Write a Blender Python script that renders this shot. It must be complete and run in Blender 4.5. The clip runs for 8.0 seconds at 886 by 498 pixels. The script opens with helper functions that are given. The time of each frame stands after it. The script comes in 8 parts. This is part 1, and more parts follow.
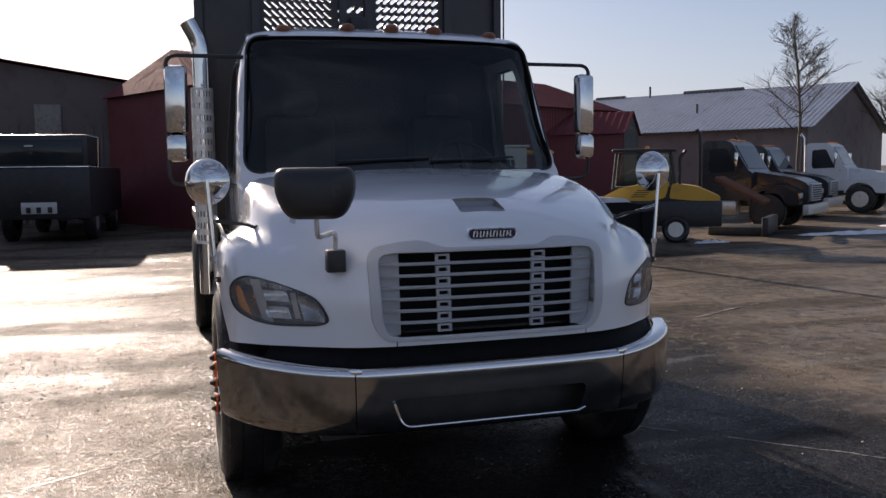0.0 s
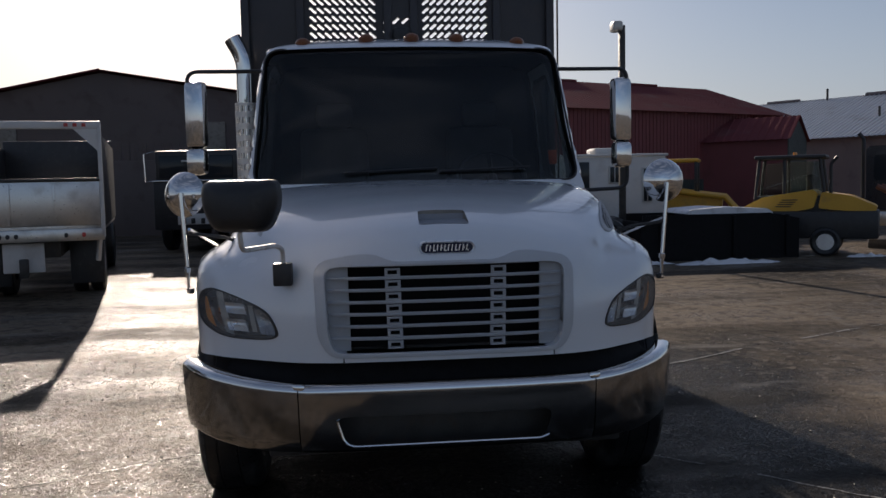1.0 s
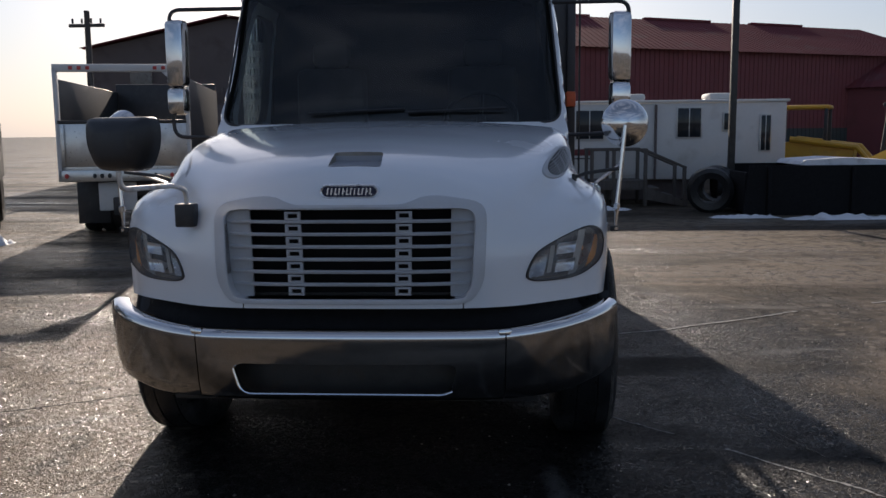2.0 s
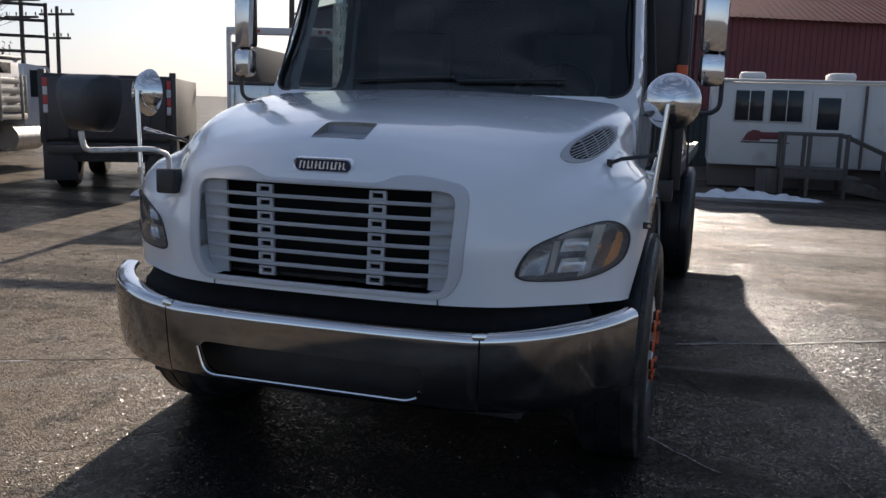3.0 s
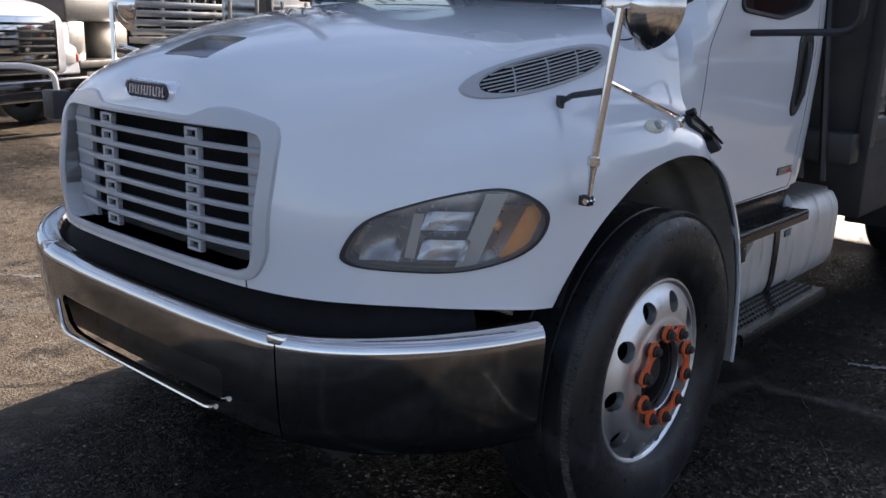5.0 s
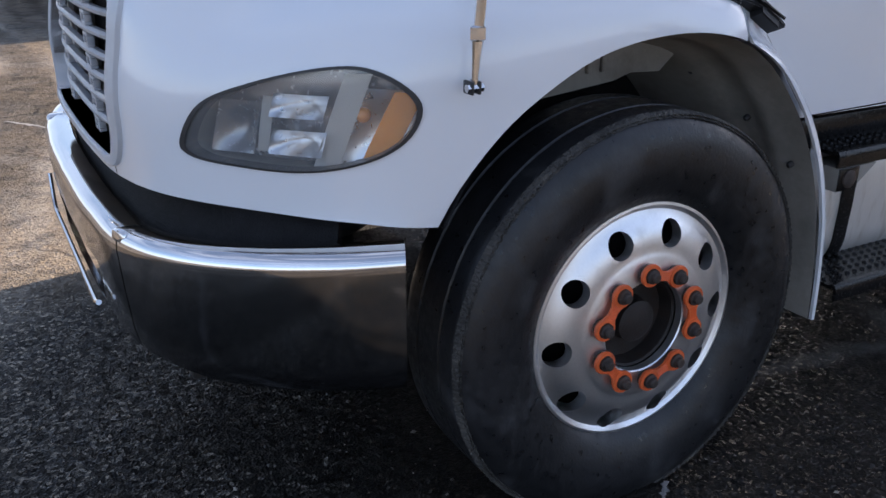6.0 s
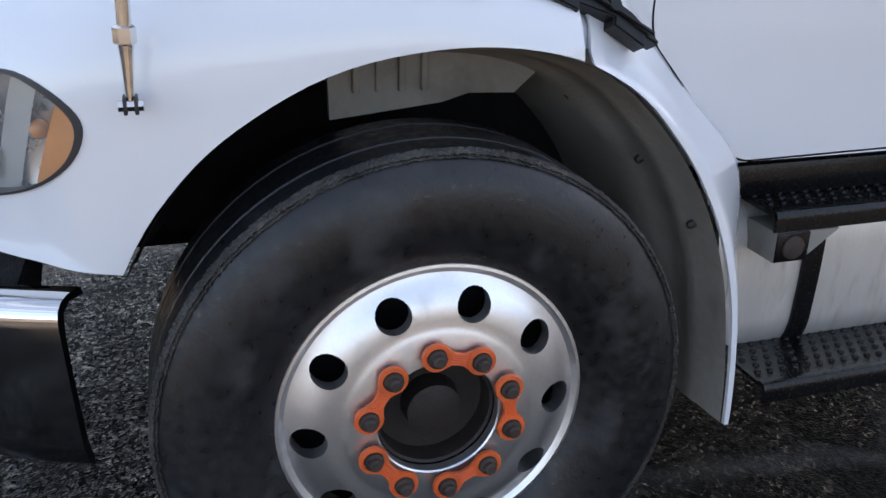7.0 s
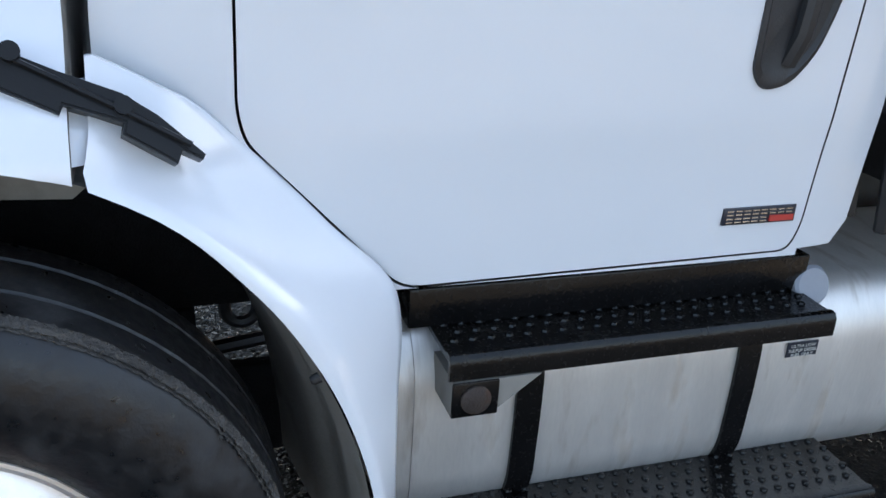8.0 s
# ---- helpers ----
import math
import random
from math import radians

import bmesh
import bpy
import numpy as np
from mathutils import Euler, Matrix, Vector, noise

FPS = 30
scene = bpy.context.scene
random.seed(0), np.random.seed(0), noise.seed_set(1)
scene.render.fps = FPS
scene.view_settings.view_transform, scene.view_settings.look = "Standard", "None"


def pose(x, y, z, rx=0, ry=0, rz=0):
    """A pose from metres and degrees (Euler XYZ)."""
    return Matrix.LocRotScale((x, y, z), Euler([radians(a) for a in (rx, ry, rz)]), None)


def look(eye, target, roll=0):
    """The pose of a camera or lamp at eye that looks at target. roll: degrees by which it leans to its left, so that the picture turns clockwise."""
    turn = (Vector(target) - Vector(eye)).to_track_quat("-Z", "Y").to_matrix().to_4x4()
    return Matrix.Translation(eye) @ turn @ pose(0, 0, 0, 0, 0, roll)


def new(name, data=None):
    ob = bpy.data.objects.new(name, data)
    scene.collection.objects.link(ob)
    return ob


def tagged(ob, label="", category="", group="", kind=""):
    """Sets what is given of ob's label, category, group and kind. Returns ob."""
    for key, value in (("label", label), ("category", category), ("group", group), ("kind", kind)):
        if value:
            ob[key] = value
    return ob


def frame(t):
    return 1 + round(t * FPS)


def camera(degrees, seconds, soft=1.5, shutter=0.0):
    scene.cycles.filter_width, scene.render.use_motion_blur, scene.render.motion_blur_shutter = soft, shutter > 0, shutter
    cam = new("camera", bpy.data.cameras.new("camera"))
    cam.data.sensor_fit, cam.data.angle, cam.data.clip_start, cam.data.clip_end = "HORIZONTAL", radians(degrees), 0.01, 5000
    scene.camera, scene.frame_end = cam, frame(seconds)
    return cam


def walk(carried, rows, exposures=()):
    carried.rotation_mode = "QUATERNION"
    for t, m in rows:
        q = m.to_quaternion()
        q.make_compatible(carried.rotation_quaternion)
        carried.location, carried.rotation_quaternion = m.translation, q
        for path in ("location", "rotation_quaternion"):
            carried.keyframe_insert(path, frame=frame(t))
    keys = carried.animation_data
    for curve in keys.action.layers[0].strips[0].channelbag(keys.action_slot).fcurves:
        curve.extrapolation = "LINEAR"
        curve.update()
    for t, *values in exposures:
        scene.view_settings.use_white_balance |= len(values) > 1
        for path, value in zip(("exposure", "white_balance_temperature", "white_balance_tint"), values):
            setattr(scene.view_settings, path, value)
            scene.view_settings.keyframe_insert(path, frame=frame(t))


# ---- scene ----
cam = camera(53.9, 8.0)
PATH = [
    (0, (-1.397, -3.304, 1.636), (-0.81, -1.401, 1.454), -0.7),
    (0.5, (-0.89, -3.311, 1.63), (-0.44, -1.367, 1.488), -1.5),
    (1, (-0.394, -3.34, 1.623), (-0.194, -1.355, 1.471), -1.2),
    (1.5, (0.111, -3.207, 1.609), (0.19, -1.219, 1.404), -2.4),
    (1.7, (0.341, -3.2, 1.583), (0.315, -1.216, 1.327), -1.8),
    (2.8, (1.268, -2.665, 1.581), (0.845, -0.732, 1.292), 1.6),
    (3, (1.441, -2.53, 1.587), (0.848, -0.649, 1.253), 1.6),
    (3.5, (1.781, -2.14, 1.571), (0.957, -0.35, 1.228), 1.6),
    (4, (2.123, -1.728, 1.553), (1.157, -0.004, 1.244), 0.6),
    (4.2, (2.239, -1.57, 1.568), (1.172, 0.084, 1.21), -0.1),
    (5.3, (2.497, -0.583, 1.525), (1.102, 0.742, 0.978), 1.5),
    (5.5, (2.614, -0.359, 1.478), (1.102, 0.817, 0.904), 0.4),
    (6, (2.607, 0.17, 1.446), (0.983, 1.074, 0.707), 0.1),
    (6.5, (2.665, 0.636, 1.441), (0.946, 1.297, 0.663), -0.7),
    (7, (2.531, 1.091, 1.42), (0.768, 1.649, 0.657), 1.1),
    (7.3, (2.471, 1.383, 1.449), (0.688, 1.937, 0.735), 0.8),
    (7.5, (2.392, 1.567, 1.491), (0.604, 2.097, 0.769), 1.7),
    (7.7, (2.326, 1.707, 1.51), (0.537, 2.226, 0.784), 1.9),
    (8, (2.243, 1.882, 1.517), (0.501, 2.473, 0.733), 3.3),
]
EXPOSURES = [(0.0, 0.8, 6600, 20), (0.5, 0.48, 6500, 16), (1.0, 0.26, 6450, 16), (1.5, 0.38, 6400, 16), (3.0, 0.98, 6300, 14), (4.0, 1.18, 6450, 15), (5.5, 1.9, 6500, 17), (6.5, 2.4, 6700, 18), (7.0, 2.72, 7050, 16), (7.5, 3.02, 6800, 11), (8.0, 3.02, 6680, 9)]
walk(cam, [(t, look(eye, aim, lean)) for t, eye, aim, lean in PATH], EXPOSURES)

# ---- daylight: a low winter sun beyond the truck, thin haze ----
SUN_AZ, SUN_EL = radians(11.0), radians(21.0)      # azimuth: turned from +y towards -x
world = bpy.data.worlds.new("sky")
scene.world = world
world.use_nodes = True
wn, wl = world.node_tree.nodes, world.node_tree.links
wn.clear()
w_out, w_bg, w_sky = wn.new("ShaderNodeOutputWorld"), wn.new("ShaderNodeBackground"), wn.new("ShaderNodeTexSky")
w_sky.sky_type, w_sky.sun_disc = 'NISHITA', False
w_sky.sun_elevation, w_sky.sun_rotation = SUN_EL, -SUN_AZ
w_sky.air_density, w_sky.dust_density, w_sky.ozone_density = 1.0, 1.2, 3.0
w_bg.inputs["Strength"].default_value = 0.055
# streaks of thin cloud
w_tc, w_map, w_noise = wn.new("ShaderNodeTexCoord"), wn.new("ShaderNodeMapping"), wn.new("ShaderNodeTexNoise")
w_ramp, w_mix = wn.new("ShaderNodeValToRGB"), wn.new("ShaderNodeMix")
w_map.inputs["Scale"].default_value = (1.2, 1.2, 9.0)
w_noise.inputs["Scale"].default_value, w_noise.inputs["Detail"].default_value = 1.5, 4.0
w_ramp.color_ramp.elements[0].position, w_ramp.color_ramp.elements[1].position = 0.44, 0.72
w_ramp.color_ramp.elements[0].color, w_ramp.color_ramp.elements[1].color = (0.08, 0.08, 0.08, 1), (0.42, 0.42, 0.42, 1)
w_mix.data_type = 'RGBA'
w_mix.inputs[7].default_value = (6.5, 7.3, 8.6, 1)
wl.new(w_tc.outputs["Generated"], w_map.inputs["Vector"])
wl.new(w_map.outputs["Vector"], w_noise.inputs["Vector"])
wl.new(w_noise.outputs["Fac"], w_ramp.inputs["Fac"])
w_sep, w_low, w_max = wn.new("ShaderNodeSeparateXYZ"), wn.new("ShaderNodeMapRange"), wn.new("ShaderNodeMath")
for i, v in zip((1, 2, 3, 4), (0.0, 0.30, 0.62, 0.0)):
    w_low.inputs[i].default_value = v
w_max.operation = 'MAXIMUM'
wl.new(w_tc.outputs["Generated"], w_sep.inputs[0]), wl.new(w_sep.outputs[2], w_low.inputs[0])
wl.new(w_low.outputs[0], w_max.inputs[0]), wl.new(w_ramp.outputs["Color"], w_max.inputs[1])
wl.new(w_max.outputs[0], w_mix.inputs[0])
wl.new(w_sky.outputs["Color"], w_mix.inputs[6])
wl.new(w_mix.outputs[2], w_bg.inputs["Color"])
wl.new(w_bg.outputs["Background"], w_out.inputs["Surface"])

sun_data = bpy.data.lights.new("sun", 'SUN')
sun_data.energy, sun_data.angle, sun_data.color = 5.0, radians(0.6), (1.0, 0.88, 0.72)
sun = new("sun", sun_data)
sun.matrix_world = look((-40 * math.sin(SUN_AZ), 40 * math.cos(SUN_AZ), 40 * math.tan(SUN_EL)), (0, 0, 0))

# ---- materials ----
def mat(name, col, rough=0.5, metal=0.0, vary=0.15, scale=6.0, fine=60.0, dirt=None, dirt_amount=0.0, bump=0.0,
        bump_scale=200.0, coat=0.0, rough_vary=0.15, stretch=(1, 1, 1), spec=0.5, island=0.0):
    """Base colour with two scales of variation, patches of dirt with their own roughness, and fine relief."""
    m = bpy.data.materials.new(name)
    m.use_nodes = True
    n, l = m.node_tree.nodes, m.node_tree.links
    b = n["Principled BSDF"]
    tc, mp = n.new("ShaderNodeTexCoord"), n.new("ShaderNodeMapping")
    mp.inputs["Scale"].default_value = stretch
    l.new(tc.outputs["Object"], mp.inputs["Vector"])

    def noise_node(s, d=5.0):
        k = n.new("ShaderNodeTexNoise")
        k.inputs["Scale"].default_value, k.inputs["Detail"].default_value = s, d
        l.new(mp.outputs["Vector"], k.inputs["Vector"])
        return k

    def mixc(fac, a, c, mode='MIX'):
        k = n.new("ShaderNodeMix")
        k.data_type, k.blend_type = 'RGBA', mode
        for sock, v in ((k.inputs[0], fac), (k.inputs[6], a), (k.inputs[7], c)):
            if isinstance(v, (int, float)):
                sock.default_value = v
            elif isinstance(v, tuple):
                sock.default_value = (*v, 1)
            else:
                l.new(v, sock)
        return k.outputs[2]

    def span(sock, lo, hi, a, c):
        k = n.new("ShaderNodeMapRange")
        for i, v in zip((1, 2, 3, 4), (lo, hi, a, c)):
            k.inputs[i].default_value = v
        l.new(sock, k.inputs[0])
        return k.outputs[0]
    big, small = noise_node(scale), noise_node(fine)
    lo, hi = tuple(c * (1 - vary) for c in col), tuple(min(1, c * (1 + vary)) for c in col)
    c = mixc(span(big.outputs["Fac"], 0.3, 0.7, 0, 1), lo, hi)
    c = mixc(0.35, c, mixc(span(small.outputs["Fac"], 0.3, 0.7, 0, 1), lo, hi))
    if island:
        gi = n.new("ShaderNodeNewGeometry")
        c = mixc(span(gi.outputs["Random Per Island"], 0, 1, 0, island), c, tuple(x * 0.45 for x in col))
    r = span(small.outputs["Fac"], 0.3, 0.7, max(0.02, rough * (1 - rough_vary)), min(1, rough * (1 + rough_vary)))
    if dirt:
        spots = noise_node(scale * 1.7, 9.0)
        f = span(spots.outputs["Fac"], 0.62 - 0.3 * dirt_amount, 0.78 - 0.2 * dirt_amount, 0, min(1.0, 0.35 + dirt_amount))
        c = mixc(f, c, dirt)
        k = n.new("ShaderNodeMath")
        k.operation = 'MULTIPLY_ADD'
        k.inputs[1].default_value = 0.4
        l.new(f, k.inputs[0]), l.new(r, k.inputs[2])
        r = k.outputs[0]
    l.new(c, b.inputs["Base Color"]), l.new(r, b.inputs["Roughness"])
    b.inputs["Metallic"].default_value, b.inputs["Coat Weight"].default_value = metal, coat
    b.inputs["Coat Roughness"].default_value, b.inputs["Specular IOR Level"].default_value = 0.018, spec
    if bump:
        bn, bu = noise_node(bump_scale, 3.0), n.new("ShaderNodeBump")
        bu.inputs["Strength"].default_value, bu.inputs["Distance"].default_value = bump, 0.01
        l.new(bn.outputs["Fac"], bu.inputs["Height"]), l.new(bu.outputs["Normal"], b.inputs["Normal"])
    return m


def glass_mat(name, tint, rough=0.0):
    m = bpy.data.materials.new(name)
    m.use_nodes = True
    n, l = m.node_tree.nodes, m.node_tree.links
    n.clear()
    out, mx, tr, gl, fr = (n.new("ShaderNode" + k) for k in ("OutputMaterial", "MixShader", "BsdfTransparent", "BsdfGlossy", "LayerWeight"))
    tr.inputs["Color"].default_value, gl.inputs["Roughness"].default_value = (*tint, 1), rough
    pw, sc = n.new("ShaderNodeMath"), n.new("ShaderNodeMath")
    pw.operation, sc.operation = 'POWER', 'MULTIPLY_ADD'
    pw.inputs[1].default_value, sc.inputs[1].default_value, sc.inputs[2].default_value = 5.0, 0.93, 0.055
    l.new(fr.outputs["Facing"], pw.inputs[0]), l.new(pw.outputs[0], sc.inputs[0])
    l.new(sc.outputs[0], mx.inputs[0]), l.new(tr.outputs[0], mx.inputs[1]), l.new(gl.outputs[0], mx.inputs[2])
    l.new(mx.outputs[0], out.inputs["Surface"])
    return m


def hazy_lens(name, haze):
    """Clear plastic with a slight milky haze, part of it sky reflection put into the colour."""
    m = glass_mat(name, (0.90, 0.92, 0.93))
    n, l = m.node_tree.nodes, m.node_tree.links
    df, mx = n.new("ShaderNodeBsdfDiffuse"), n.new("ShaderNodeMixShader")
    df.inputs["Color"].default_value, mx.inputs[0].default_value = (0.75, 0.77, 0.80, 1), haze
    tr, top = n["Transparent BSDF"], n["Mix Shader"]
    l.new(tr.outputs[0], mx.inputs[1]), l.new(df.outputs[0], mx.inputs[2]), l.new(mx.outputs[0], top.inputs[1])
    return m


M = {}
M["white"] = mat("white_gelcoat", (0.75, 0.77, 0.80), 0.22, 0, 0.012, 1.3, 9, (0.62, 0.61, 0.58), 0.02, 0.0, 90, coat=0.9, rough_vary=0.12)
M["silver"] = mat("lamp_silver", (0.86, 0.87, 0.89), 0.30, 1.0, 0.03, 6, 60)
M["insert"] = mat("mid_grey_plastic", (0.27, 0.285, 0.32), 0.4, 0, 0.06, 8, 80)
M["marker"] = mat("dull_amber_lens", (0.20, 0.065, 0.02), 0.3, 0, 0.1, 20, 90)
M["dusty"] = mat("dusty_pale_plastic", (0.24, 0.225, 0.20), 0.7, 0, 0.15, 6, 60, (0.14, 0.12, 0.10), 0.3, 0.1, 120)
M["navy"] = mat("navy_field", (0.006, 0.012, 0.045), 0.25, 0, 0.1, 10, 80)
M["well"] = mat("wheel_well_plastic", (0.235, 0.217, 0.192), 0.6, 0, 0.3, 4, 50, (0.16, 0.145, 0.125), 0.3, 0.15, 120)
M["black"] = mat("black_plastic", (0.022, 0.022, 0.024), 0.45, 0, 0.3, 8, 80, (0.09, 0.085, 0.08), 0.1, 0.12, 300)
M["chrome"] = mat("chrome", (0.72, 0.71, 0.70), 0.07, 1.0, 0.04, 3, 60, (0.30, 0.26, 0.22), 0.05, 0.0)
# bumper face chrome, darkened: the dark ground it mirrors is put into the colour
M["bumper"] = mat("darkened_bumper_chrome", (0.28, 0.28, 0.285), 0.10, 1.0, 0.04, 2.5, 50, (0.40, 0.35, 0.30), 0.015, 0.0, 400)
M["alu"] = mat("polished_aluminium", (0.86, 0.86, 0.87), 0.38, 1.0, 0.08, 5, 140, (0.42, 0.41, 0.40), 0.14, 0.03, 300)
M["tank"] = mat("dull_tank_aluminium", (0.74, 0.72, 0.69), 0.50, 0.75, 0.12, 4, 60, (0.34, 0.27, 0.20), 0.22, 0.03, 200, stretch=(1, 3, 0.7))
M["rubber"] = mat("tyre_rubber", (0.011, 0.0115, 0.013), 0.40, 0, 0.5, 3.5, 50, (0.062, 0.064, 0.068), 0.26, 0.09, 120, rough_vary=0.4)
M["tread"] = mat("tread_edge_rubber", (0.05, 0.047, 0.043), 0.85, 0, 0.6, 12, 120, (0.13, 0.12, 0.105), 0.3, 0.8, 130)
M["grille"] = mat("grey_grille_plastic", (0.42, 0.43, 0.45), 0.42, 0, 0.06, 5, 70, (0.28, 0.27, 0.26), 0.1, 0.04, 200)
# near-black, also put in for shade in the wheel wells and bumper gap
M["mesh"] = mat("near_black_matt", (0.008, 0.008, 0.009), 0.75, 0, 0.4, 20, 160, None, 0, 0.5, 260, spec=0.2)
M["orange"] = mat("orange_plastic", (0.75, 0.13, 0.035), 0.45, 0, 0.15, 12, 90, (0.30, 0.08, 0.04), 0.18, 0.05, 300)
M["rust"] = mat("rusty_iron", (0.055, 0.042, 0.036), 0.7, 0.3, 0.4, 20, 120, (0.11, 0.055, 0.03), 0.3, 0.4, 240)
M["steel"] = mat("dark_steel", (0.06, 0.058, 0.056), 0.5, 0.6, 0.3, 8, 90, (0.10, 0.08, 0.065), 0.25, 0.2, 200)
M["step"] = mat("black_step_steel", (0.005, 0.0048, 0.005), 0.20, 0.0, 0.4, 10, 120, (0.030, 0.026, 0.022), 0.05, 0.08, 160, rough_vary=0.6, spec=0.30)
M["latch"] = mat("latch_rubber", (0.007, 0.007, 0.0075), 0.42, 0, 0.3, 8, 80, None, 0, 0.06, 300, spec=0.3)
M["amber"] = mat("amber_lens", (0.80, 0.28, 0.04), 0.2, 0, 0.1, 20, 100, coat=0.6)
M["lampgrey"] = mat("lamp_inner_grey", (0.50, 0.49, 0.46), 0.35, 0.2, 0.06, 8, 80)
M["lampdark"] = mat("lamp_housing_grey", (0.34, 0.34, 0.35), 0.25, 0.7, 0.2, 8, 80)
M["interior"] = mat("cab_trim_dark", (0.020, 0.019, 0.019), 0.75, 0, 0.3, 6, 90, None, 0, 0.2, 160)
M["seat"] = mat("seat_cloth_grey", (0.045, 0.043, 0.046), 0.9, 0, 0.25, 8, 120, None, 0, 0.4, 300)
M["box"] = mat("dark_body_paint", (0.040, 0.036, 0.038), 0.45, 0, 0.25, 2.5, 40, (0.09, 0.075, 0.065), 0.22, 0.08, 90)
M["markerlens"] = mat("pale_marker_lens", (0.62, 0.63, 0.52), 0.25, 0, 0.08, 14, 90, coat=0.5)
M["badge"] = mat("badge_dark", (0.018, 0.022, 0.035), 0.35, 0.0, 0.15, 20, 90)
M["red"] = mat("red_plastic", (0.50, 0.05, 0.04), 0.35, 0, 0.1, 20, 90)
M["glass"] = glass_mat("cab_glass", (0.50, 0.54, 0.53))
M["doorglass"] = glass_mat("door_glass", (0.78, 0.84, 0.82))
M["lens"] = hazy_lens("lamp_lens", 0.11)
M["farglass"] = mat("dark_window_glass", (0.022, 0.026, 0.03), 0.08, 0, 0.2, 2, 30, spec=0.3)

# ---- geometry helpers ----
def thing(name, label, category, at=(0, 0, 0), group="", kind=""):
    ob = new(name)
    ob.location = at
    ob.empty_display_size = 0.1
    return tagged(ob, label, category, group, kind)


def base_of(ob):
    return Matrix.Translation(ob.location) if ob.type == 'EMPTY' else Matrix()


def lies_flat(f):
    """A broad face whose soft edges meet narrow bevels only, so that it stays plane."""
    soft = [g for e in f.edges if len(e.link_faces) == 2 for g in e.link_faces if g is not f and g.normal.dot(f.normal) > 0.75]
    return bool(soft) and all(g.calc_area() * 5 < f.calc_area() for g in soft)


def finish(bm, name, material, smooth=35.0):
    me = bpy.data.meshes.new(name)
    bmesh.ops.recalc_face_normals(bm, faces=bm.faces[:]) if len(bm.faces) < 60000 else None
    bm.normal_update()
    flat = [lies_flat(f) for f in bm.faces] if smooth and len(bm.faces) < 20000 else []
    bm.to_mesh(me)
    bm.free()
    for k in (material if isinstance(material, (list, tuple)) else [material]):
        me.materials.append(k)
    if smooth:
        me.polygons.foreach_set("use_smooth", [not v for v in flat] if flat else [True] * len(me.polygons))
        me.set_sharp_from_angle(angle=radians(smooth))
    return me


def part(name, bm, material, parent, label="", smooth=35.0):
    ob = new(name, bm if isinstance(bm, bpy.types.Mesh) else finish(bm, name, material, smooth))
    if parent is not None:
        ob.parent = parent
        ob.matrix_parent_inverse = base_of(parent).inverted()
    return tagged(ob, label)


def solid(name, bm, material, label, category, group="", kind="", smooth=35.0):
    return tagged(part(name, bm, material, None, "", smooth), label, category, group, kind)


def box(bm, x0, x1, y0, y1, z0, z1, bev=0.0, m=None):
    vs = [bm.verts.new(p) for p in ((x0, y0, z0), (x1, y0, z0), (x1, y1, z0), (x0, y1, z0), (x0, y0, z1), (x1, y0, z1), (x1, y1, z1), (x0, y1, z1))]
    fs = [bm.faces.new([vs[i] for i in q]) for q in ((3, 2, 1, 0), (4, 5, 6, 7), (0, 1, 5, 4), (1, 2, 6, 5), (2, 3, 7, 6), (3, 0, 4, 7))]
    if bev:
        es = {e for f in fs for e in f.edges}
        r = bmesh.ops.bevel(bm, geom=list(es), offset=bev, segments=2, affect='EDGES', profile=0.5)
        vs = list({v for f in r["faces"] for v in f.verts} | {v for v in vs if v.is_valid})
    if m is not None:
        for v in vs:
            v.co = m @ v.co
    return bm


def new_box(x0, x1, y0, y1, z0, z1, bev=0.0, m=None):
    return box(bmesh.new(), x0, x1, y0, y1, z0, z1, bev, m)


def frame_of(d):
    d = Vector(d).normalized()
    u = d.cross((0, 0, 1)) if abs(d.z) < 0.95 else d.cross((1, 0, 0))
    u.normalize()
    return d, u, d.cross(u).normalized()


def tube(bm, pts, r, n=10, caps=True, taper=None):
    """A round bar along a line of points."""
    pts = [Vector(p) for p in pts]
    rings, u = [], None
    for i, p in enumerate(pts):
        d = (pts[min(i + 1, len(pts) - 1)] - pts[max(i - 1, 0)]).normalized()
        if u is None:
            _, u, _ = frame_of(d)
        u = (u - d * u.dot(d)).normalized()
        w = d.cross(u)
        k = r if taper is None else r + (taper - r) * i / (len(pts) - 1)
        rings.append([bm.verts.new(p + (u * math.cos(a) + w * math.sin(a)) * k) for a in (2 * math.pi * j / n for j in range(n))])
    for a, b in zip(rings, rings[1:]):
        for j in range(n):
            bm.faces.new((a[j], a[(j + 1) % n], b[(j + 1) % n], b[j]))
    if caps:
        bm.faces.new(rings[0][::-1]), bm.faces.new(rings[-1])
    return bm


def rounded(pts, r, n=5):
    """The line of points with its corners rounded."""
    pts = [Vector(p) for p in pts]
    out = [pts[0]]
    for a, b, c in zip(pts, pts[1:], pts[2:]):
        k = min(r, (a - b).length * 0.45, (c - b).length * 0.45)
        p, q = b + (a - b).normalized() * k, b + (c - b).normalized() * k
        out += [(p * (1 - t) + b * t) * (1 - t) + (b * (1 - t) + q * t) * t for t in (i / n for i in range(n + 1))]
    return out + [pts[-1]]


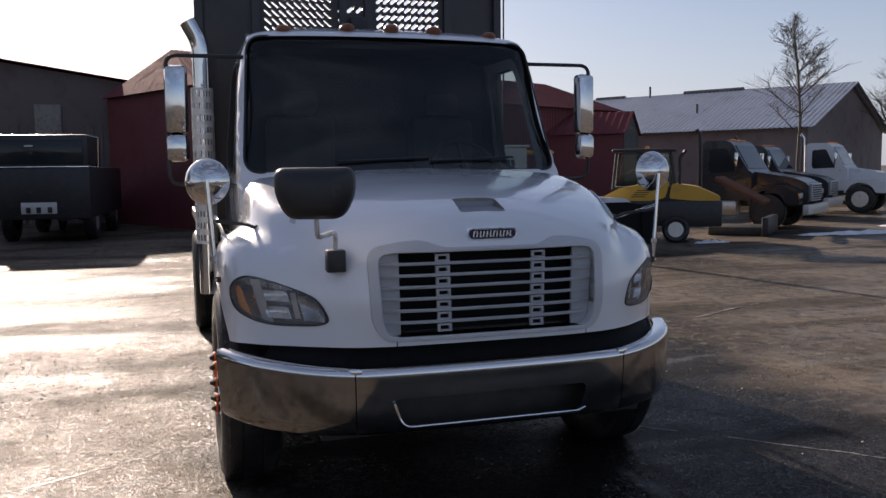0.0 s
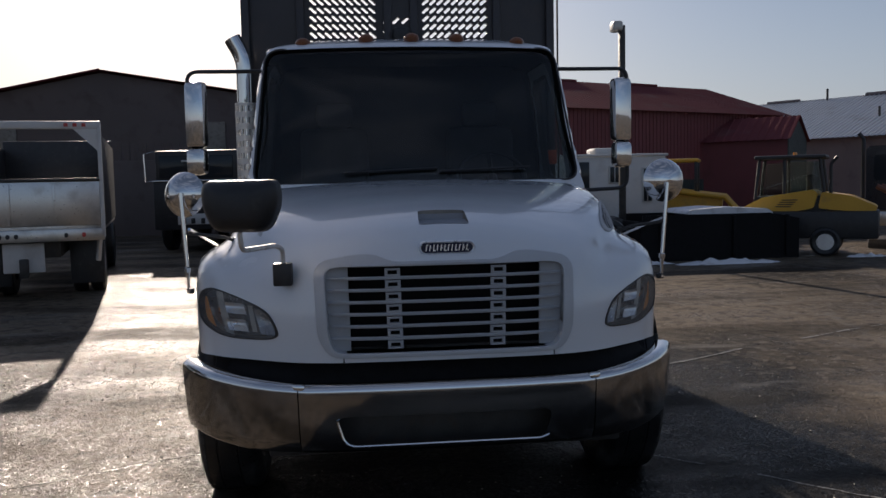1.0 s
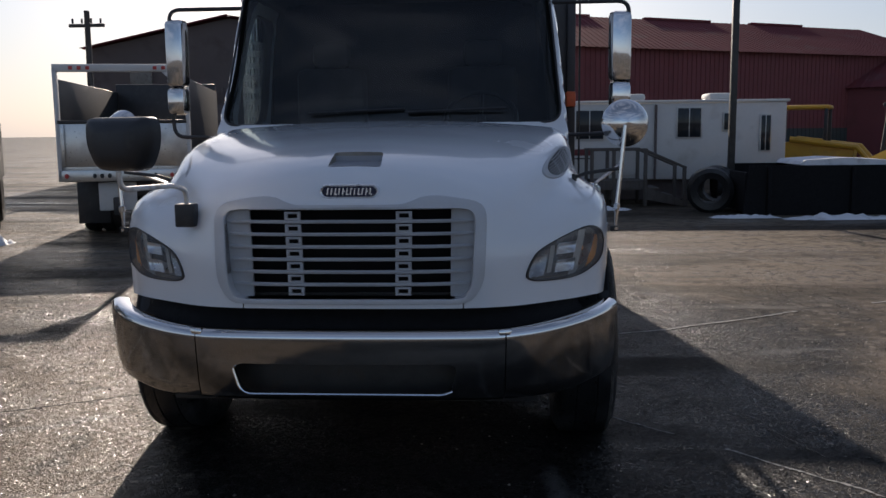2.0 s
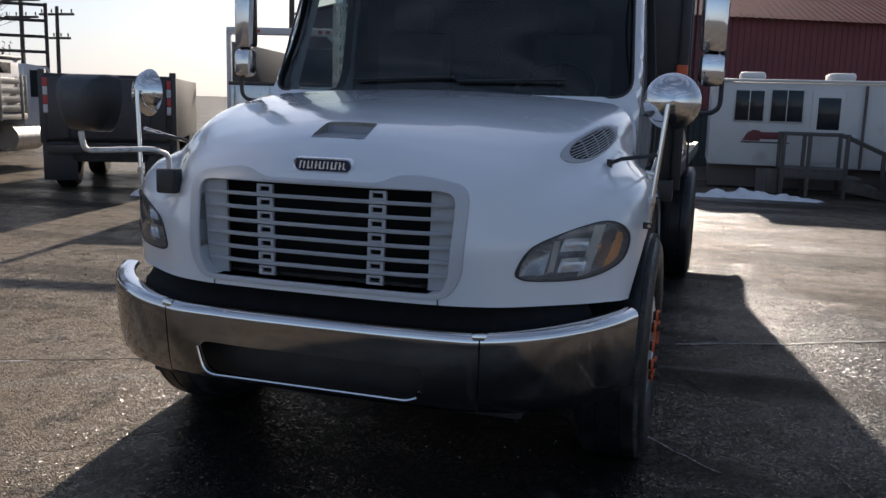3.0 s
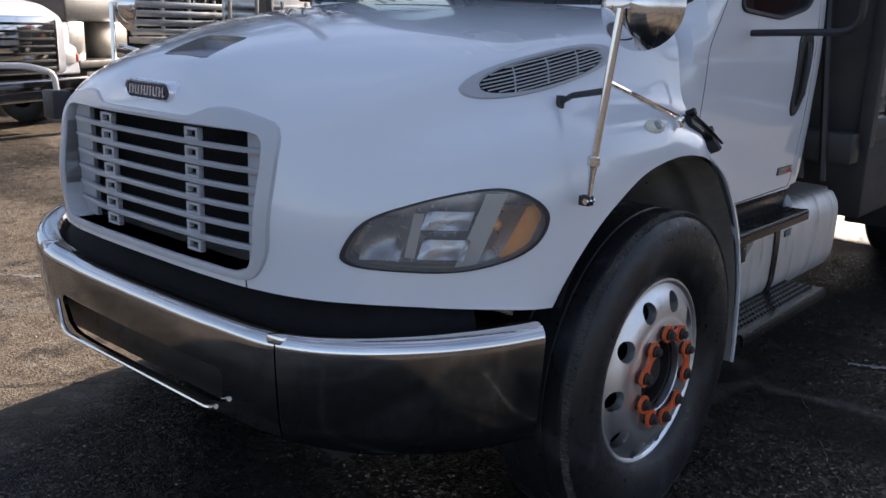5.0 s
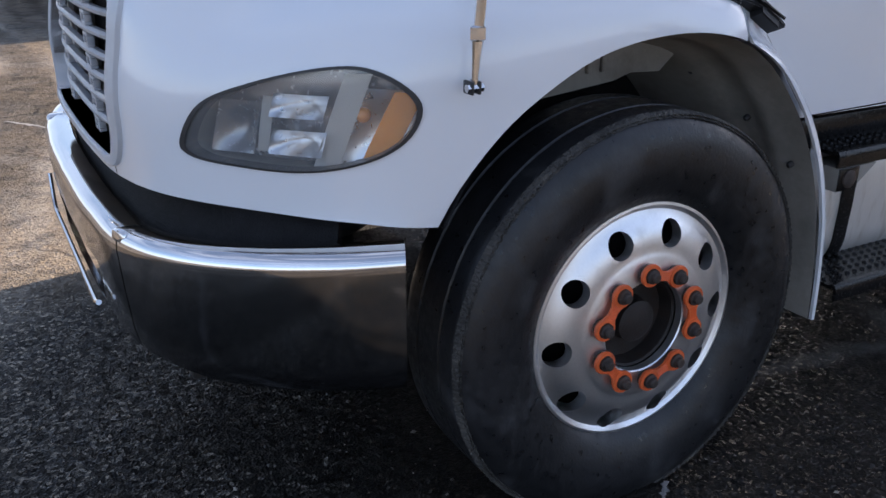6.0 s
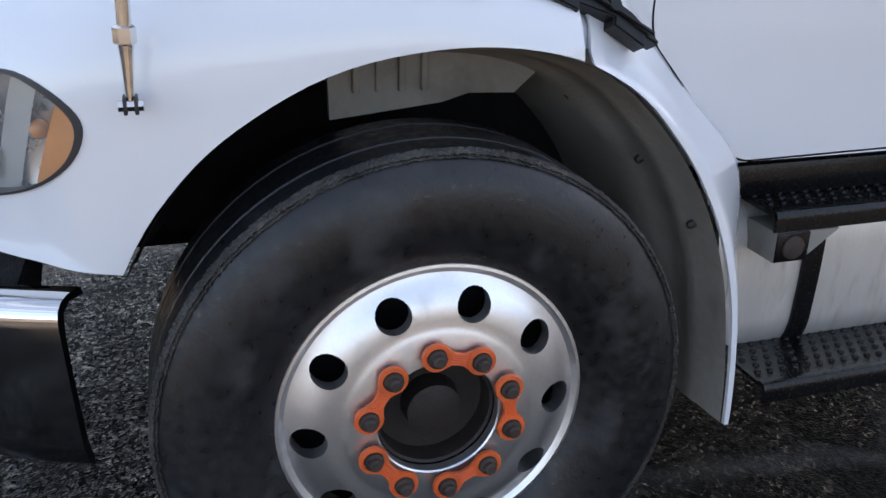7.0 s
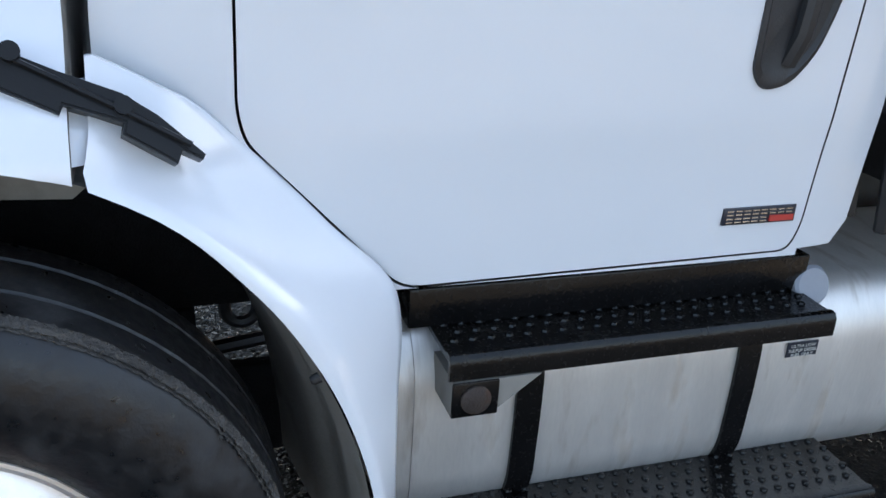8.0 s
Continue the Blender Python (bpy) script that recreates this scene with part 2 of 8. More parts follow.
def lathe(bm, profile, centre, axis=(1, 0, 0), n=48, close=False):
    """profile: (radius, place along the axis)."""
    d, u, w = frame_of(axis)
    c = Vector(centre)
    rings = []
    for r, h in profile:
        rings.append([bm.verts.new(c + d * h + (u * math.cos(a) + w * math.sin(a)) * max(r, 1e-4)) for a in (2 * math.pi * j / n for j in range(n))])
    for a, b in zip(rings, rings[1:] + ([rings[0]] if close else [])):
        for j in range(n):
            bm.faces.new((a[j], a[(j + 1) % n], b[(j + 1) % n], b[j]))
    if not close:
        for k, flip in ((0, True), (-1, False)):
            if profile[k][0] > 0.002:
                bm.faces.new(rings[k][::-1] if flip else rings[k])
    return bm


def prism(bm, outline, axis, a, b, index=0):
    """outline: points of a plane square to the axis ('x': (y, z), 'y': (x, z), 'z': (x, y)), drawn out from a to b."""
    put = {'x': lambda p, h: (h, p[0], p[1]), 'y': lambda p, h: (p[0], h, p[1]), 'z': lambda p, h: (p[0], p[1], h)}[axis]
    lo, hi = [[bm.verts.new(put(p, h)) for p in outline] for h in (a, b)]
    n = len(outline)
    fs = [bm.faces.new(lo[::-1]), bm.faces.new(hi)]
    fs += [bm.faces.new((lo[i], lo[(i + 1) % n], hi[(i + 1) % n], hi[i])) for i in range(n)]
    for f in fs:
        f.material_index = index
    return bm


def soft_outline(pts, r, n=5):
    """A closed outline with rounded corners."""
    pts = [Vector((*p, 0)) for p in pts]
    out = []
    for i, b in enumerate(pts):
        a, c = pts[i - 1], pts[(i + 1) % len(pts)]
        k = min(r, (a - b).length * 0.45, (c - b).length * 0.45)
        p, q = b + (a - b).normalized() * k, b + (c - b).normalized() * k
        out += [((p * (1 - t) + b * t) * (1 - t) + (b * (1 - t) + q * t) * t)[:2] for t in (i / n for i in range(n + 1))]
    return out


def carve(me, cutters, op='DIFFERENCE'):
    """The mesh me cut by, or with, each mesh of cutters in turn."""
    a = new("carved", me)
    obs = []
    for c in cutters:
        k = new("cutter", c)
        for m_ in me.materials:
            c.materials.append(m_) if len(c.materials) < len(me.materials) else None
        b = a.modifiers.new("cut", 'BOOLEAN')
        b.operation, b.object, b.solver = op, k, 'EXACT'
        obs.append(k)
    dg = bpy.context.evaluated_depsgraph_get()
    dg.update()
    out = bpy.data.meshes.new_from_object(a.evaluated_get(dg))
    for o in obs + [a]:
        bpy.data.objects.remove(o, do_unlink=True)
    out.polygons.foreach_set("use_smooth", [True] * len(out.polygons))
    out.set_sharp_from_angle(angle=radians(32))
    return out


def raw(bm, mats=()):
    bmesh.ops.recalc_face_normals(bm, faces=bm.faces[:])
    me = bpy.data.meshes.new("raw")
    bm.to_mesh(me)
    bm.free()
    for k in mats:
        me.materials.append(k)
    return me


def curve(xs, ys):
    """A smooth function through the points."""
    xs, ys = np.array(xs, float), np.array(ys, float)
    d = np.gradient(ys, xs)

    def f(v):
        v = np.clip(v, xs[0], xs[-1])
        i = np.clip(np.searchsorted(xs, v) - 1, 0, len(xs) - 2)
        h = xs[i + 1] - xs[i]
        t = (v - xs[i]) / h
        return ((1 + 2 * t) * (1 - t) ** 2 * ys[i] + t * (1 - t) ** 2 * h * d[i] + t * t * (3 - 2 * t) * ys[i + 1] + t * t * (t - 1) * h * d[i + 1])
    return f


def smax(a, b, k):
    h = np.clip(0.5 + 0.5 * (a - b) / k, 0, 1)
    return b + (a - b) * h + k * h * (1 - h)


def smin(a, b, k):
    return -smax(-a, -b, k)


def reach(f, origins, ways, far, steps=36):
    """How far from its origin, which lies inside, each ray leaves the form f < 0."""
    o, w = np.asarray(origins, float), np.asarray(ways, float)
    lo, hi = np.zeros(len(w)), np.full(len(w), float(far))
    found = np.zeros(len(w), bool)
    for s in np.linspace(0, far, steps)[1:]:
        p = o + w * s
        inside = f(p[:, 0], p[:, 1], p[:, 2]) < 0
        hit = ~inside & ~found
        hi[hit] = s
        found |= hit
        lo[~found] = s
    for _ in range(16):
        mid = (lo + hi) / 2
        p = o + w * mid[:, None]
        inside = f(p[:, 0], p[:, 1], p[:, 2]) < 0
        lo, hi = np.where(inside, mid, lo), np.where(inside, hi, mid)
    return o + w * ((lo + hi) / 2)[:, None]


def sheet(us, vs, places):
    """A surface looked up by two numbers: places(u, v) gives inner points and ways for whole rows at once, and its own form."""
    uu, vv = np.meshgrid(us, vs, indexing='ij')
    o, w, f, far = places(uu.ravel(), vv.ravel())
    g = reach(f, o, w, far).reshape(len(us), len(vs), 3)

    def at(u, v):
        i = min(max((u - us[0]) / (us[1] - us[0]), 0), len(us) - 1.001)
        j = min(max((v - vs[0]) / (vs[1] - vs[0]), 0), len(vs) - 1.001)
        a, b = int(i), int(j)
        s, t = i - a, j - b
        return (g[a, b] * (1 - s) + g[a + 1, b] * s) * (1 - t) + (g[a, b + 1] * (1 - s) + g[a + 1, b + 1] * s) * t
    return at

# ---- the white truck: forms ----
P_FRONT = curve((0, 0.3, 0.5, 0.62, 0.764, 0.9, 1.04, 1.12, 1.165, 1.2), (0.455, 0.46, 0.478, 0.51, 0.585, 0.69, 0.835, 0.955, 1.12, 1.4))
T_TOP = curve((0.40, 0.46, 0.55, 0.67, 0.9, 1.3, 1.8, 2.2), (1.33, 1.36, 1.415, 1.467, 1.53, 1.595, 1.645, 1.67))
T_DROP = curve((0.4, 0.55, 0.9, 1.8, 2.2), (0.34, 0.30, 0.18, 0.05, 0.05))
S_SIDE = curve((0.4, 0.55, 0.8, 0.95, 1.36, 1.8, 2.3), (0.60, 0.68, 0.80, 0.88, 0.995, 1.035, 1.04))
F_TOP = curve((0.5, 0.7, 0.9, 1.2, 1.5, 1.8, 2.3), (1.16, 1.235, 1.30, 1.36, 1.375, 1.36, 1.33))


Y_LIP = curve((0.2, 0.335, 0.49, 0.69, 0.862, 0.994, 1.11, 1.16, 1.30, 1.6), (2.195, 2.186, 2.174, 2.138, 2.068, 1.978, 1.855, 1.765, 1.78, 1.80))
Y_DOOR = curve((0.2, 0.52, 0.72, 0.885, 1.148, 1.25, 1.40, 1.6), (2.26, 2.262, 2.262, 2.238, 1.998, 1.96, 1.96, 1.96))


def ramp01(v):
    v = np.clip(v, 0, 1)
    return v * v * (3 - 2 * v)


def left_out(x, y):
    """How far the passenger side's wing stands out beyond the driver's."""
    return 0.036 * ramp01((x - 0.72) / 0.36) * (1 - ramp01((y - 1.25) / 0.4))


def hood_form(x, y, z):
    """Below zero inside the one-piece bonnet with its two wings."""
    x = np.where(x < 0, -x - left_out(-x, y), x)
    front = (P_FRONT(x) + 0.25 * np.clip(z - 1.22, 0, 1) ** 2 * 4 + 0.06 * np.clip(1.0 - z, 0, 1) - y) * 0.8
    top = z - (T_TOP(y) - T_DROP(y) * x * x)
    side = x - S_SIDE(y) + 0.16 * (z - 1.42)
    core = smax(smax(front, top, 0.10), side, 0.11)
    lip, line = Y_LIP(z), Y_DOOR(z)                      # behind the wheel the wing turns in towards the door's edge
    past = np.clip((y - lip - 0.012) / (line - lip), 0, 1.6)
    core = np.maximum(core, x - 1.172 + 0.185 * past)
    crown = z - (F_TOP(y) - 1.1 * np.clip(x - 0.86, 0, 1) ** 2)
    flank = x - 1.172 + 0.02 * np.clip(1.05 - z, 0, 1) + 0.185 * past + 1.15 * np.clip(z - 1.2, 0, 1) * np.clip((y - 1.5) / 0.3, 0, 1)
    wing = smax(smax(front, crown, 0.16), flank, 0.07)
    f = smin(core, wing, 0.07)
    return np.maximum(np.maximum(f, 0.60 - z), y - 2.32)


def hood_at(x, y, z, way):
    """The place on the bonnet that one meets going that way from an inner point."""
    return reach(hood_form, [(x, y, z)], [Vector(way).normalized()], 1.6)[0]


def hood_solid():
    c = np.array((0.0, 1.42, 0.98))
    na, nb = 160, 118
    ways, fis = [], np.concatenate([np.linspace(0.03, 1.25, 68), np.linspace(1.27, math.pi - 0.04, nb - 68)])
    for fi in fis:
        for j in range(na):
            th = 2 * math.pi * j / na
            ways.append((math.sin(fi) * math.cos(th), -math.cos(fi), math.sin(fi) * math.sin(th)))
    pts = reach(hood_form, np.repeat(c[None], len(ways), 0), ways, 1.9)
    bm = bmesh.new()
    vs = [bm.verts.new(p) for p in pts]
    for i in range(nb - 1):
        for j in range(na):
            a, b = i * na + j, i * na + (j + 1) % na
            bm.faces.new((vs[a], vs[b], vs[b + na], vs[a + na]))
    bm.faces.new(vs[:na][::-1]), bm.faces.new(vs[-na:])
    return raw(bm, (M["white"], M["well"]))


def closed_curve(keys, n):
    k = np.array(keys, float)
    out = []
    for i in range(len(k)):
        a, b, c, d = k[i - 1], k[i], k[(i + 1) % len(k)], k[(i + 2) % len(k)]
        for t in (j / n for j in range(n)):
            out.append(tuple(0.5 * (2 * b + (c - a) * t + (2 * a - 5 * b + 4 * c - d) * t * t + (3 * b - 3 * c + d - a) * t ** 3)))
    return out


WHEEL_Y, WHEEL_Z = 1.512, 0.497
ARCH_KEYS = [(0.86, 0.50), (0.985, 0.825), (1.09, 0.985), (1.21, 1.085), (1.36, 1.155), (1.545, 1.182), (1.72, 1.166), (1.855, 1.110),
                     (1.978, 0.994), (2.068, 0.862), (2.138, 0.69), (2.174, 0.49), (2.186, 0.335), (2.195, 0.15), (1.5, 0.1), (0.86, 0.15)]
ARCH = closed_curve(ARCH_KEYS, 5)
truck = thing("truck", "white conventional medium-duty truck with chrome bumper, parked on wet asphalt", "truck", (0, 3.0, 0))


def arch_cutter(x0, x1):
    return raw(prism(bmesh.new(), ARCH, 'x', x0, x1, 1))


def cutbox(*a, index=0):
    bm = new_box(*a)
    for f in bm.faces:
        f.material_index = index
    return raw(bm)


def hood_underside():
    """Everything below the slanting lower edge."""
    bm = bmesh.new()
    prism(bm, [(0.0, 0.862), (0.98, 0.822), (2.6, 0.50), (2.6, 0.1), (0.0, 0.1)], 'x', -1.5, 1.5, 1)
    return raw(bm)


# headlight outline, by turn about an upright axis and by height
LAMP_AXIS = (0.30, 1.45)
LAMP_KEYS = [(27.0, 0.978), (30.3, 1.058), (37.5, 1.108), (46, 1.143), (52, 1.148), (56.5, 1.118), (58.6, 1.07), (56.6, 1.005), (51, 0.955), (43, 0.930), (33, 0.932), (28, 0.945)]


LAMP_SHEET = sheet(np.linspace(20, 68, 65), np.linspace(0.86, 1.2, 48), lambda a, z: (
    np.stack([np.full_like(a, LAMP_AXIS[0]), np.full_like(a, LAMP_AXIS[1]), z], 1), np.stack([np.sin(np.radians(a)), -np.cos(np.radians(a)), 0 * a], 1), hood_form, 1.5))
FRONT_SHEET = sheet(np.linspace(-0.7, 0.7, 71), np.linspace(0.8, 1.4, 61), lambda x, z: (
    np.stack([x, np.full_like(x, 1.2), z], 1), np.stack([0 * x, 0 * x - 1, 0 * x], 1), hood_form, 1.2))
FLANK_SHEET = sheet(np.linspace(0.8, 1.6, 65), np.linspace(1.22, 1.6, 60), lambda y, z: (
    np.stack([np.full_like(y, 0.3), y, z], 1), np.stack([0 * y + 1, 0 * y, 0 * y], 1), hood_form, 1.2))


def lamp_place(turn, z, out=0.0, side=1):
    """On the bonnet, at a turn (degrees from straight ahead) and a height."""
    a = radians(turn)
    p = LAMP_SHEET(turn, z) + np.array((math.sin(a), -math.cos(a), 0.0)) * out
    return (p[0], p[1], p[2]) if side > 0 else (-p[0] - float(left_out(p[0] + 0.015, p[1])), p[1], p[2])


LAMP_MID = (44.0, 1.02)


def lamp_outline(grow=1.0, n=5):
    return [(LAMP_MID[0] + (a - LAMP_MID[0]) * grow, LAMP_MID[1] + (z - LAMP_MID[1]) * grow) for a, z in closed_curve(LAMP_KEYS, n)]


def lamp_cutter(side):
    bm = bmesh.new()
    o = lamp_outline()
    hi, lo = [[bm.verts.new(lamp_place(a, z, k, side)) for a, z in o] for k in (0.05, -0.10)]
    n = len(o)
    fs = [bm.faces.new(hi), bm.faces.new(lo[::-1])] + [bm.faces.new((lo[i], lo[(i + 1) % n], hi[(i + 1) % n], hi[i])) for i in range(n)]
    for f in fs:
        f.material_index = 1
    return raw(bm)


GRILLE = soft_outline([(-0.535, 1.262), (0.535, 1.262), (0.520, 0.95), (0.49, 0.885), (-0.49, 0.885), (-0.520, 0.95)], 0.06)


def scoop_cutter():
    bm = bmesh.new()
    prism(bm, soft_outline([(-0.105, 0.597), (0.125, 0.597), (0.119, 0.757), (-0.099, 0.757)], 0.022), 'z', 1.433, 1.60, 1)
    return raw(bm)


SKIRT_Z = [0.335 + 0.955 * i / 46 for i in range(47)]
SKIRT_END = curve((0.335, 0.55, 0.72, 0.84, 0.90, 1.02, 1.150, 1.236, 1.30), (2.196, 2.205, 2.217, 2.230, 2.222, 2.113, 1.991, 1.90, 1.785))


def skirt_out(y, z):
    """How far out the wing stands behind the wheel."""
    lip, line = float(Y_LIP(z)), float(Y_DOOR(z))
    past = max(0.0, (y - lip - 0.012) / (line - lip))
    plain = 1.172 - 0.02 * max(0.0, 1.05 - z) - 0.185 * past * past / (past + 0.06)
    w = min(1.0, max(0.0, (z - 1.02) / 0.13))
    w = w * w * (3 - 2 * w)
    return plain if w == 0 else plain * (1 - w) + w * hood_at(0.5, y, z, (1, 0, 0))[0]


hood_mesh = hood_solid()
grille_cut = raw(prism(bmesh.new(), GRILLE, 'y', 0.2, 0.62, 1))
bonnet_me = carve(hood_mesh.copy(), [hood_underside(), arch_cutter(0.62, 1.5), arch_cutter(-1.5, -0.62), cutbox(-1.5, 1.5, 1.772, 3, 0, 2.2, index=1), grille_cut,
                                     lamp_cutter(1), lamp_cutter(-1), scoop_cutter(),
                                     cutbox(0.479, 0.4845, 0.3, 0.52, 0.7, 0.905, index=1), cutbox(-0.4605, -0.455, 0.3, 0.52, 0.7, 0.905, index=1)])
bonnet = part("bonnet", bonnet_me, None, truck)
# sheet on the scoop's floor and rear wall, darker than the bonnet
part("scoop_floor", prism(bmesh.new(), [(0.602, 1.434), (0.7505, 1.4475), (0.7505, 1.478), (0.7465, 1.478), (0.7465, 1.4515), (0.602, 1.438)], 'x', -0.103, 0.123), M["insert"], truck, "grey floor of the bonnet scoop, darker than the bonnet")
for side in (1, -1):
    # the wing behind the wheel, a thin shell from the arch's lip to the door's edge
    sk = bmesh.new()
    rows = []
    for z in SKIRT_Z:
        y0, y1 = max(float(Y_LIP(z)), 1.794 - 0.25 * max(0.0, 1.20 - z)), float(SKIRT_END(z))
        rows.append([(sk.verts.new((side * x, y, z)), sk.verts.new((side * (x - 0.010), y, z))) for x, y in ((skirt_out(y0 + (y1 - y0) * k / 12, z), y0 + (y1 - y0) * k / 12) for k in range(13))])
    for a, b in zip(rows, rows[1:]):
        for p, q, r, t in zip(a, a[1:], b[1:], b):
            sk.faces.new((p[0], q[0], r[0], t[0])), sk.faces.new((p[1], t[1], r[1], q[1]))
        for k in (0, -1):
            sk.faces.new((a[k][0], b[k][0], b[k][1], a[k][1]))
    for row in (rows[0], rows[-1]):
        for p, q in zip(row, row[1:]):
            sk.faces.new((p[0], p[1], q[1], q[0]))
    bmesh.ops.recalc_face_normals(sk, faces=sk.faces)
    part("wing_skirt", sk, M["white"], truck, "", 50)
    # pale tongue behind the gap between the bonnet and the wing's rear part
    tg, cols = bmesh.new(), []
    for i in range(9):
        z = 1.168 + 0.092 * i / 8
        cols.append([tg.verts.new((side * (skirt_out(max(y, 1.78), z) - d), y, z)) for y, d in ((1.725, 0.020), (1.77, 0.016), (1.815, 0.016), (1.815, 0.022), (1.725, 0.026))])
    for a, b in zip(cols, cols[1:]):
        for j in range(5):
            tg.faces.new((a[j], a[(j + 1) % 5], b[(j + 1) % 5], b[j]))
    tg.faces.new(cols[0][::-1]), tg.faces.new(cols[-1])
    part("gap_tongue", tg, M["white"], truck)

# ---- bumper ----
B_PLAN = curve((0, 0.4, 0.66, 0.8, 0.95, 1.06, 1.13, 1.17), (0.385, 0.395, 0.425, 0.475, 0.575, 0.69, 0.80, 0.89))


def bumper_run(x0, x1, n, profile, rise=0.045, plan=B_PLAN):
    """A section swept along the bumper's plan; profile: (inwards, height)."""
    bm = bmesh.new()
    rings = []
    for i in range(n + 1):
        x = x0 + (x1 - x0) * i / n
        e = 1e-3
        slope = (plan(abs(x) + e) - plan(max(abs(x) - e, 0))) / (abs(x) + e - max(abs(x) - e, 0)) * (1 if x >= 0 else -1)
        nrm = Vector((slope, -1, 0)).normalized()
        lift = rise * max(0, (abs(x) - 0.62) / 0.55) ** 1.3
        tuck = 0.02 * max(0, (abs(x) - 0.9) / 0.27)
        y = float(plan(abs(x)))
        rings.append([bm.verts.new((x - nrm.x * d, y - nrm.y * d, z + lift * (z > 0.6) + tuck * (z < 0.6))) for d, z in profile])
    m = len(profile)
    for a, b in zip(rings, rings[1:]):
        for j in range(m):
            # top roll takes the plain chrome, the face below the darkened copy
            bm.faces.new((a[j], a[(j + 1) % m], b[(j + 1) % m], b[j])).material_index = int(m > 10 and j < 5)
    bm.faces.new(rings[0][::-1]), bm.faces.new(rings[-1])
    return bm


B_PROFILE = [(0.075, 0.742), (0.070, 0.756), (0.03, 0.762), (0.006, 0.757), (-0.006, 0.746), (-0.0105, 0.730), (-0.011, 0.715), (-0.005, 0.62), (0.004, 0.52), (0.016, 0.468), (0.03, 0.455),
             (0.034, 0.465), (0.020, 0.52), (0.010, 0.62), (0.006, 0.70), (0.010, 0.735), (0.03, 0.748)]
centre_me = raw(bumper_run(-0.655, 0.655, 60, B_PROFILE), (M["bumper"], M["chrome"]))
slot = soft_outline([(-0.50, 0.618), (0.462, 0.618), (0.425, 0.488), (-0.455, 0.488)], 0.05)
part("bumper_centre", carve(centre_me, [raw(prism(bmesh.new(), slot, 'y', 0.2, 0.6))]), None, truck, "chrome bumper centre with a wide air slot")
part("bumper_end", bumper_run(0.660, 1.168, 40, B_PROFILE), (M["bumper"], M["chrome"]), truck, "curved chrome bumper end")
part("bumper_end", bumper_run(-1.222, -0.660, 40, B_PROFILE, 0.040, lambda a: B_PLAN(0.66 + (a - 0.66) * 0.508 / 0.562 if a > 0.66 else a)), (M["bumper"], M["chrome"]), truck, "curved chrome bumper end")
lip = bmesh.new()
tube(lip, rounded([(-0.492, 0.383, 0.60), (-0.458, 0.380, 0.490), (0.400, 0.380, 0.490), (0.438, 0.381, 0.505)], 0.05), 0.0075, 8)
part("slot_lip", lip, M["chrome"], truck, "bright chrome lip of the air slot")
# near-black strip put into the gap above the bumper in place of shade
part("bumper_filler", bumper_run(-1.10, 1.10, 60, [(0.085, 0.68), (0.085, 0.74), (0.135, 0.80), (0.16, 0.86), (0.20, 0.86), (0.14, 0.68)], 0.02), M["mesh"], truck, "near-black filler standing in for the dark gap behind the bumper")
for x in (-0.657, 0.657):
    bm = new_box(x - 0.030, x + 0.030, -0.030, 0.034, 0.728, 0.764, 0.012)
    for v in bm.verts:
        v.co.y += float(B_PLAN(abs(v.co.x))) + 0.021
    part("joint_lip", bm, M["chrome"], truck)
part("lower_bar", new_box(-0.8, 0.8, 0.52, 0.60, 0.42, 0.70, 0.01), M["steel"], truck)

# ---- grille ----
frame_bm = bmesh.new()
outer = soft_outline([(-0.585, 1.285), (-0.40, 1.318), (-0.31, 1.318), (-0.24, 1.283), (0.24, 1.283), (0.31, 1.318), (0.40, 1.318), (0.585, 1.285), (0.572, 0.95), (0.515, 0.862), (-0.515, 0.862), (-0.572, 0.95)], 0.07)


def front_place(x, z, out):
    p = FRONT_SHEET(x, z)
    return Vector((x, p[1] - out, z))


def outline_at(ol, k):
    """k points spread evenly along a closed outline."""
    o = [Vector((*p, 0)) for p in ol]
    o.append(o[0])
    seg = [(b - a).length for a, b in zip(o, o[1:])]
    tot, out, i, acc = sum(seg), [], 0, 0.0
    for j in range(k):
        s = tot * j / k
        while acc + seg[i] < s:
            acc += seg[i]
            i += 1
        out.append(o[i].lerp(o[i + 1], (s - acc) / max(seg[i], 1e-9))[:2])
    return out


def by_turn(ol, cx, cz, k):
    """k points of a closed outline, at even turns round its middle."""
    o = [(math.atan2(p[1] - cz, p[0] - cx), p) for p in outline_at(ol, 900)]
    out = []
    for j in range(k):
        a = -math.pi + 2 * math.pi * j / k
        out.append(min(o, key=lambda q: abs(math.atan2(math.sin(q[0] - a), math.cos(q[0] - a))))[1])
    return out


ring_a, ring_b = by_turn(outer, 0, 1.07, 160), by_turn(GRILLE, 0, 1.07, 160)
rows_ = []
for ring, t, out in ((ring_a, 0, -0.004), (ring_a, 0.06, 0.010), (ring_a, 0.5, 0.013), (ring_a, 0.92, 0.010), (ring_a, 1.0, 0.004), (ring_a, 1.0, -0.09)):
    rows_.append([frame_bm.verts.new(front_place(a[0] + (b[0] - a[0]) * t, a[1] + (b[1] - a[1]) * t, out)) for a, b in zip(ring_a, ring_b)])
for a, b in zip(rows_, rows_[1:]):
    for j in range(160):
        frame_bm.faces.new((a[j], a[(j + 1) % 160], b[(j + 1) % 160], b[j]))
M["surround"] = mat("light_grey_surround", (0.52, 0.53, 0.55), 0.35, 0, 0.04, 5, 70, (0.42, 0.41, 0.39), 0.06, 0.02, 200)
grille = part("grille", frame_bm, M["surround"], truck, "grey plastic grille surround")
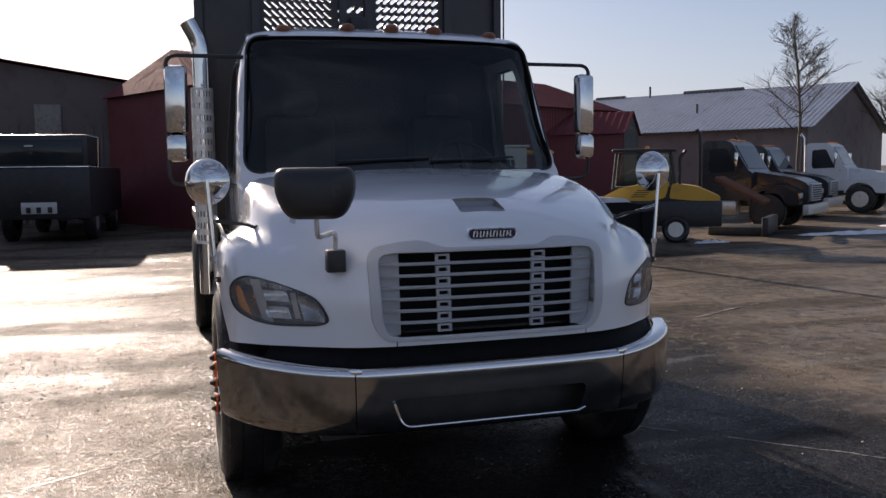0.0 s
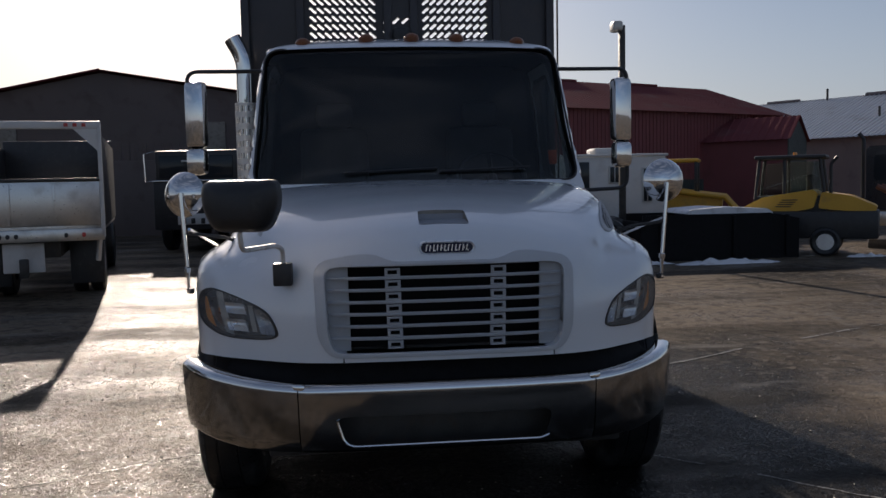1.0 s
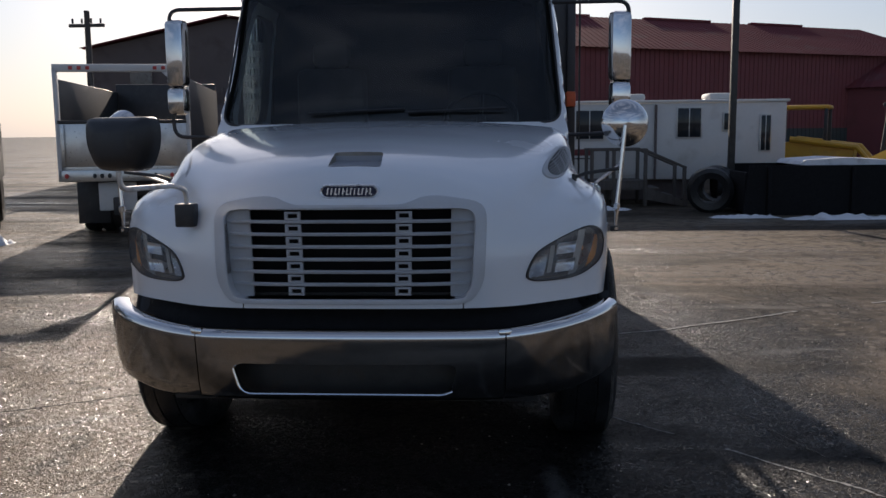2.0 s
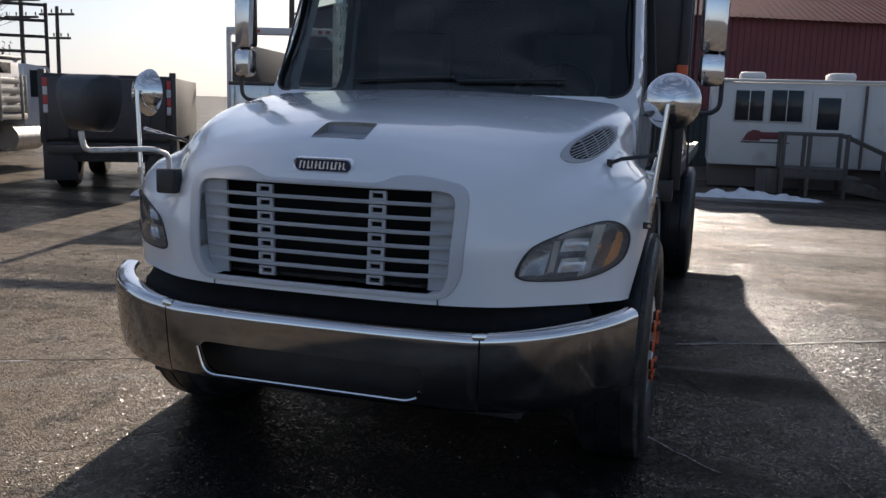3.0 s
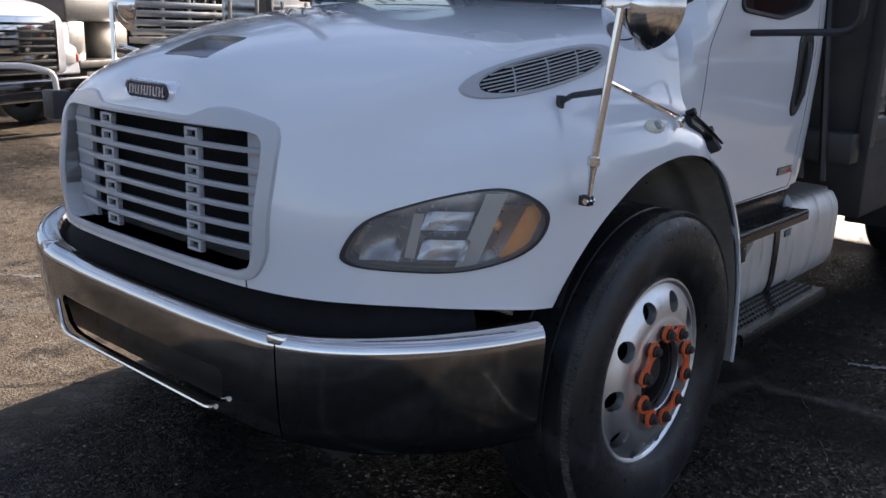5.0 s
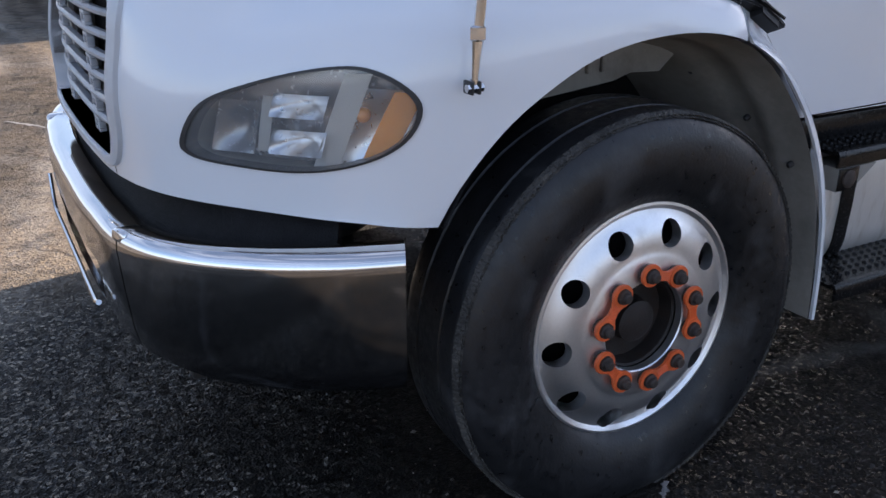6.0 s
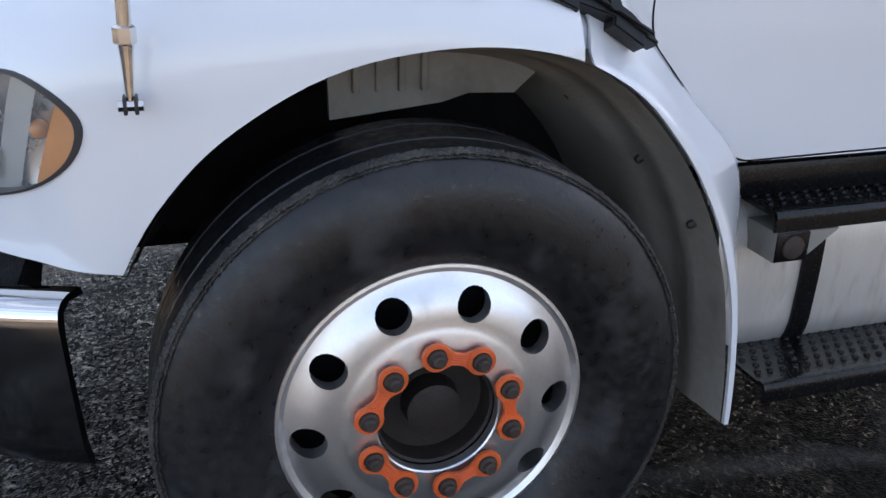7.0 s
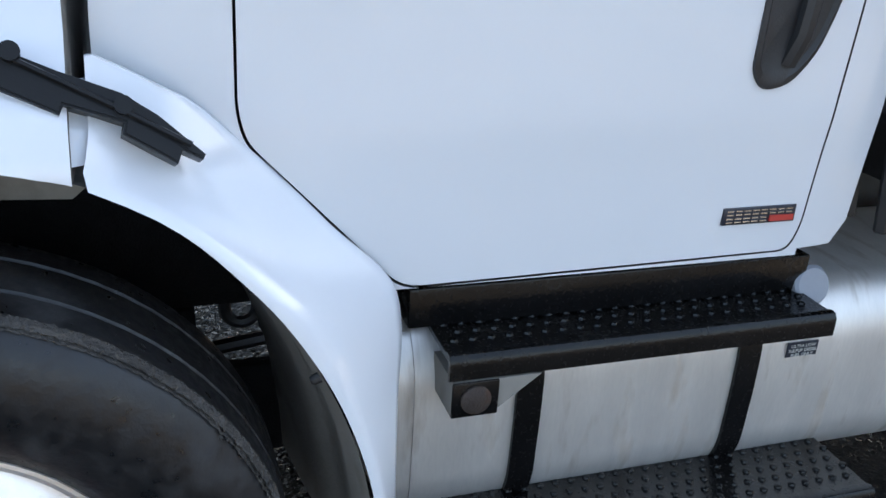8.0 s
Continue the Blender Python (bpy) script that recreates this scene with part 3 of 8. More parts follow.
GZ = [1.235 - 0.0535 * i for i in range(7)]              # rows of the small loops
for i in range(6):
    z = (GZ[i] + GZ[i + 1]) / 2 + 0.002
    half = 0.528 - 0.004 * i
    bm = bmesh.new()
    prof = [(-0.014, 0.006), (0.004, 0.008), (0.012, 0.002), (0.010, -0.006), (-0.014, -0.008)]
    rs = []
    for j in range(25):
        x = -half + 2 * half * j / 24
        y = float(P_FRONT(abs(x))) + 0.016 + 0.02 * (x / half) ** 4
        rs.append([bm.verts.new((x, y - a, z + b)) for a, b in prof])
    for a, b in zip(rs, rs[1:]):
        for j in range(5):
            bm.faces.new((a[j], a[(j + 1) % 5], b[(j + 1) % 5], b[j]))
    bm.faces.new(rs[0][::-1]), bm.faces.new(rs[-1])
    part("slat", bm, M["grille"], grille)
for z in GZ:
    for sx in (-1, 1):
        bm = bmesh.new()
        cx, y0 = sx * (0.236 - 0.008 * (1.235 - z) / 0.32), 0.470
        for x0, x1, z0, z1 in ((-0.034, 0.034, 0.009, 0.018), (-0.034, 0.034, -0.018, -0.009), (-0.034, -0.021, -0.009, 0.009), (0.021, 0.034, -0.009, 0.009)):
            box(bm, cx + x0, cx + x1, y0 - 0.004, y0 + 0.014, z + z0, z + z1, 0.002)
        part("slat_clip", bm, M["grille"], grille)
for sx in (-1, 1):
    bm = bmesh.new()
    prism(bm, [(sx * 0.432, 1.262), (sx * 0.54, 1.262), (sx * 0.525, 0.93), (sx * 0.495, 0.885), (sx * 0.425, 0.885)], 'y', 0.515, 0.53)
    part("end_panel", bm, M["grille"], grille)
rad = bmesh.new()
box(rad, -0.56, 0.56, 0.60, 0.63, 0.86, 1.28)
part("radiator", rad, M["mesh"], truck, "dark radiator core")

# ---- emblem ----
oval = [(0.008 + x, z) for x, z in soft_outline([(-0.128, 1.337), (-0.112, 1.366), (0.112, 1.366), (0.128, 1.337), (0.112, 1.307), (-0.112, 1.307)], 0.032, 6)]
ey = float(front_place(0, 1.337, 0).y)
bm = bmesh.new()
rings = [[bm.verts.new((0.008 + (x - 0.008) * g, ey - o, 1.337 + (z - 1.337) * h)) for x, z in oval] for g, h, o in ((1.0, 1.0, -0.03), (1.0, 1.0, 0.008), (0.97, 0.90, 0.017), (0.93, 0.76, 0.013))]
for a, b in zip(rings, rings[1:]):
    for j in range(len(oval)):
        bm.faces.new((a[j], a[(j + 1) % len(oval)], b[(j + 1) % len(oval)], b[j]))
bm.faces.new(rings[0][::-1]), bm.faces.new(rings[-1])
emblem = part("emblem", bm, M["silver"], truck, "oval chrome emblem with a dark blue field")
part("emblem_field", prism(bmesh.new(), [(0.008 + (x - 0.008) * 0.925, 1.337 + (z - 1.337) * 0.74) for x, z in oval], 'y', ey - 0.0145, ey + 0.0), M["navy"], emblem, "dark blue field")
for k in range(12):
    x = -0.088 + k * 0.0163
    bm = bmesh.new()
    prism(bm, [(x, 1.323), (x + 0.0048, 1.323), (x + 0.0093, 1.351), (x + 0.0045, 1.351)], 'y', ey - 0.018, ey - 0.01)
    z = (1.3465, 1.3345, 1.323)[k % 3]
    prism(bm, [(x + 0.005, z), (x + 0.0125, z), (x + 0.0132, z + 0.0045), (x + 0.0057, z + 0.0045)], 'y', ey - 0.0178, ey - 0.01) if k not in (3, 7) else None
    part("emblem_bar", bm, M["silver"], emblem)

# ---- headlights ----
for side in (1, -1):
    ol = lamp_outline(0.985)
    n = len(ol)

    def patch(bm, keys, out, grow=1.0, rings=(1.0, 0.75, 0.5, 0.25), side=side):
        c = (sum(k[0] for k in keys) / len(keys), sum(k[1] for k in keys) / len(keys))
        rr = [[bm.verts.new(lamp_place(c[0] + (a - c[0]) * g, c[1] + (z - c[1]) * g, out, side)) for a, z in keys] for g in rings]
        for p, q in zip(rr, rr[1:]):
            for j in range(len(keys)):
                bm.faces.new((p[j], p[(j + 1) % len(keys)], q[(j + 1) % len(keys)], q[j]))
        bm.faces.new(rr[-1])
        return bm
    housing = part("headlight", patch(bmesh.new(), ol, -0.085), M["lampdark"], truck, "headlight with clear lens, chrome reflectors and amber strip")
    part("lens", patch(bmesh.new(), ol, 0.001), M["lens"], housing, "clear plastic lens", 60).visible_shadow = False
    rim = bmesh.new()
    rr = [[rim.verts.new(lamp_place(a, z, k, side)) for a, z in lamp_outline(g)] for g, k in ((1.012, -0.01), (1.012, 0.004), (0.965, 0.004), (0.955, -0.03))]
    for p, q in zip(rr, rr[1:]):
        for j in range(n):
            rim.faces.new((p[j], p[(j + 1) % n], q[(j + 1) % n], q[j]))
    part("lens_rim", rim, M["black"], housing)

    def bowl(a0, a1, z0, z1, depth, bow, m, name, lean=0.0, label="", side=side, housing=housing):
        """A curved piece inside the lamp, from one turn to another, hollow by bow."""
        bm = bmesh.new()
        g = [[bm.verts.new(lamp_place(a0 + (a1 - a0) * i / 8 + lean * (j / 6 - 0.5), z0 + (z1 - z0) * j / 6, -depth - bow * (1 - ((j - 3) / 3) ** 2) * (1 - ((i - 4) / 4) ** 2), side)) for i in range(9)] for j in range(7)]
        for r0, r1 in zip(g, g[1:]):
            for i in range(8):
                bm.faces.new((r0[i], r0[i + 1], r1[i + 1], r1[i]))
        return part(name, bm, m, housing, label, 60)
    bowl(39.0, 46.5, 1.035, 1.085, 0.03, 0.05, M["silver"], "reflector", 1.0)
    bowl(38.5, 46.0, 0.955, 1.010, 0.03, 0.05, M["silver"], "reflector", 1.0)
    bowl(36.6, 38.3, 0.955, 1.075, 0.045, 0.0, M["lampgrey"], "divider", 1.5)
    bowl(46.4, 49.9, 0.925, 1.130, 0.040, 0.0, M["lampgrey"], "divider", 5.0)
    bowl(49.0, 57.5, 0.940, 1.100, 0.05, 0.03, M["silver"], "reflector", 3.0)
    bowl(53.2, 56.9, 0.962, 1.100, 0.026, 0.0, M["amber"], "amber_strip", 4.2, "amber reflector strip")
    bowl(29.5, 36.0, 0.945, 1.060, 0.050, 0.03, M["lampdark"], "inner_cover", 2.0)
    bulb = bmesh.new()
    bmesh.ops.create_uvsphere(bulb, u_segments=14, v_segments=8, radius=0.017, matrix=Matrix.Translation(lamp_place(50.8, 1.045, -0.055, side)))
    part("bulb", bulb, M["amber"], housing, "amber turn bulb")

# ---- side air grilles on the bonnet ----
V_MID = (1.165, 1.43)


def flank_place(y, z, out=0.0, side=1):
    """On the bonnet's flank, going outwards and slightly up from the middle."""
    p, q = FLANK_SHEET(y, z), FLANK_SHEET(y, z + 0.01)
    e = Vector(q) - Vector(p)
    nrm = Vector((e.z, 0, -e.x)).normalized()
    p = Vector(p) + nrm * out
    return (p.x * side, p.y, p.z)


def vent_xy(u, v):
    return V_MID[0] + 0.262 * u, V_MID[1] + 0.055 * u + 0.043 * v


for side in (1, -1):
    def ell(g, k, n=40):
        return [vent_xy(g * math.copysign(abs(math.cos(a)) ** 0.85, math.cos(a)), g * math.copysign(abs(math.sin(a)) ** 0.9, math.sin(a))) for a in (2 * math.pi * i / n for i in range(n))]
    bm = bmesh.new()
    rr = [[bm.verts.new(flank_place(y, z, k, side)) for y, z in ell(g, 0)] for g, k in ((1.0, -0.004), (0.98, 0.007), (0.84, 0.009), (0.80, 0.003), (0.80, -0.02))]
    for p, q in zip(rr, rr[1:]):
        for j in range(40):
            bm.faces.new((p[j], p[(j + 1) % 40], q[(j + 1) % 40], q[j]))
    vent = part("air_grille", bm, M["grille"], truck, "oval grey air grille with thin slats")
    bm = bmesh.new()
    rr = [[bm.verts.new(flank_place(y, z, 0.0022, side)) for y, z in ell(g, 0)] for g in (0.82, 0.62, 0.42, 0.22, 0.06)]
    for p, q in zip(rr, rr[1:]):
        for j in range(40):
            bm.faces.new((p[j], p[(j + 1) % 40], q[(j + 1) % 40], q[j]))
    bm.faces.new(rr[-1])
    part("vent_mesh", bm, M["mesh"], vent)
    for k in range(8):
        v = -0.665 + k * 0.19
        half = 0.80 * math.sqrt(max(0.02, 1 - (v / 0.80) ** 2))
        bm = bmesh.new()
        tube(bm, [flank_place(*vent_xy(-half + 2 * half * i / 10, v), 0.0055, side) for i in range(11)], 0.0024, 6)
        part("vent_slat", bm, M["grille"], vent)
    for u in (-0.42, 0.0, 0.42):
        bm = bmesh.new()
        tube(bm, [flank_place(*vent_xy(u + 0.06 * t, 0.72 * t), 0.005, side) for t in (-1, -0.5, 0, 0.5, 1)], 0.0024, 6)
        part("vent_rib", bm, M["grille"], vent)

# ---- cab ----
W_CAB = curve((0.80, 0.95, 1.12, 1.165, 1.20, 1.45, 1.62, 2.0, 2.30, 2.43, 2.515, 2.562), (0.985, 0.995, 1.010, 1.0155, 1.0175, 1.030, 1.028, 1.003, 0.968, 0.93, 0.85, 0.60))
Y_CAB = curve((0.80, 1.30, 1.58, 1.66, 2.0, 2.38, 2.45, 2.515, 2.562), (1.80, 1.80, 1.80, 1.815, 1.955, 2.115, 2.155, 2.25, 2.43))
CAB_REAR = 3.135


BOW = curve((0.80, 1.45, 1.60, 1.75, 2.562), (0.015, 0.02, 0.09, 0.14, 0.14))


def cab_form(z, inset=0.0):
    """A plan of the cab at one height, below zero inside."""
    w, y0, bow = float(W_CAB(z)) - inset, float(Y_CAB(z)) + inset, float(BOW(z))

    def f(x, y, _):
        x = np.abs(x)
        return smax(smax(x - w, y0 + bow * x * x + 0.3 * bow * x ** 6 - y, 0.055), y - (CAB_REAR - inset), 0.035)
    return f


def cab_solid(inset, z0, z1, nz=66, na=120):
    bm, rings = bmesh.new(), []
    zs = list(np.linspace(z0, min(z1, 2.36), nz)) + list(np.linspace(2.36, z1, 12))[1:]
    for z in zs:
        ways = [(math.cos(2 * math.pi * j / na), math.sin(2 * math.pi * j / na), 0) for j in range(na)]
        pts = reach(cab_form(min(z + inset, 2.562), inset), [(0, 2.62, z)] * na, ways, 1.6)
        rings.append([bm.verts.new(p) for p in pts])
    for a, b in zip(rings, rings[1:]):
        for j in range(na):
            bm.faces.new((a[j], a[(j + 1) % na], b[(j + 1) % na], b[j]))
    bm.faces.new(rings[0][::-1]), bm.faces.new(rings[-1])
    return raw(bm, (M["white"], M["interior"]))


def inner_cab():
    me = cab_solid(0.055, 0.93, 2.47)
    me.polygons.foreach_set("material_index", [1] * len(me.polygons))
    return me


SCREEN = soft_outline([(-0.990, 1.63), (0.990, 1.63), (0.921, 2.475), (-0.921, 2.475)], 0.10, 6)
DOOR = soft_outline([(1.986, 1.50), (1.983, 1.20), (1.995, 1.152), (2.238, 0.890), (2.996, 0.900), (3.012, 0.95), (3.010, 1.20), (3.010, 2.25), (2.95, 2.40), (2.42, 2.40), (2.10, 1.66)], 0.035, 4)
PANE = soft_outline([(2.205, 1.635), (2.60, 1.615), (2.88, 1.665), (2.945, 1.775), (2.95, 2.27), (2.89, 2.335), (2.475, 2.335)], 0.06, 5)


def grow(ol, d):
    cx, cy = sum(p[0] for p in ol) / len(ol), sum(p[1] for p in ol) / len(ol)
    return [(p[0] + d * (p[0] - cx) / math.hypot(p[0] - cx, p[1] - cy), p[1] + d * (p[1] - cy) / math.hypot(p[0] - cx, p[1] - cy)) for p in ol]


outer_me, inner_me = cab_solid(0.0, 0.886, 2.562), inner_cab()

WELL = [(0.99, 0.60), (1.0, 0.80), (1.10, 0.965), (1.22, 1.065), (1.37, 1.135), (1.545, 1.16), (1.71, 1.14), (1.84, 1.085), (1.96, 0.972), (2.048, 0.845), (2.118, 0.675), (2.155, 0.48), (2.168, 0.335)]


def well_cutter(lo, hi):
    return raw(prism(bmesh.new(), [(y + 0.012 * (y > 1.5), z + 0.012) for y, z in WELL], 'x', lo, hi, 1))


shell_me = carve(outer_me.copy(), [inner_me.copy(), well_cutter(0.6, 1.3), well_cutter(-1.3, -0.6), raw(prism(bmesh.new(), SCREEN, 'y', 1.4, 2.45, 1)), raw(prism(bmesh.new(), grow(DOOR, 0.005), 'x', 0.80, 1.4, 1)),
                                   raw(prism(bmesh.new(), grow(DOOR, 0.005), 'x', -1.4, -0.80, 1)),
                                   raw(prism(bmesh.new(), [(3.2, 0.80), (3.2, 1.00), (3.136, 0.970), (3.120, 0.945), (3.096, 0.904), (3.02, 0.900), (3.02, 0.80)], 'x', -1.4, 1.4, 0))])
cab = part("cab", shell_me, None, truck, "white cab shell")
door_shell = carve(outer_me.copy(), [cab_solid(0.045, 0.80, 2.47)])
for side in (1, -1):
    lo, hi = (0.7, 1.5) if side > 0 else (-1.5, -0.7)
    d = carve(carve(door_shell.copy(), [raw(prism(bmesh.new(), DOOR, 'x', lo, hi, 1))], 'INTERSECT'), [raw(prism(bmesh.new(), PANE, 'x', lo - 0.2, hi + 0.2, 1))])
    door = part("door", d, None, truck, "white cab door")

    def side_x(z):
        return float(W_CAB(z))
    bm = bmesh.new()
    cy, cz = 2.65, 1.93
    rr = [[bm.verts.new((side * (side_x(cz + (z - cz) * g) - 0.02), cy + (y - cy) * g, cz + (z - cz) * g)) for y, z in grow(PANE, 0.004)] for g in (1, 0.66, 0.33)]
    k = len(rr[0])
    for p, q in zip(rr, rr[1:]):
        for j in range(k):
            bm.faces.new((p[j], p[(j + 1) % k], q[(j + 1) % k], q[j]))
    bm.faces.new(rr[-1])
    part("door_glass", bm, M["doorglass"], door, "door window glass", 60).visible_shadow = False
    # rubber seal round the pane
    bm = bmesh.new()
    loop = [(side * (side_x(z) + 0.001), y, z) for y, z in grow(PANE, 0.006)]
    tube(bm, loop + loop[:1], 0.009, 6, False)
    part("window_seal", bm, M["black"], door)
    # black teardrop handle recess with its grip
    tear = soft_outline([(2.810, 1.53), (2.818, 1.245), (2.846, 1.212), (2.896, 1.222), (2.938, 1.275), (2.964, 1.37), (2.972, 1.50), (2.95, 1.565), (2.84, 1.565)], 0.045, 5)
    bm = bmesh.new()
    cy, cz = 2.893, 1.39
    rr = [[bm.verts.new((side * (side_x(cz + (z - cz) * g) + o), cy + (y - cy) * g, cz + (z - cz) * g)) for y, z in tear] for g, o in ((1.0, -0.004), (0.985, 0.006), (0.90, 0.008), (0.82, 0.002), (0.3, 0.0015))]
    k = len(tear)
    for p, q in zip(rr, rr[1:]):
        for j in range(k):
            bm.faces.new((p[j], p[(j + 1) % k], q[(j + 1) % k], q[j]))
    bm.faces.new(rr[-1])
    pull = part("door_handle", bm, M["black"], door, "black recessed teardrop door handle")
    bm = bmesh.new()
    tube(bm, [(side * (side_x(1.25) - 0.002), 2.888, 1.26), (side * (side_x(1.33) + 0.010), 2.895, 1.31), (side * (side_x(1.43) + 0.010), 2.905, 1.45), (side * (side_x(1.53) - 0.002), 2.91, 1.52)], 0.016, 8)
    part("grip", bm, M["black"], pull)
    # badge plate: light bars on dark, a red corner
    plate = part("badge", new_box(side * side_x(0.978) - 0.004, side * side_x(0.978) + 0.004, 2.833, 2.990, 0.962, 0.9955, 0.0015), M["badge"], door, "small dark badge with light bars and a red corner")
    xo = side * (side_x(0.978) + 0.004)
    for row, (z0, z1) in enumerate(((0.9815, 0.991), (0.967, 0.9765))):
        for k in range(8 if row == 0 else 5):
            y0 = 2.839 + k * 0.0182
            bm = bmesh.new()
            box(bm, xo - 0.002, xo + 0.0028, y0, y0 + 0.0138, z0, z0 + 0.0028)
            box(bm, xo - 0.002, xo + 0.0028, y0, y0 + 0.0138, z1 - 0.0028, z1)
            part("badge_bar", bm, M["chrome"], plate)
    part("badge_corner", new_box(xo - 0.002, xo + 0.0026, 2.933, 2.985, 0.966, 0.9775), M["red"], plate)

# windscreen
def screen_place(x, z, inset):
    b = float(BOW(z))
    return (x, float(Y_CAB(z)) + inset + b * x * x + 0.3 * b * abs(x) ** 6 + 0.25 * max(0.0, abs(x) - (float(W_CAB(z)) - 0.09)) ** 2 / 0.09, z)


bm = bmesh.new()
gl = []
for j in range(25):
    z = 1.59 + 0.915 * j / 24
    half = 0.996 - 0.069 * (z - 1.63) / 0.845
    gl.append([bm.verts.new((half * (i / 20 - 1), *screen_place(half * (i / 20 - 1), z, 0.022)[1:])) for i in range(41)])
for a, b in zip(gl, gl[1:]):
    for i in range(40):
        bm.faces.new((a[i], a[i + 1], b[i + 1], b[i]))
part("windscreen", bm, M["glass"], cab, "wide dark windscreen", 60).visible_shadow = False
bm = bmesh.new()
loop = []
for x, z in grow(SCREEN, 0.004):
    p = screen_place(x, z, -0.001)
    loop.append(tuple(p))
tube(bm, loop + loop[:1], 0.007, 6, False)
part("windscreen_seal", bm, M["black"], cab)
for sx, x1, lean in ((-1, -0.45, 0.55), (1, 0.12, 0.55)):
    bm = bmesh.new()
    pts = [(x1 + lean * t, 1.845 - 0.03 + 0.01 * t + 0.10 * (x1 + lean * t) ** 2, 1.69 + 0.02 * t) for t in (0, 0.25, 0.5, 0.75, 1)]
    tube(bm, pts, 0.009, 6)
    part("wiper", bm, M["black"], cab)
# inside
dash = bmesh.new()
prism(dash, [(1.93, 1.0), (1.95, 1.60), (2.10, 1.63), (2.28, 1.58), (2.32, 1.40), (2.28, 1.0)], 'x', -0.93, 0.93)
part("dashboard", dash, M["interior"], cab)
for sx in (-0.52, 0.52):
    bm = bmesh.new()
    box(bm, sx - 0.25, sx + 0.25, 2.50, 2.98, 1.18, 1.36, 0.05)
    box(bm, sx - 0.24, sx + 0.24, 2.86, 3.02, 1.30, 2.02, 0.06)
    box(bm, sx - 0.13, sx + 0.13, 2.88, 2.99, 2.02, 2.20, 0.05)
    part("seat", bm, M["seat"], cab, "dark cloth cab seat")
bm = bmesh.new()
d, u, w = frame_of((0, -0.75, 0.66))
c = Vector((0.52, 2.40, 1.66))
ringp = [c + (u * math.cos(a) + w * math.sin(a)) * 0.22 for a in (2 * math.pi * i / 28 for i in range(29))]
tube(bm, ringp, 0.016, 8, False)
for a in (0.3, 2.8, 4.7):
    tube(bm, [c, c + (u * math.cos(a) + w * math.sin(a)) * 0.21], 0.014, 6)
tube(bm, [c, c + Vector((0, -0.28, -0.30))], 0.035, 8)
part("steering_wheel", bm, M["black"], cab)
# roof marker lamps
for x in (-0.69, -0.29, 0.0, 0.29, 0.69):
    bm = bmesh.new()
    bmesh.ops.create_uvsphere(bm, u_segments=16, v_segments=8, radius=1.0, matrix=Matrix.Translation((x, 2.31 + 0.12 * x * x, 2.545 - 0.04 * x * x)) @ Matrix.Diagonal((0.05, 0.07, 0.035, 1)))
    part("roof_marker", bm, M["marker"], cab, "amber roof marker lamp")

# ---- wheels ----
def tyre_profile(r=0.52, half=0.14, bead=0.292):
    return [(bead, half - 0.055), (bead + 0.010, half - 0.036), (bead + 0.018, half - 0.026), (0.335, half - 0.010), (0.37, half + 0.004), (0.42, half + 0.012), (0.465, half + 0.008), (0.49, half - 0.004), (r - 0.012, half - 0.016), (r - 0.003, half - 0.026),
            (r, half - 0.045), (r + 0.001, half - 0.085), (r - 0.004, half - 0.088), (r - 0.004, half - 0.093), (r + 0.001, half - 0.096), (r + 0.001, 0.0)]


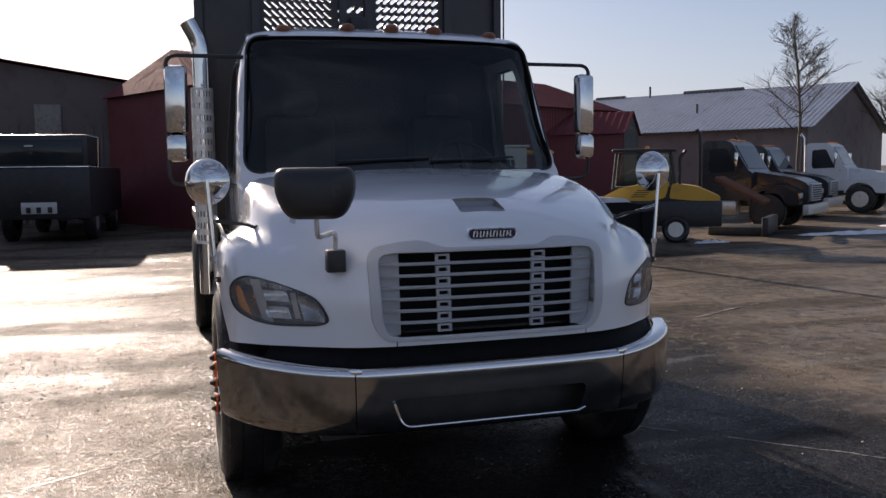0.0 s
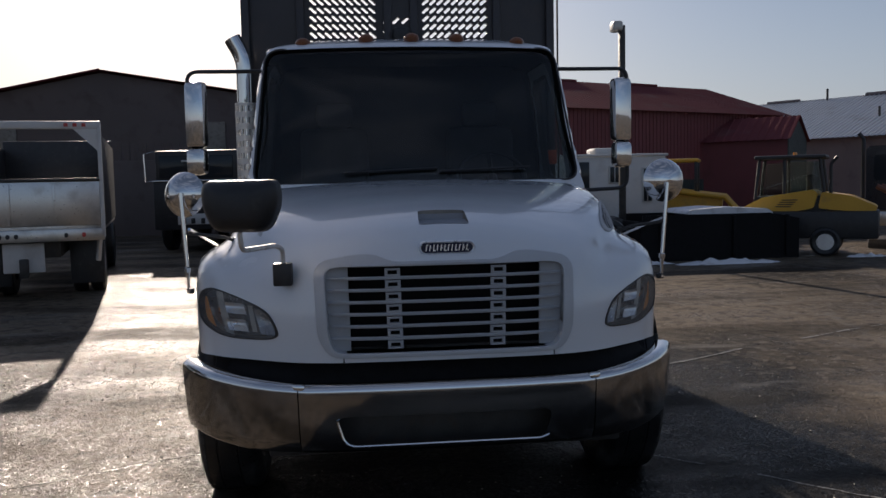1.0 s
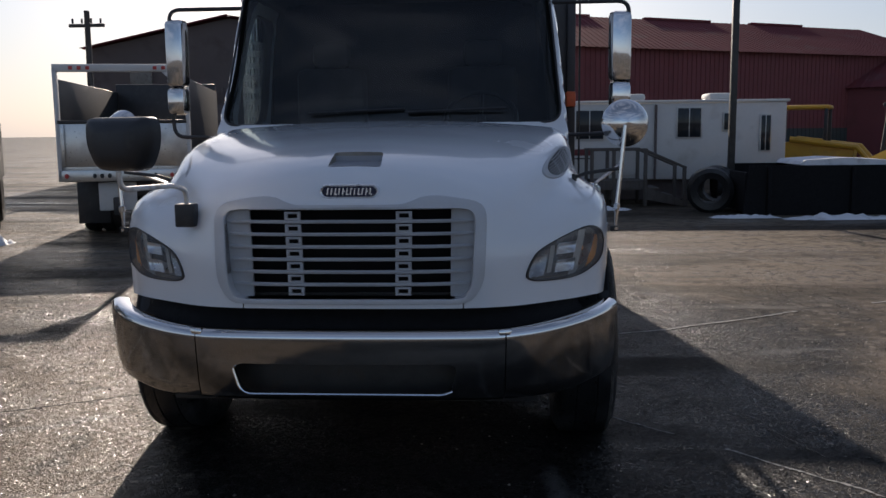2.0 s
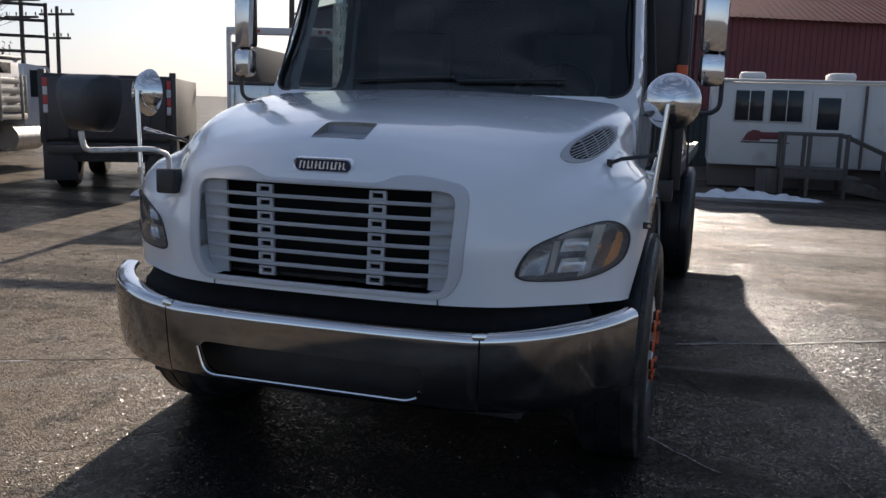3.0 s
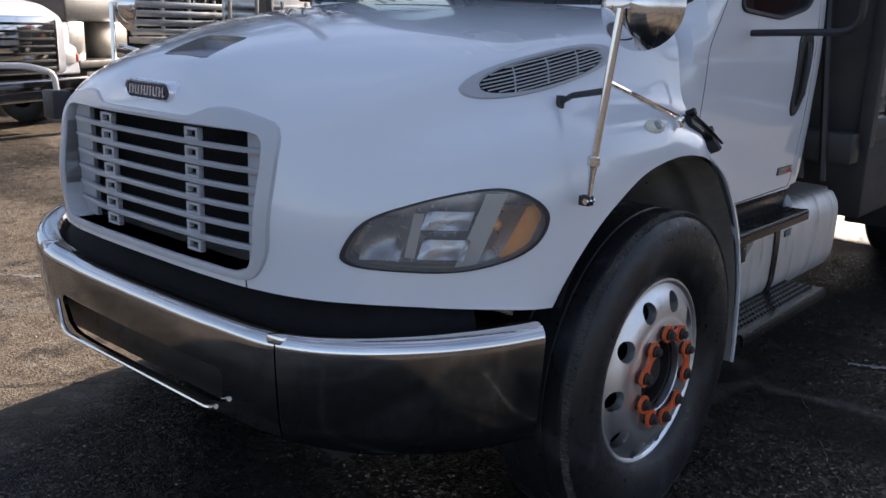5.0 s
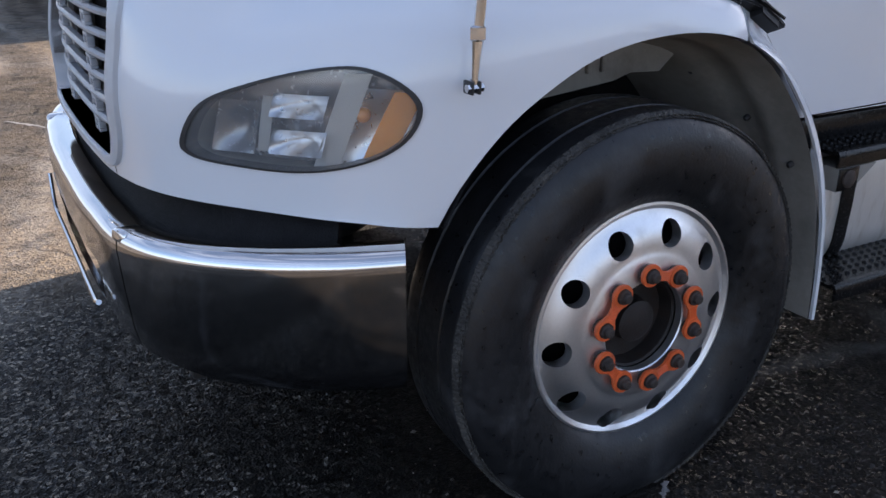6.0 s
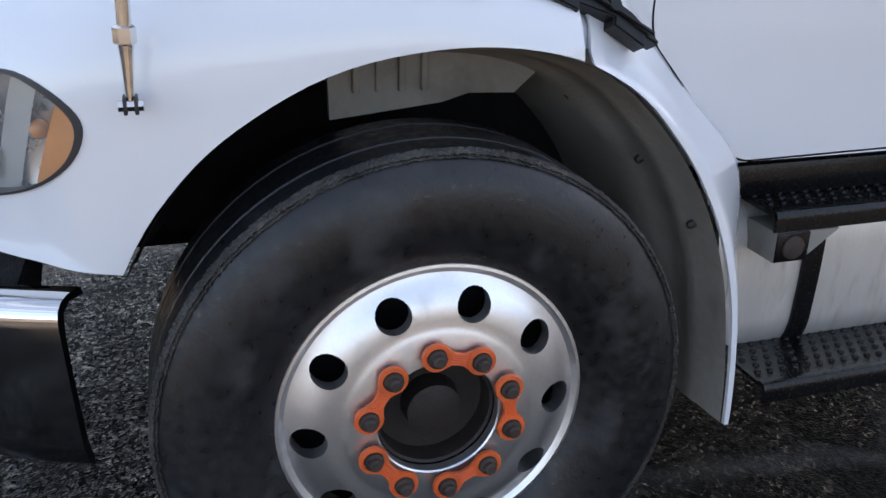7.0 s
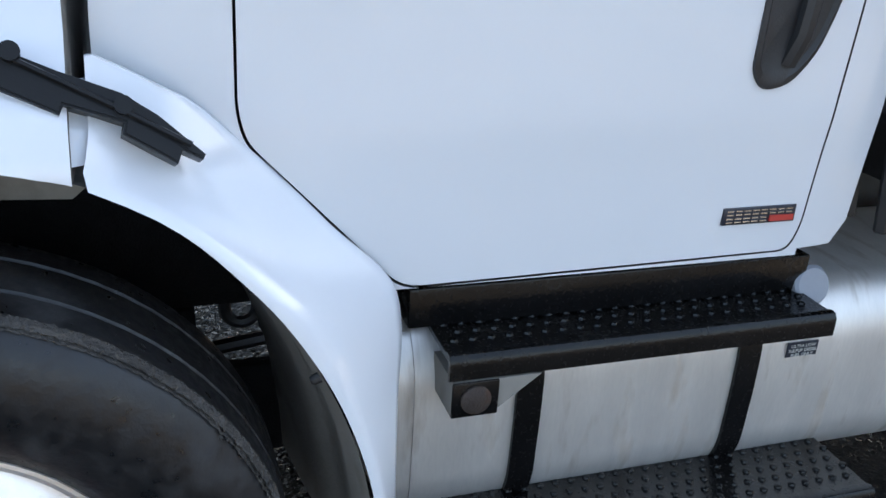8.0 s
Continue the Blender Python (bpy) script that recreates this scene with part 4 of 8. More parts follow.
def make_wheel(x, y, z, side, outer=True):
    """side: the way the outer face looks. The face of the rim lies at x."""
    def along(p):
        return [(r, h) for r, h in p]
    cx = x - side * 0.118
    ax = (side, 0, 0)
    bm = bmesh.new()
    prof = tyre_profile()
    full = prof + [(r, -h) for r, h in prof[::-1][1:]]
    lathe(bm, full, (cx, y, z), ax, 72, True)
    w = part("wheel", bm, M["rubber"], truck, "black tyre with worn shoulder on an aluminium wheel")
    w["label"] = "black truck tyre, dusty sidewall"
    # worn, crumbly shoulder of the tread
    bm = bmesh.new()
    rnd = random.Random(int(x * 100) + 7)
    n = 620 if outer and y < 3 else 200
    d, u, v = frame_of(ax)
    c = Vector((cx, y, z))
    rows = [[] for _ in range(6)]
    for j in range(n):
        a = 2 * math.pi * j / n
        q = u * math.cos(a) + v * math.sin(a)
        wear = 0.5 + 0.5 * noise.noise((3.0 * math.cos(a), 3.0 * math.sin(a), 1.7))
        lump = (0.5 + 0.5 * math.cos(j * 1.9)) * (0.35 + 0.9 * wear) * rnd.uniform(0.4, 1.0)
        for row, (r, h, k) in zip(rows, ((0.5050, 0.1260, 0.0), (0.5070, 0.1285, 0.8), (0.5100, 0.1240, -0.5), (0.5130, 0.1262, 1.1), (0.5165, 0.1212, 0.9), (0.5206, 0.1115, 0.0))):
            row.append(bm.verts.new(c + q * (r + rnd.uniform(-0.0015, 0.0015)) + d * (h + 0.0055 * k * lump)))
    for p, q in zip(rows, rows[1:]):
        for j in range(n):
            bm.faces.new((p[j], p[(j + 1) % n], q[(j + 1) % n], q[j]))
    part("shoulder", bm, M["tread"], w, "crumbly worn tread shoulder", 12)
    # disc with ten hand holes
    disc = bmesh.new()
    prof = [(0.296, -0.010), (0.306, 0.008), (0.3075, 0.022), (0.304, 0.0275), (0.298, 0.0285), (0.292, 0.025), (0.287, 0.021), (0.278, 0.0235), (0.262, 0.033), (0.245, 0.0425), (0.225, 0.049),
            (0.205, 0.0515), (0.192, 0.0515), (0.183, 0.0535), (0.174, 0.0565), (0.121, 0.057), (0.1185, 0.054), (0.1185, 0.034), (0.17, 0.034), (0.22, 0.022), (0.26, 0.002), (0.285, -0.05)]
    lathe(disc, prof, (x - side * 0.036, y, z), ax, 72, True)
    holes = bmesh.new()
    for k in range(10):
        a = radians(15.8) + 2 * math.pi * k / 10
        q = Vector((0, math.sin(a), math.cos(a)))
        c = Vector((x, y, z - 0.012)) + q * 0.245
        lathe(holes, [(0.0, -0.1), (0.0335, -0.1), (0.0335, 0.1), (0.0, 0.1)], c, ax, 20)
    rim = part("rim", carve(raw(disc, (M["alu"],)), [raw(holes)]), None, w, "polished aluminium disc with ten round holes")
    bm = bmesh.new()
    lathe(bm, [(0.285, -0.20), (0.285, -0.10), (0.10, -0.09), (0.05, -0.085)], (x, y, z), ax, 32)
    part("drum", bm, M["mesh"], w, "dark brake drum behind the disc")
    bm = bmesh.new()
    lathe(bm, [(0.117, -0.10), (0.1175, -0.006), (0.112, -0.010), (0.108, -0.050), (0.085, -0.054), (0.058, -0.052), (0.054, -0.010), (0.042, -0.003), (0.0, -0.003)], (x, y, z), ax, 32)
    part("hub", bm, M["hub"], w, "rusty dark hub")
    hubface = x + side * 0.021
    # wheel nuts, each pair joined by an orange indicator link
    turn0 = radians(-13.0)
    spots = []
    for k in range(10):
        a = turn0 + 2 * math.pi * k / 10
        spots.append(Vector((hubface, y - 0.1429 * math.cos(a) * 1.0, z + 0.1429 * math.sin(a) * -1.0)))
    for c in spots:
        bm = bmesh.new()
        lathe(bm, [(0.022, 0.0), (0.022, 0.008), (0.0185, 0.010), (0.0185, 0.028), (0.013, 0.030), (0.0125, 0.039), (0.009, 0.042), (0.0, 0.042)], c, ax, 12)
        part("nut", bm, M["rust"], w, "dark rusty wheel nut")
    for k in range(0, 10, 2):
        a, b = spots[(k + 9) % 10], spots[k]
        bm = bmesh.new()
        lathe(bm, [(0.0195, 0.012), (0.0275, 0.012), (0.029, 0.017), (0.0275, 0.022), (0.0195, 0.022)], a, ax, 20, True)
        lathe(bm, [(0.0195, 0.012), (0.0275, 0.012), (0.029, 0.017), (0.0275, 0.022), (0.0195, 0.022)], b, ax, 20, True)
        e = (b - a).normalized()
        s_ = Vector((side, 0, 0)).cross(e)
        mid = (a + b) / 2
        waist = [(-0.036, 0.019), (-0.018, 0.0125), (0.0, 0.0115), (0.018, 0.0125), (0.036, 0.019), (0.036, -0.019), (0.018, -0.0125), (0.0, -0.0115), (-0.018, -0.0125), (-0.036, -0.019)]
        hi, lo = [[bm.verts.new(mid + e * p * 0.62 + s_ * q + Vector((side * h, 0, 0))) for p, q in waist] for h in (0.0195, 0.0125)]
        bm.faces.new(hi), bm.faces.new(lo[::-1])
        for j in range(10):
            bm.faces.new((lo[j], lo[(j + 1) % 10], hi[(j + 1) % 10], hi[j]))
        link = part("nut_indicator", bm, M["orange"], w, "orange plastic link between two wheel nuts")
        for off in (-0.009, -0.0045, 0.0, 0.0045, 0.009):
            rib = tube(bmesh.new(), [mid + e * t + s_ * off * (1 + 8 * abs(t)) + Vector((side * 0.0195, 0, 0)) for t in (-0.017, 0.0, 0.017)], 0.0016, 6)
            part("rib", rib, M["orange"], link)
    return w


M["hub"] = mat("dark_oily_hub", (0.022, 0.017, 0.015), 0.55, 0.2, 0.4, 20, 120, (0.05, 0.03, 0.02), 0.3, 0.3, 240)
make_wheel(1.177, WHEEL_Y, WHEEL_Z, 1)
make_wheel(-1.177, WHEEL_Y, WHEEL_Z, -1)


def rear_wheel(x, y, side):
    bm = bmesh.new()
    prof = tyre_profile()
    lathe(bm, prof + [(r, -h) for r, h in prof[::-1][1:]], (x, y, 0.515), (side, 0, 0), 56, True)
    w = part("rear_wheel", bm, M["rubber"], truck, "black rear tyre in a dual pair")
    bm = bmesh.new()
    lathe(bm, [(0.295, 0.10), (0.285, 0.02), (0.20, -0.06), (0.11, -0.05), (0.10, 0.03), (0.0, 0.03)], (x, y, 0.515), (side, 0, 0), 32)
    part("rim", bm, M["alu"], w)


for yy in (6.15,):
    for sx in (1, -1):
        rear_wheel(sx * 1.07, yy, sx)
        rear_wheel(sx * 0.74, yy, sx)

# ---- chassis ----
for sx in (-0.43, 0.43):
    part("frame_rail", new_box(sx - 0.04, sx + 0.04, 0.62, 8.4, 0.72, 0.98, 0.008), M["steel"], truck)
part("axle", tube(bmesh.new(), [(-1.05, WHEEL_Y, 0.48), (1.05, WHEEL_Y, 0.48)], 0.06, 10), M["steel"], truck)
part("rear_axle", tube(bmesh.new(), [(-1.0, 6.15, 0.51), (1.0, 6.15, 0.51)], 0.09, 10), M["steel"], truck)
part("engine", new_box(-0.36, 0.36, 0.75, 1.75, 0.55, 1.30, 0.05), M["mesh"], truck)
for sx in (1, -1):
    # inner lining of the wheel well: a dusty rear liner, a front one coloured near-black for shade
    edge = [p for p in closed_curve(ARCH_KEYS, 8)[:12 * 8 + 1]]
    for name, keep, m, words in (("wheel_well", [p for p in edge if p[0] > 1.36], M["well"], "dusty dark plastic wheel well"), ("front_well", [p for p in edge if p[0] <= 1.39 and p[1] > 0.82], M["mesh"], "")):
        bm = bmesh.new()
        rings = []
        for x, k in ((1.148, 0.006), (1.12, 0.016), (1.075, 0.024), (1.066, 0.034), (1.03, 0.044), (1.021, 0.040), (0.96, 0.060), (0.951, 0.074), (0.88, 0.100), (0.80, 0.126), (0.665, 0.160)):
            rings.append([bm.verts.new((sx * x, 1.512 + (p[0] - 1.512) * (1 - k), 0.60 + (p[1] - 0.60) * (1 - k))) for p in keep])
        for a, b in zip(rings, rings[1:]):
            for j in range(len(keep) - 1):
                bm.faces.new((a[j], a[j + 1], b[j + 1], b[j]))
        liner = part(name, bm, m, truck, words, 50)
        if name == "wheel_well":
            for x, k in ((0.995, 0.55), (1.09, 0.66), (0.90, 0.42)):        # push rivets
                q = keep[int(len(keep) * k)]
                c = (sx * x, 1.512 + (q[0] - 1.512) * (0.962 - (1.09 - x) * 0.25), 0.60 + (q[1] - 0.60) * (0.962 - (1.09 - x) * 0.25))
                part("rivet", lathe(bmesh.new(), [(0.0001, 0.006), (0.006, 0.005), (0.009, 0.0), (0.009, -0.012)], c, (0, 1.512 - q[0], 0.6 - q[1]), 10), M["black"], liner)
    a, b = sorted((sx * 0.62, sx * 0.66))
    # near-black sheets added to stand for the unlit void behind the wheel
    part("void_wall", new_box(a, b, 0.95, 2.15, 0.72, 1.19, 0.004), M["mesh"], truck)
    part("void_sheet", new_box(a, b, 1.74, 2.24, 0.36, 0.575, 0.01), M["mesh"], truck)
    part("void_strip", new_box(a, b, 1.74, 1.915, 0.575, 0.715, 0.006), M["mesh"], truck)
    for y, z, r in ((2.005, 0.700, 0.032), (2.085, 0.668, 0.036)):
        hook = [(sx * 0.64, y + r * math.cos(t), z + r * math.sin(t)) for t in (math.pi + math.pi * i / 10 for i in range(11))]
        part("hose_loop", tube(bmesh.new(), [(sx * 0.64, y - r, z + 0.06)] + hook + [(sx * 0.64, y + r, z + 0.06)], 0.013, 8), M["black"], truck)
    part("brake_rod", tube(bmesh.new(), [(sx * 0.60, 1.90, 0.585), (sx * 0.62, 2.24, 0.640)], 0.016, 8), M["black"], truck)
    a, b = sorted((sx * 0.90, sx * 0.915))
    panel = part("splash_panel", prism(bmesh.new(), [(1.368, 1.15), (1.371, 1.010), (1.594, 1.034), (1.65, 1.050), (1.745, 1.046), (1.79, 1.085), (1.72, 1.15)], 'x', a, b), M["dusty"], truck, "pale ribbed splash panel")
    for k in range(4):
        a, b = sorted((sx * 0.912, sx * 0.925))
        part("panel_rib", new_box(a, b, 1.415 + k * 0.045, 1.43 + k * 0.045, 1.06, 1.14, 0.004), M["dusty"], panel)

# ---- fuel tank and steps on each side ----
M["farletters"] = mat("pale_lettering", (0.62, 0.62, 0.58), 0.5, 0, 0.05, 20, 90)
for sx in (1, -1):
    prof = soft_outline([(0.50, 0.36), (0.93, 0.36), (0.975, 0.44), (0.982, 0.60), (0.980, 0.71), (0.93, 0.79), (0.52, 0.80)], 0.09, 6)
    bm = bmesh.new()
    prism(bm, [(sx * x, z) for x, z in prof], 'y', 2.235, 3.80)
    bmesh.ops.bevel(bm, geom=[e for e in bm.edges if abs(e.verts[0].co.y - e.verts[1].co.y) < 1e-5], offset=0.03, segments=3, affect='EDGES')
    tank = part("fuel_tank", bm, M["tank"], truck, "dull aluminium fuel tank, streaked")
    part("tank_cap", lathe(bmesh.new(), [(0.035, 0), (0.042, 0.006), (0.042, 0.03), (0.036, 0.036), (0.0, 0.036)], (sx * 0.935, 3.105, 0.79), (sx * 0.9, 0, 0.32), 20), M["insert"], tank, "round silver filler cap")
    for y0 in (2.468, 2.944):
        ring = [(sx * x, z) for x, z in soft_outline([(0.495, 0.352), (0.936, 0.352), (0.983, 0.436), (0.990, 0.60), (0.988, 0.714), (0.936, 0.798), (0.512, 0.808)], 0.09, 6)]
        part("tank_strap", prism(bmesh.new(), ring, 'y', y0, y0 + 0.052), M["step"], tank, "black tank strap")
    part("fuel_label", new_box(sx * 0.984 - 0.0015, sx * 0.984 + 0.0015, 3.062, 3.136, 0.650, 0.683), M["badge"], tank, "small dark label reading ultra low sulfur diesel fuel only")
    for k, words in enumerate(("ULTRA LOW", "SULFUR DIESEL", "FUEL ONLY")):
        fc = bpy.data.curves.new("words", 'FONT')
        fc.body, fc.size, fc.align_x, fc.extrude = words, 0.0105, 'CENTER', 0.0004
        fo = new("words", fc)
        dg = bpy.context.evaluated_depsgraph_get()
        dg.update()
        wm = bpy.data.meshes.new_from_object(fo.evaluated_get(dg))
        bpy.data.objects.remove(fo, do_unlink=True)
        wm.transform(pose(sx * 0.9865, 3.099, 0.6722 - k * 0.0105 - 0.0005, 90, 0, 90 * sx))
        wm.materials.append(M["farletters"])
        part("label_words", wm, None, tank)
    for name, z, x0, x1, y0, y1 in (("upper_step", 0.790, 0.92, 1.074, 2.303, 3.078), ("lower_step", 0.410, 0.935, 1.150, 2.285, 3.217)):
        bm = bmesh.new()
        a, b = sorted((sx * x0, sx * x1))
        # one bent sheet: raised back edge, tread, rolled front lip
        prism(bm, [(sx * p, q) for p, q in ((x0, z + 0.055), (x0 + 0.006, z + 0.055), (x0 + 0.009, z), (x1 - 0.030, z), (x1 - 0.018, z + 0.005), (x1 - 0.007, z + 0.003), (x1 - 0.001, z - 0.006), (x1, z - 0.016), (x1, z - 0.042), (x1 - 0.008, z - 0.045), (x1 - 0.010, z - 0.01), (x0, z - 0.008))], 'y', y0, y1)
        step = part(name, bm, M["step"], truck, "black steel step with raised grip studs")
        studs = bmesh.new()
        rnd = random.Random(3)
        for i in range(int((y1 - y0) / 0.034)):
            for j in range(int((x1 - x0 - 0.05) / 0.030)):
                cx, cy = sx * (x0 + 0.032 + j * 0.030), y0 + 0.025 + i * 0.034 + (j % 2) * 0.017
                ring = [(0.0085, 0.0), (0.0065, 0.0042), (0.003, 0.0055)]
                rr = [[studs.verts.new((cx + r * math.cos(t), cy + r * math.sin(t), z + h)) for t in (k * math.pi / 3 for k in range(6))] for r, h in ring]
                for p, q in zip(rr, rr[1:]):
                    for k in range(6):
                        studs.faces.new((p[k], p[(k + 1) % 6], q[(k + 1) % 6], q[k]))
                studs.faces.new(rr[-1])
        k = part("grip_studs", studs, M["step"], step, "rows of raised grip studs")
        tagged(k, kind="stuff")
    # step hanger with a round bolt head
    a, b = sorted((sx * 0.965, sx * 1.075))
    part("step_bracket", prism(bmesh.new(), [(2.31, 0.745), (2.31, 0.676), (2.39, 0.684), (2.47, 0.745)], 'x', a, b), M["dusty"], truck, "bent steel step bracket")
    part("bracket_plate", new_box(min(sx * 1.074, sx * 1.080), max(sx * 1.074, sx * 1.080), 2.308, 2.392, 0.678, 0.746, 0.003), M["step"], truck)
    part("bracket_bolt", lathe(bmesh.new(), [(0.027, 0), (0.027, 0.004), (0.024, 0.006), (0, 0.006)], (sx * 1.080, 2.350, 0.712), (sx, 0, 0), 20), M["rust"], truck)
    part("tank_band", prism(bmesh.new(), [(sx * x, z) for x, z in soft_outline([(0.497, 0.356), (0.933, 0.356), (0.979, 0.438), (0.9865, 0.60), (0.9845, 0.712), (0.933, 0.794), (0.516, 0.804)], 0.09, 6)], 'y', 2.272, 2.284), M["tank"], tank)
    a, b = sorted((sx * 0.80, sx * 0.958))
    part("sill", new_box(a, b, 2.262, 3.09, 0.79, 0.866, 0.004), M["step"], truck)

# ---- small fittings on the wing ----
for sx in (1, -1):
    c = hood_at(0.9, 1.435, 1.105, (1, 0, 0.72))
    nrm = Vector((1, 0, 0.55)).normalized()
    bm = bmesh.new()
    bmesh.ops.create_uvsphere(bm, u_segments=20, v_segments=10, radius=1.0, matrix=Matrix.Translation((sx * c[0], c[1], c[2])) @ Matrix.Rotation(sx * radians(60), 4, 'Y') @ Matrix.Diagonal((0.024, 0.055, 0.012, 1)))
    lampm = part("side_marker", bm, M["markerlens"], truck, "pale oval side marker lamp")
    bm = bmesh.new()
    bmesh.ops.create_uvsphere(bm, u_segments=16, v_segments=8, radius=1.0, matrix=Matrix.Translation((sx * (c[0] + 0.007), c[1], c[2] + 0.004)) @ Matrix.Rotation(sx * radians(60), 4, 'Y') @ Matrix.Diagonal((0.015, 0.022, 0.008, 1)))
    part("lens_centre", bm, M["insert"], lampm)
    # rubber bonnet latch: a stepped strap pulled over two pins
    p0, p1 = Vector((sx * 1.112, 1.702, 1.300)), Vector((sx * 1.128, 1.915, 1.186))
    e = (p1 - p0).normalized()
    nrm = Vector((sx, 0, 0.55))
    nrm = (nrm - e * nrm.dot(e)).normalized()
    dn = e.cross(nrm) if e.cross(nrm).z < 0 else nrm.cross(e)
    strap = [(0.000, 0.006), (0.011, -0.008), (0.066, -0.011), (0.140, -0.020), (0.190, -0.015), (0.262, 0.003), (0.262, 0.011), (0.234, 0.012), (0.236, 0.030), (0.162, 0.026), (0.158, 0.012), (0.088, 0.024), (0.089, 0.037), (0.008, 0.038)]
    bm = bmesh.new()
    hi, lo = [[bm.verts.new(p0 + e * a + dn * b + nrm * (k + 0.008 * math.sin(a * 12))) for a, b in strap] for k in (0.004, -0.030)]
    n = len(strap)
    fs = [bm.faces.new(hi), bm.faces.new(lo[::-1])] + [bm.faces.new((lo[i], lo[(i + 1) % n], hi[(i + 1) % n], hi[i])) for i in range(n)]
    bmesh.ops.recalc_face_normals(bm, faces=fs)
    bmesh.ops.bevel(bm, geom=[d for d in fs[0].edges], offset=0.003, segments=2, affect='EDGES')
    latch = part("bonnet_latch", bm, M["latch"], truck, "black rubber bonnet latch")
    for a in (0.012, 0.148):
        c = p0 + e * a - dn * 0.006
        part("latch_pin", tube(bmesh.new(), [c - nrm * 0.01, c + nrm * 0.020], 0.012, 12), M["latch"], latch)
    part("latch_ridge", tube(bmesh.new(), [p0 + e * 0.02 + nrm * 0.012, p0 + e * 0.15 + nrm * 0.016, p0 + e * 0.24 + nrm * 0.014 + dn * 0.002], 0.004, 6), M["latch"], latch)

# ---- mirrors ----
def bowl_mirror(c, r, way, parent, name="mirror_bowl"):
    d = Vector(way).normalized()
    bm = bmesh.new()
    lathe(bm, [(0.0, 0.62 * r), (0.35 * r, 0.58 * r), (0.66 * r, 0.44 * r), (0.88 * r, 0.22 * r), (0.985 * r, 0.03 * r), (1.0 * r, 0.0), (0.97 * r, -0.02 * r), (0.5 * r, -0.14 * r), (0.0, -0.18 * r)], c, d, 36)
    return part(name, bm, M["chrome"], parent, "round polished mirror bowl", 50)


for sx in (1, -1):
    o = 0.0 if sx > 0 else 0.03
    truck_mirror = part("wing_mirror", tube(bmesh.new(), [(sx * (1.189 + o), 1.033, 1.215), (sx * (1.225 + o / 2), 1.05, 1.60)], 0.0105, 12), M["chrome"], truck, "round chrome wing mirror on thin stainless rods")
    bowl_mirror((sx * 1.235, 1.135, 1.612 if sx > 0 else 1.590), 0.114, (0.10, -1, 0.05) if sx > 0 else (-0.40, -1, 0.05), truck_mirror)
    part("rod_sleeve", lathe(bmesh.new(), [(0.011, 0.0), (0.0165, 0.004), (0.0165, 0.026), (0.011, 0.030)], (sx * (1.189 + o), 1.033, 1.205), (0, 0, 1), 6), M["chrome"], truck_mirror)
    part("rod_end", tube(bmesh.new(), [(sx * (1.189 + o), 1.033, 1.21), (sx * (1.187 + o), 1.032, 1.18), (sx * (1.185 + o), 1.030, 1.125)], 0.012, 10, True, 0.006), M["chrome"], truck_mirror)
    for dy in (-0.008, 0.008):
        p, q = sorted((sx * (1.160 + o), sx * (1.194 + o)))
        part("clevis_plate", new_box(p, q, 1.030 + dy - 0.003, 1.030 + dy + 0.003, 1.104, 1.130, 0.002), M["black"], truck_mirror)
    part("clevis_bolt", tube(bmesh.new(), [(sx * (1.185 + o), 1.012, 1.117), (sx * (1.185 + o), 1.048, 1.117)], 0.0085, 6), M["chrome"], truck_mirror)
    a = hood_at(0.5, 1.15, 1.0, (1, 0, 0.68))
    part("brace", tube(bmesh.new(), [(sx * a[0], 1.15, a[2] + 0.012), (sx * 1.05, 1.13, a[2] + 0.035), (sx * 1.205, 1.045, 1.40)], 0.0085, 8), M["steel"], truck_mirror)
    part("brace_foot", tube(bmesh.new(), [(sx * a[0], 1.15, a[2] - 0.01), (sx * a[0], 1.15, a[2] + 0.03)], 0.012, 8), M["steel"], truck_mirror)
    b = hood_at(0.9, 1.575, 1.13, (1, 0, 0.7))
    part("brace", tube(bmesh.new(), [(sx * 1.205, 1.05, 1.42), (sx * (b[0] + 0.02), 1.57, b[2] + 0.012)], 0.0085, 8), M["chrome"], truck_mirror)
    part("brace_foot", new_box(min(sx * (b[0] - 0.012), sx * (b[0] + 0.035)), max(sx * (b[0] - 0.012), sx * (b[0] + 0.035)), 1.566, 1.592, b[2] - 0.020, b[2] + 0.014, 0.005), M["chrome"], truck_mirror)
    # tall door mirror on a looped arm
    arm = bmesh.new()
    tube(arm, rounded([(sx * 0.95, 2.30, 2.345), (sx * 1.412, 2.30, 2.345), (sx * 1.412, 2.30, 1.565), (sx * 1.02, 2.32, 1.55)], 0.07), 0.0125, 8)
    dm = part("door_mirror", arm, M["black"], truck, "tall chrome door mirror on a black looped arm")
    bm = bmesh.new()
    box(bm, -0.066, 0.066, -0.045, 0.045, -0.205, 0.205, 0.03, Matrix.Translation((sx * 1.355, 2.26, 2.075)) @ Matrix.Rotation(sx * radians(14), 4, 'Z'))
    part("mirror_head", bm, M["chrome"], dm, "tall chrome mirror housing")
    bm = bmesh.new()
    box(bm, -0.066, 0.066, -0.05, 0.04, -0.085, 0.085, 0.035, Matrix.Translation((sx * 1.355, 2.255, 1.785)) @ Matrix.Rotation(sx * radians(14), 4, 'Z'))
    part("spot_mirror", bm, M["chrome"], dm, "small convex mirror in a chrome housing")
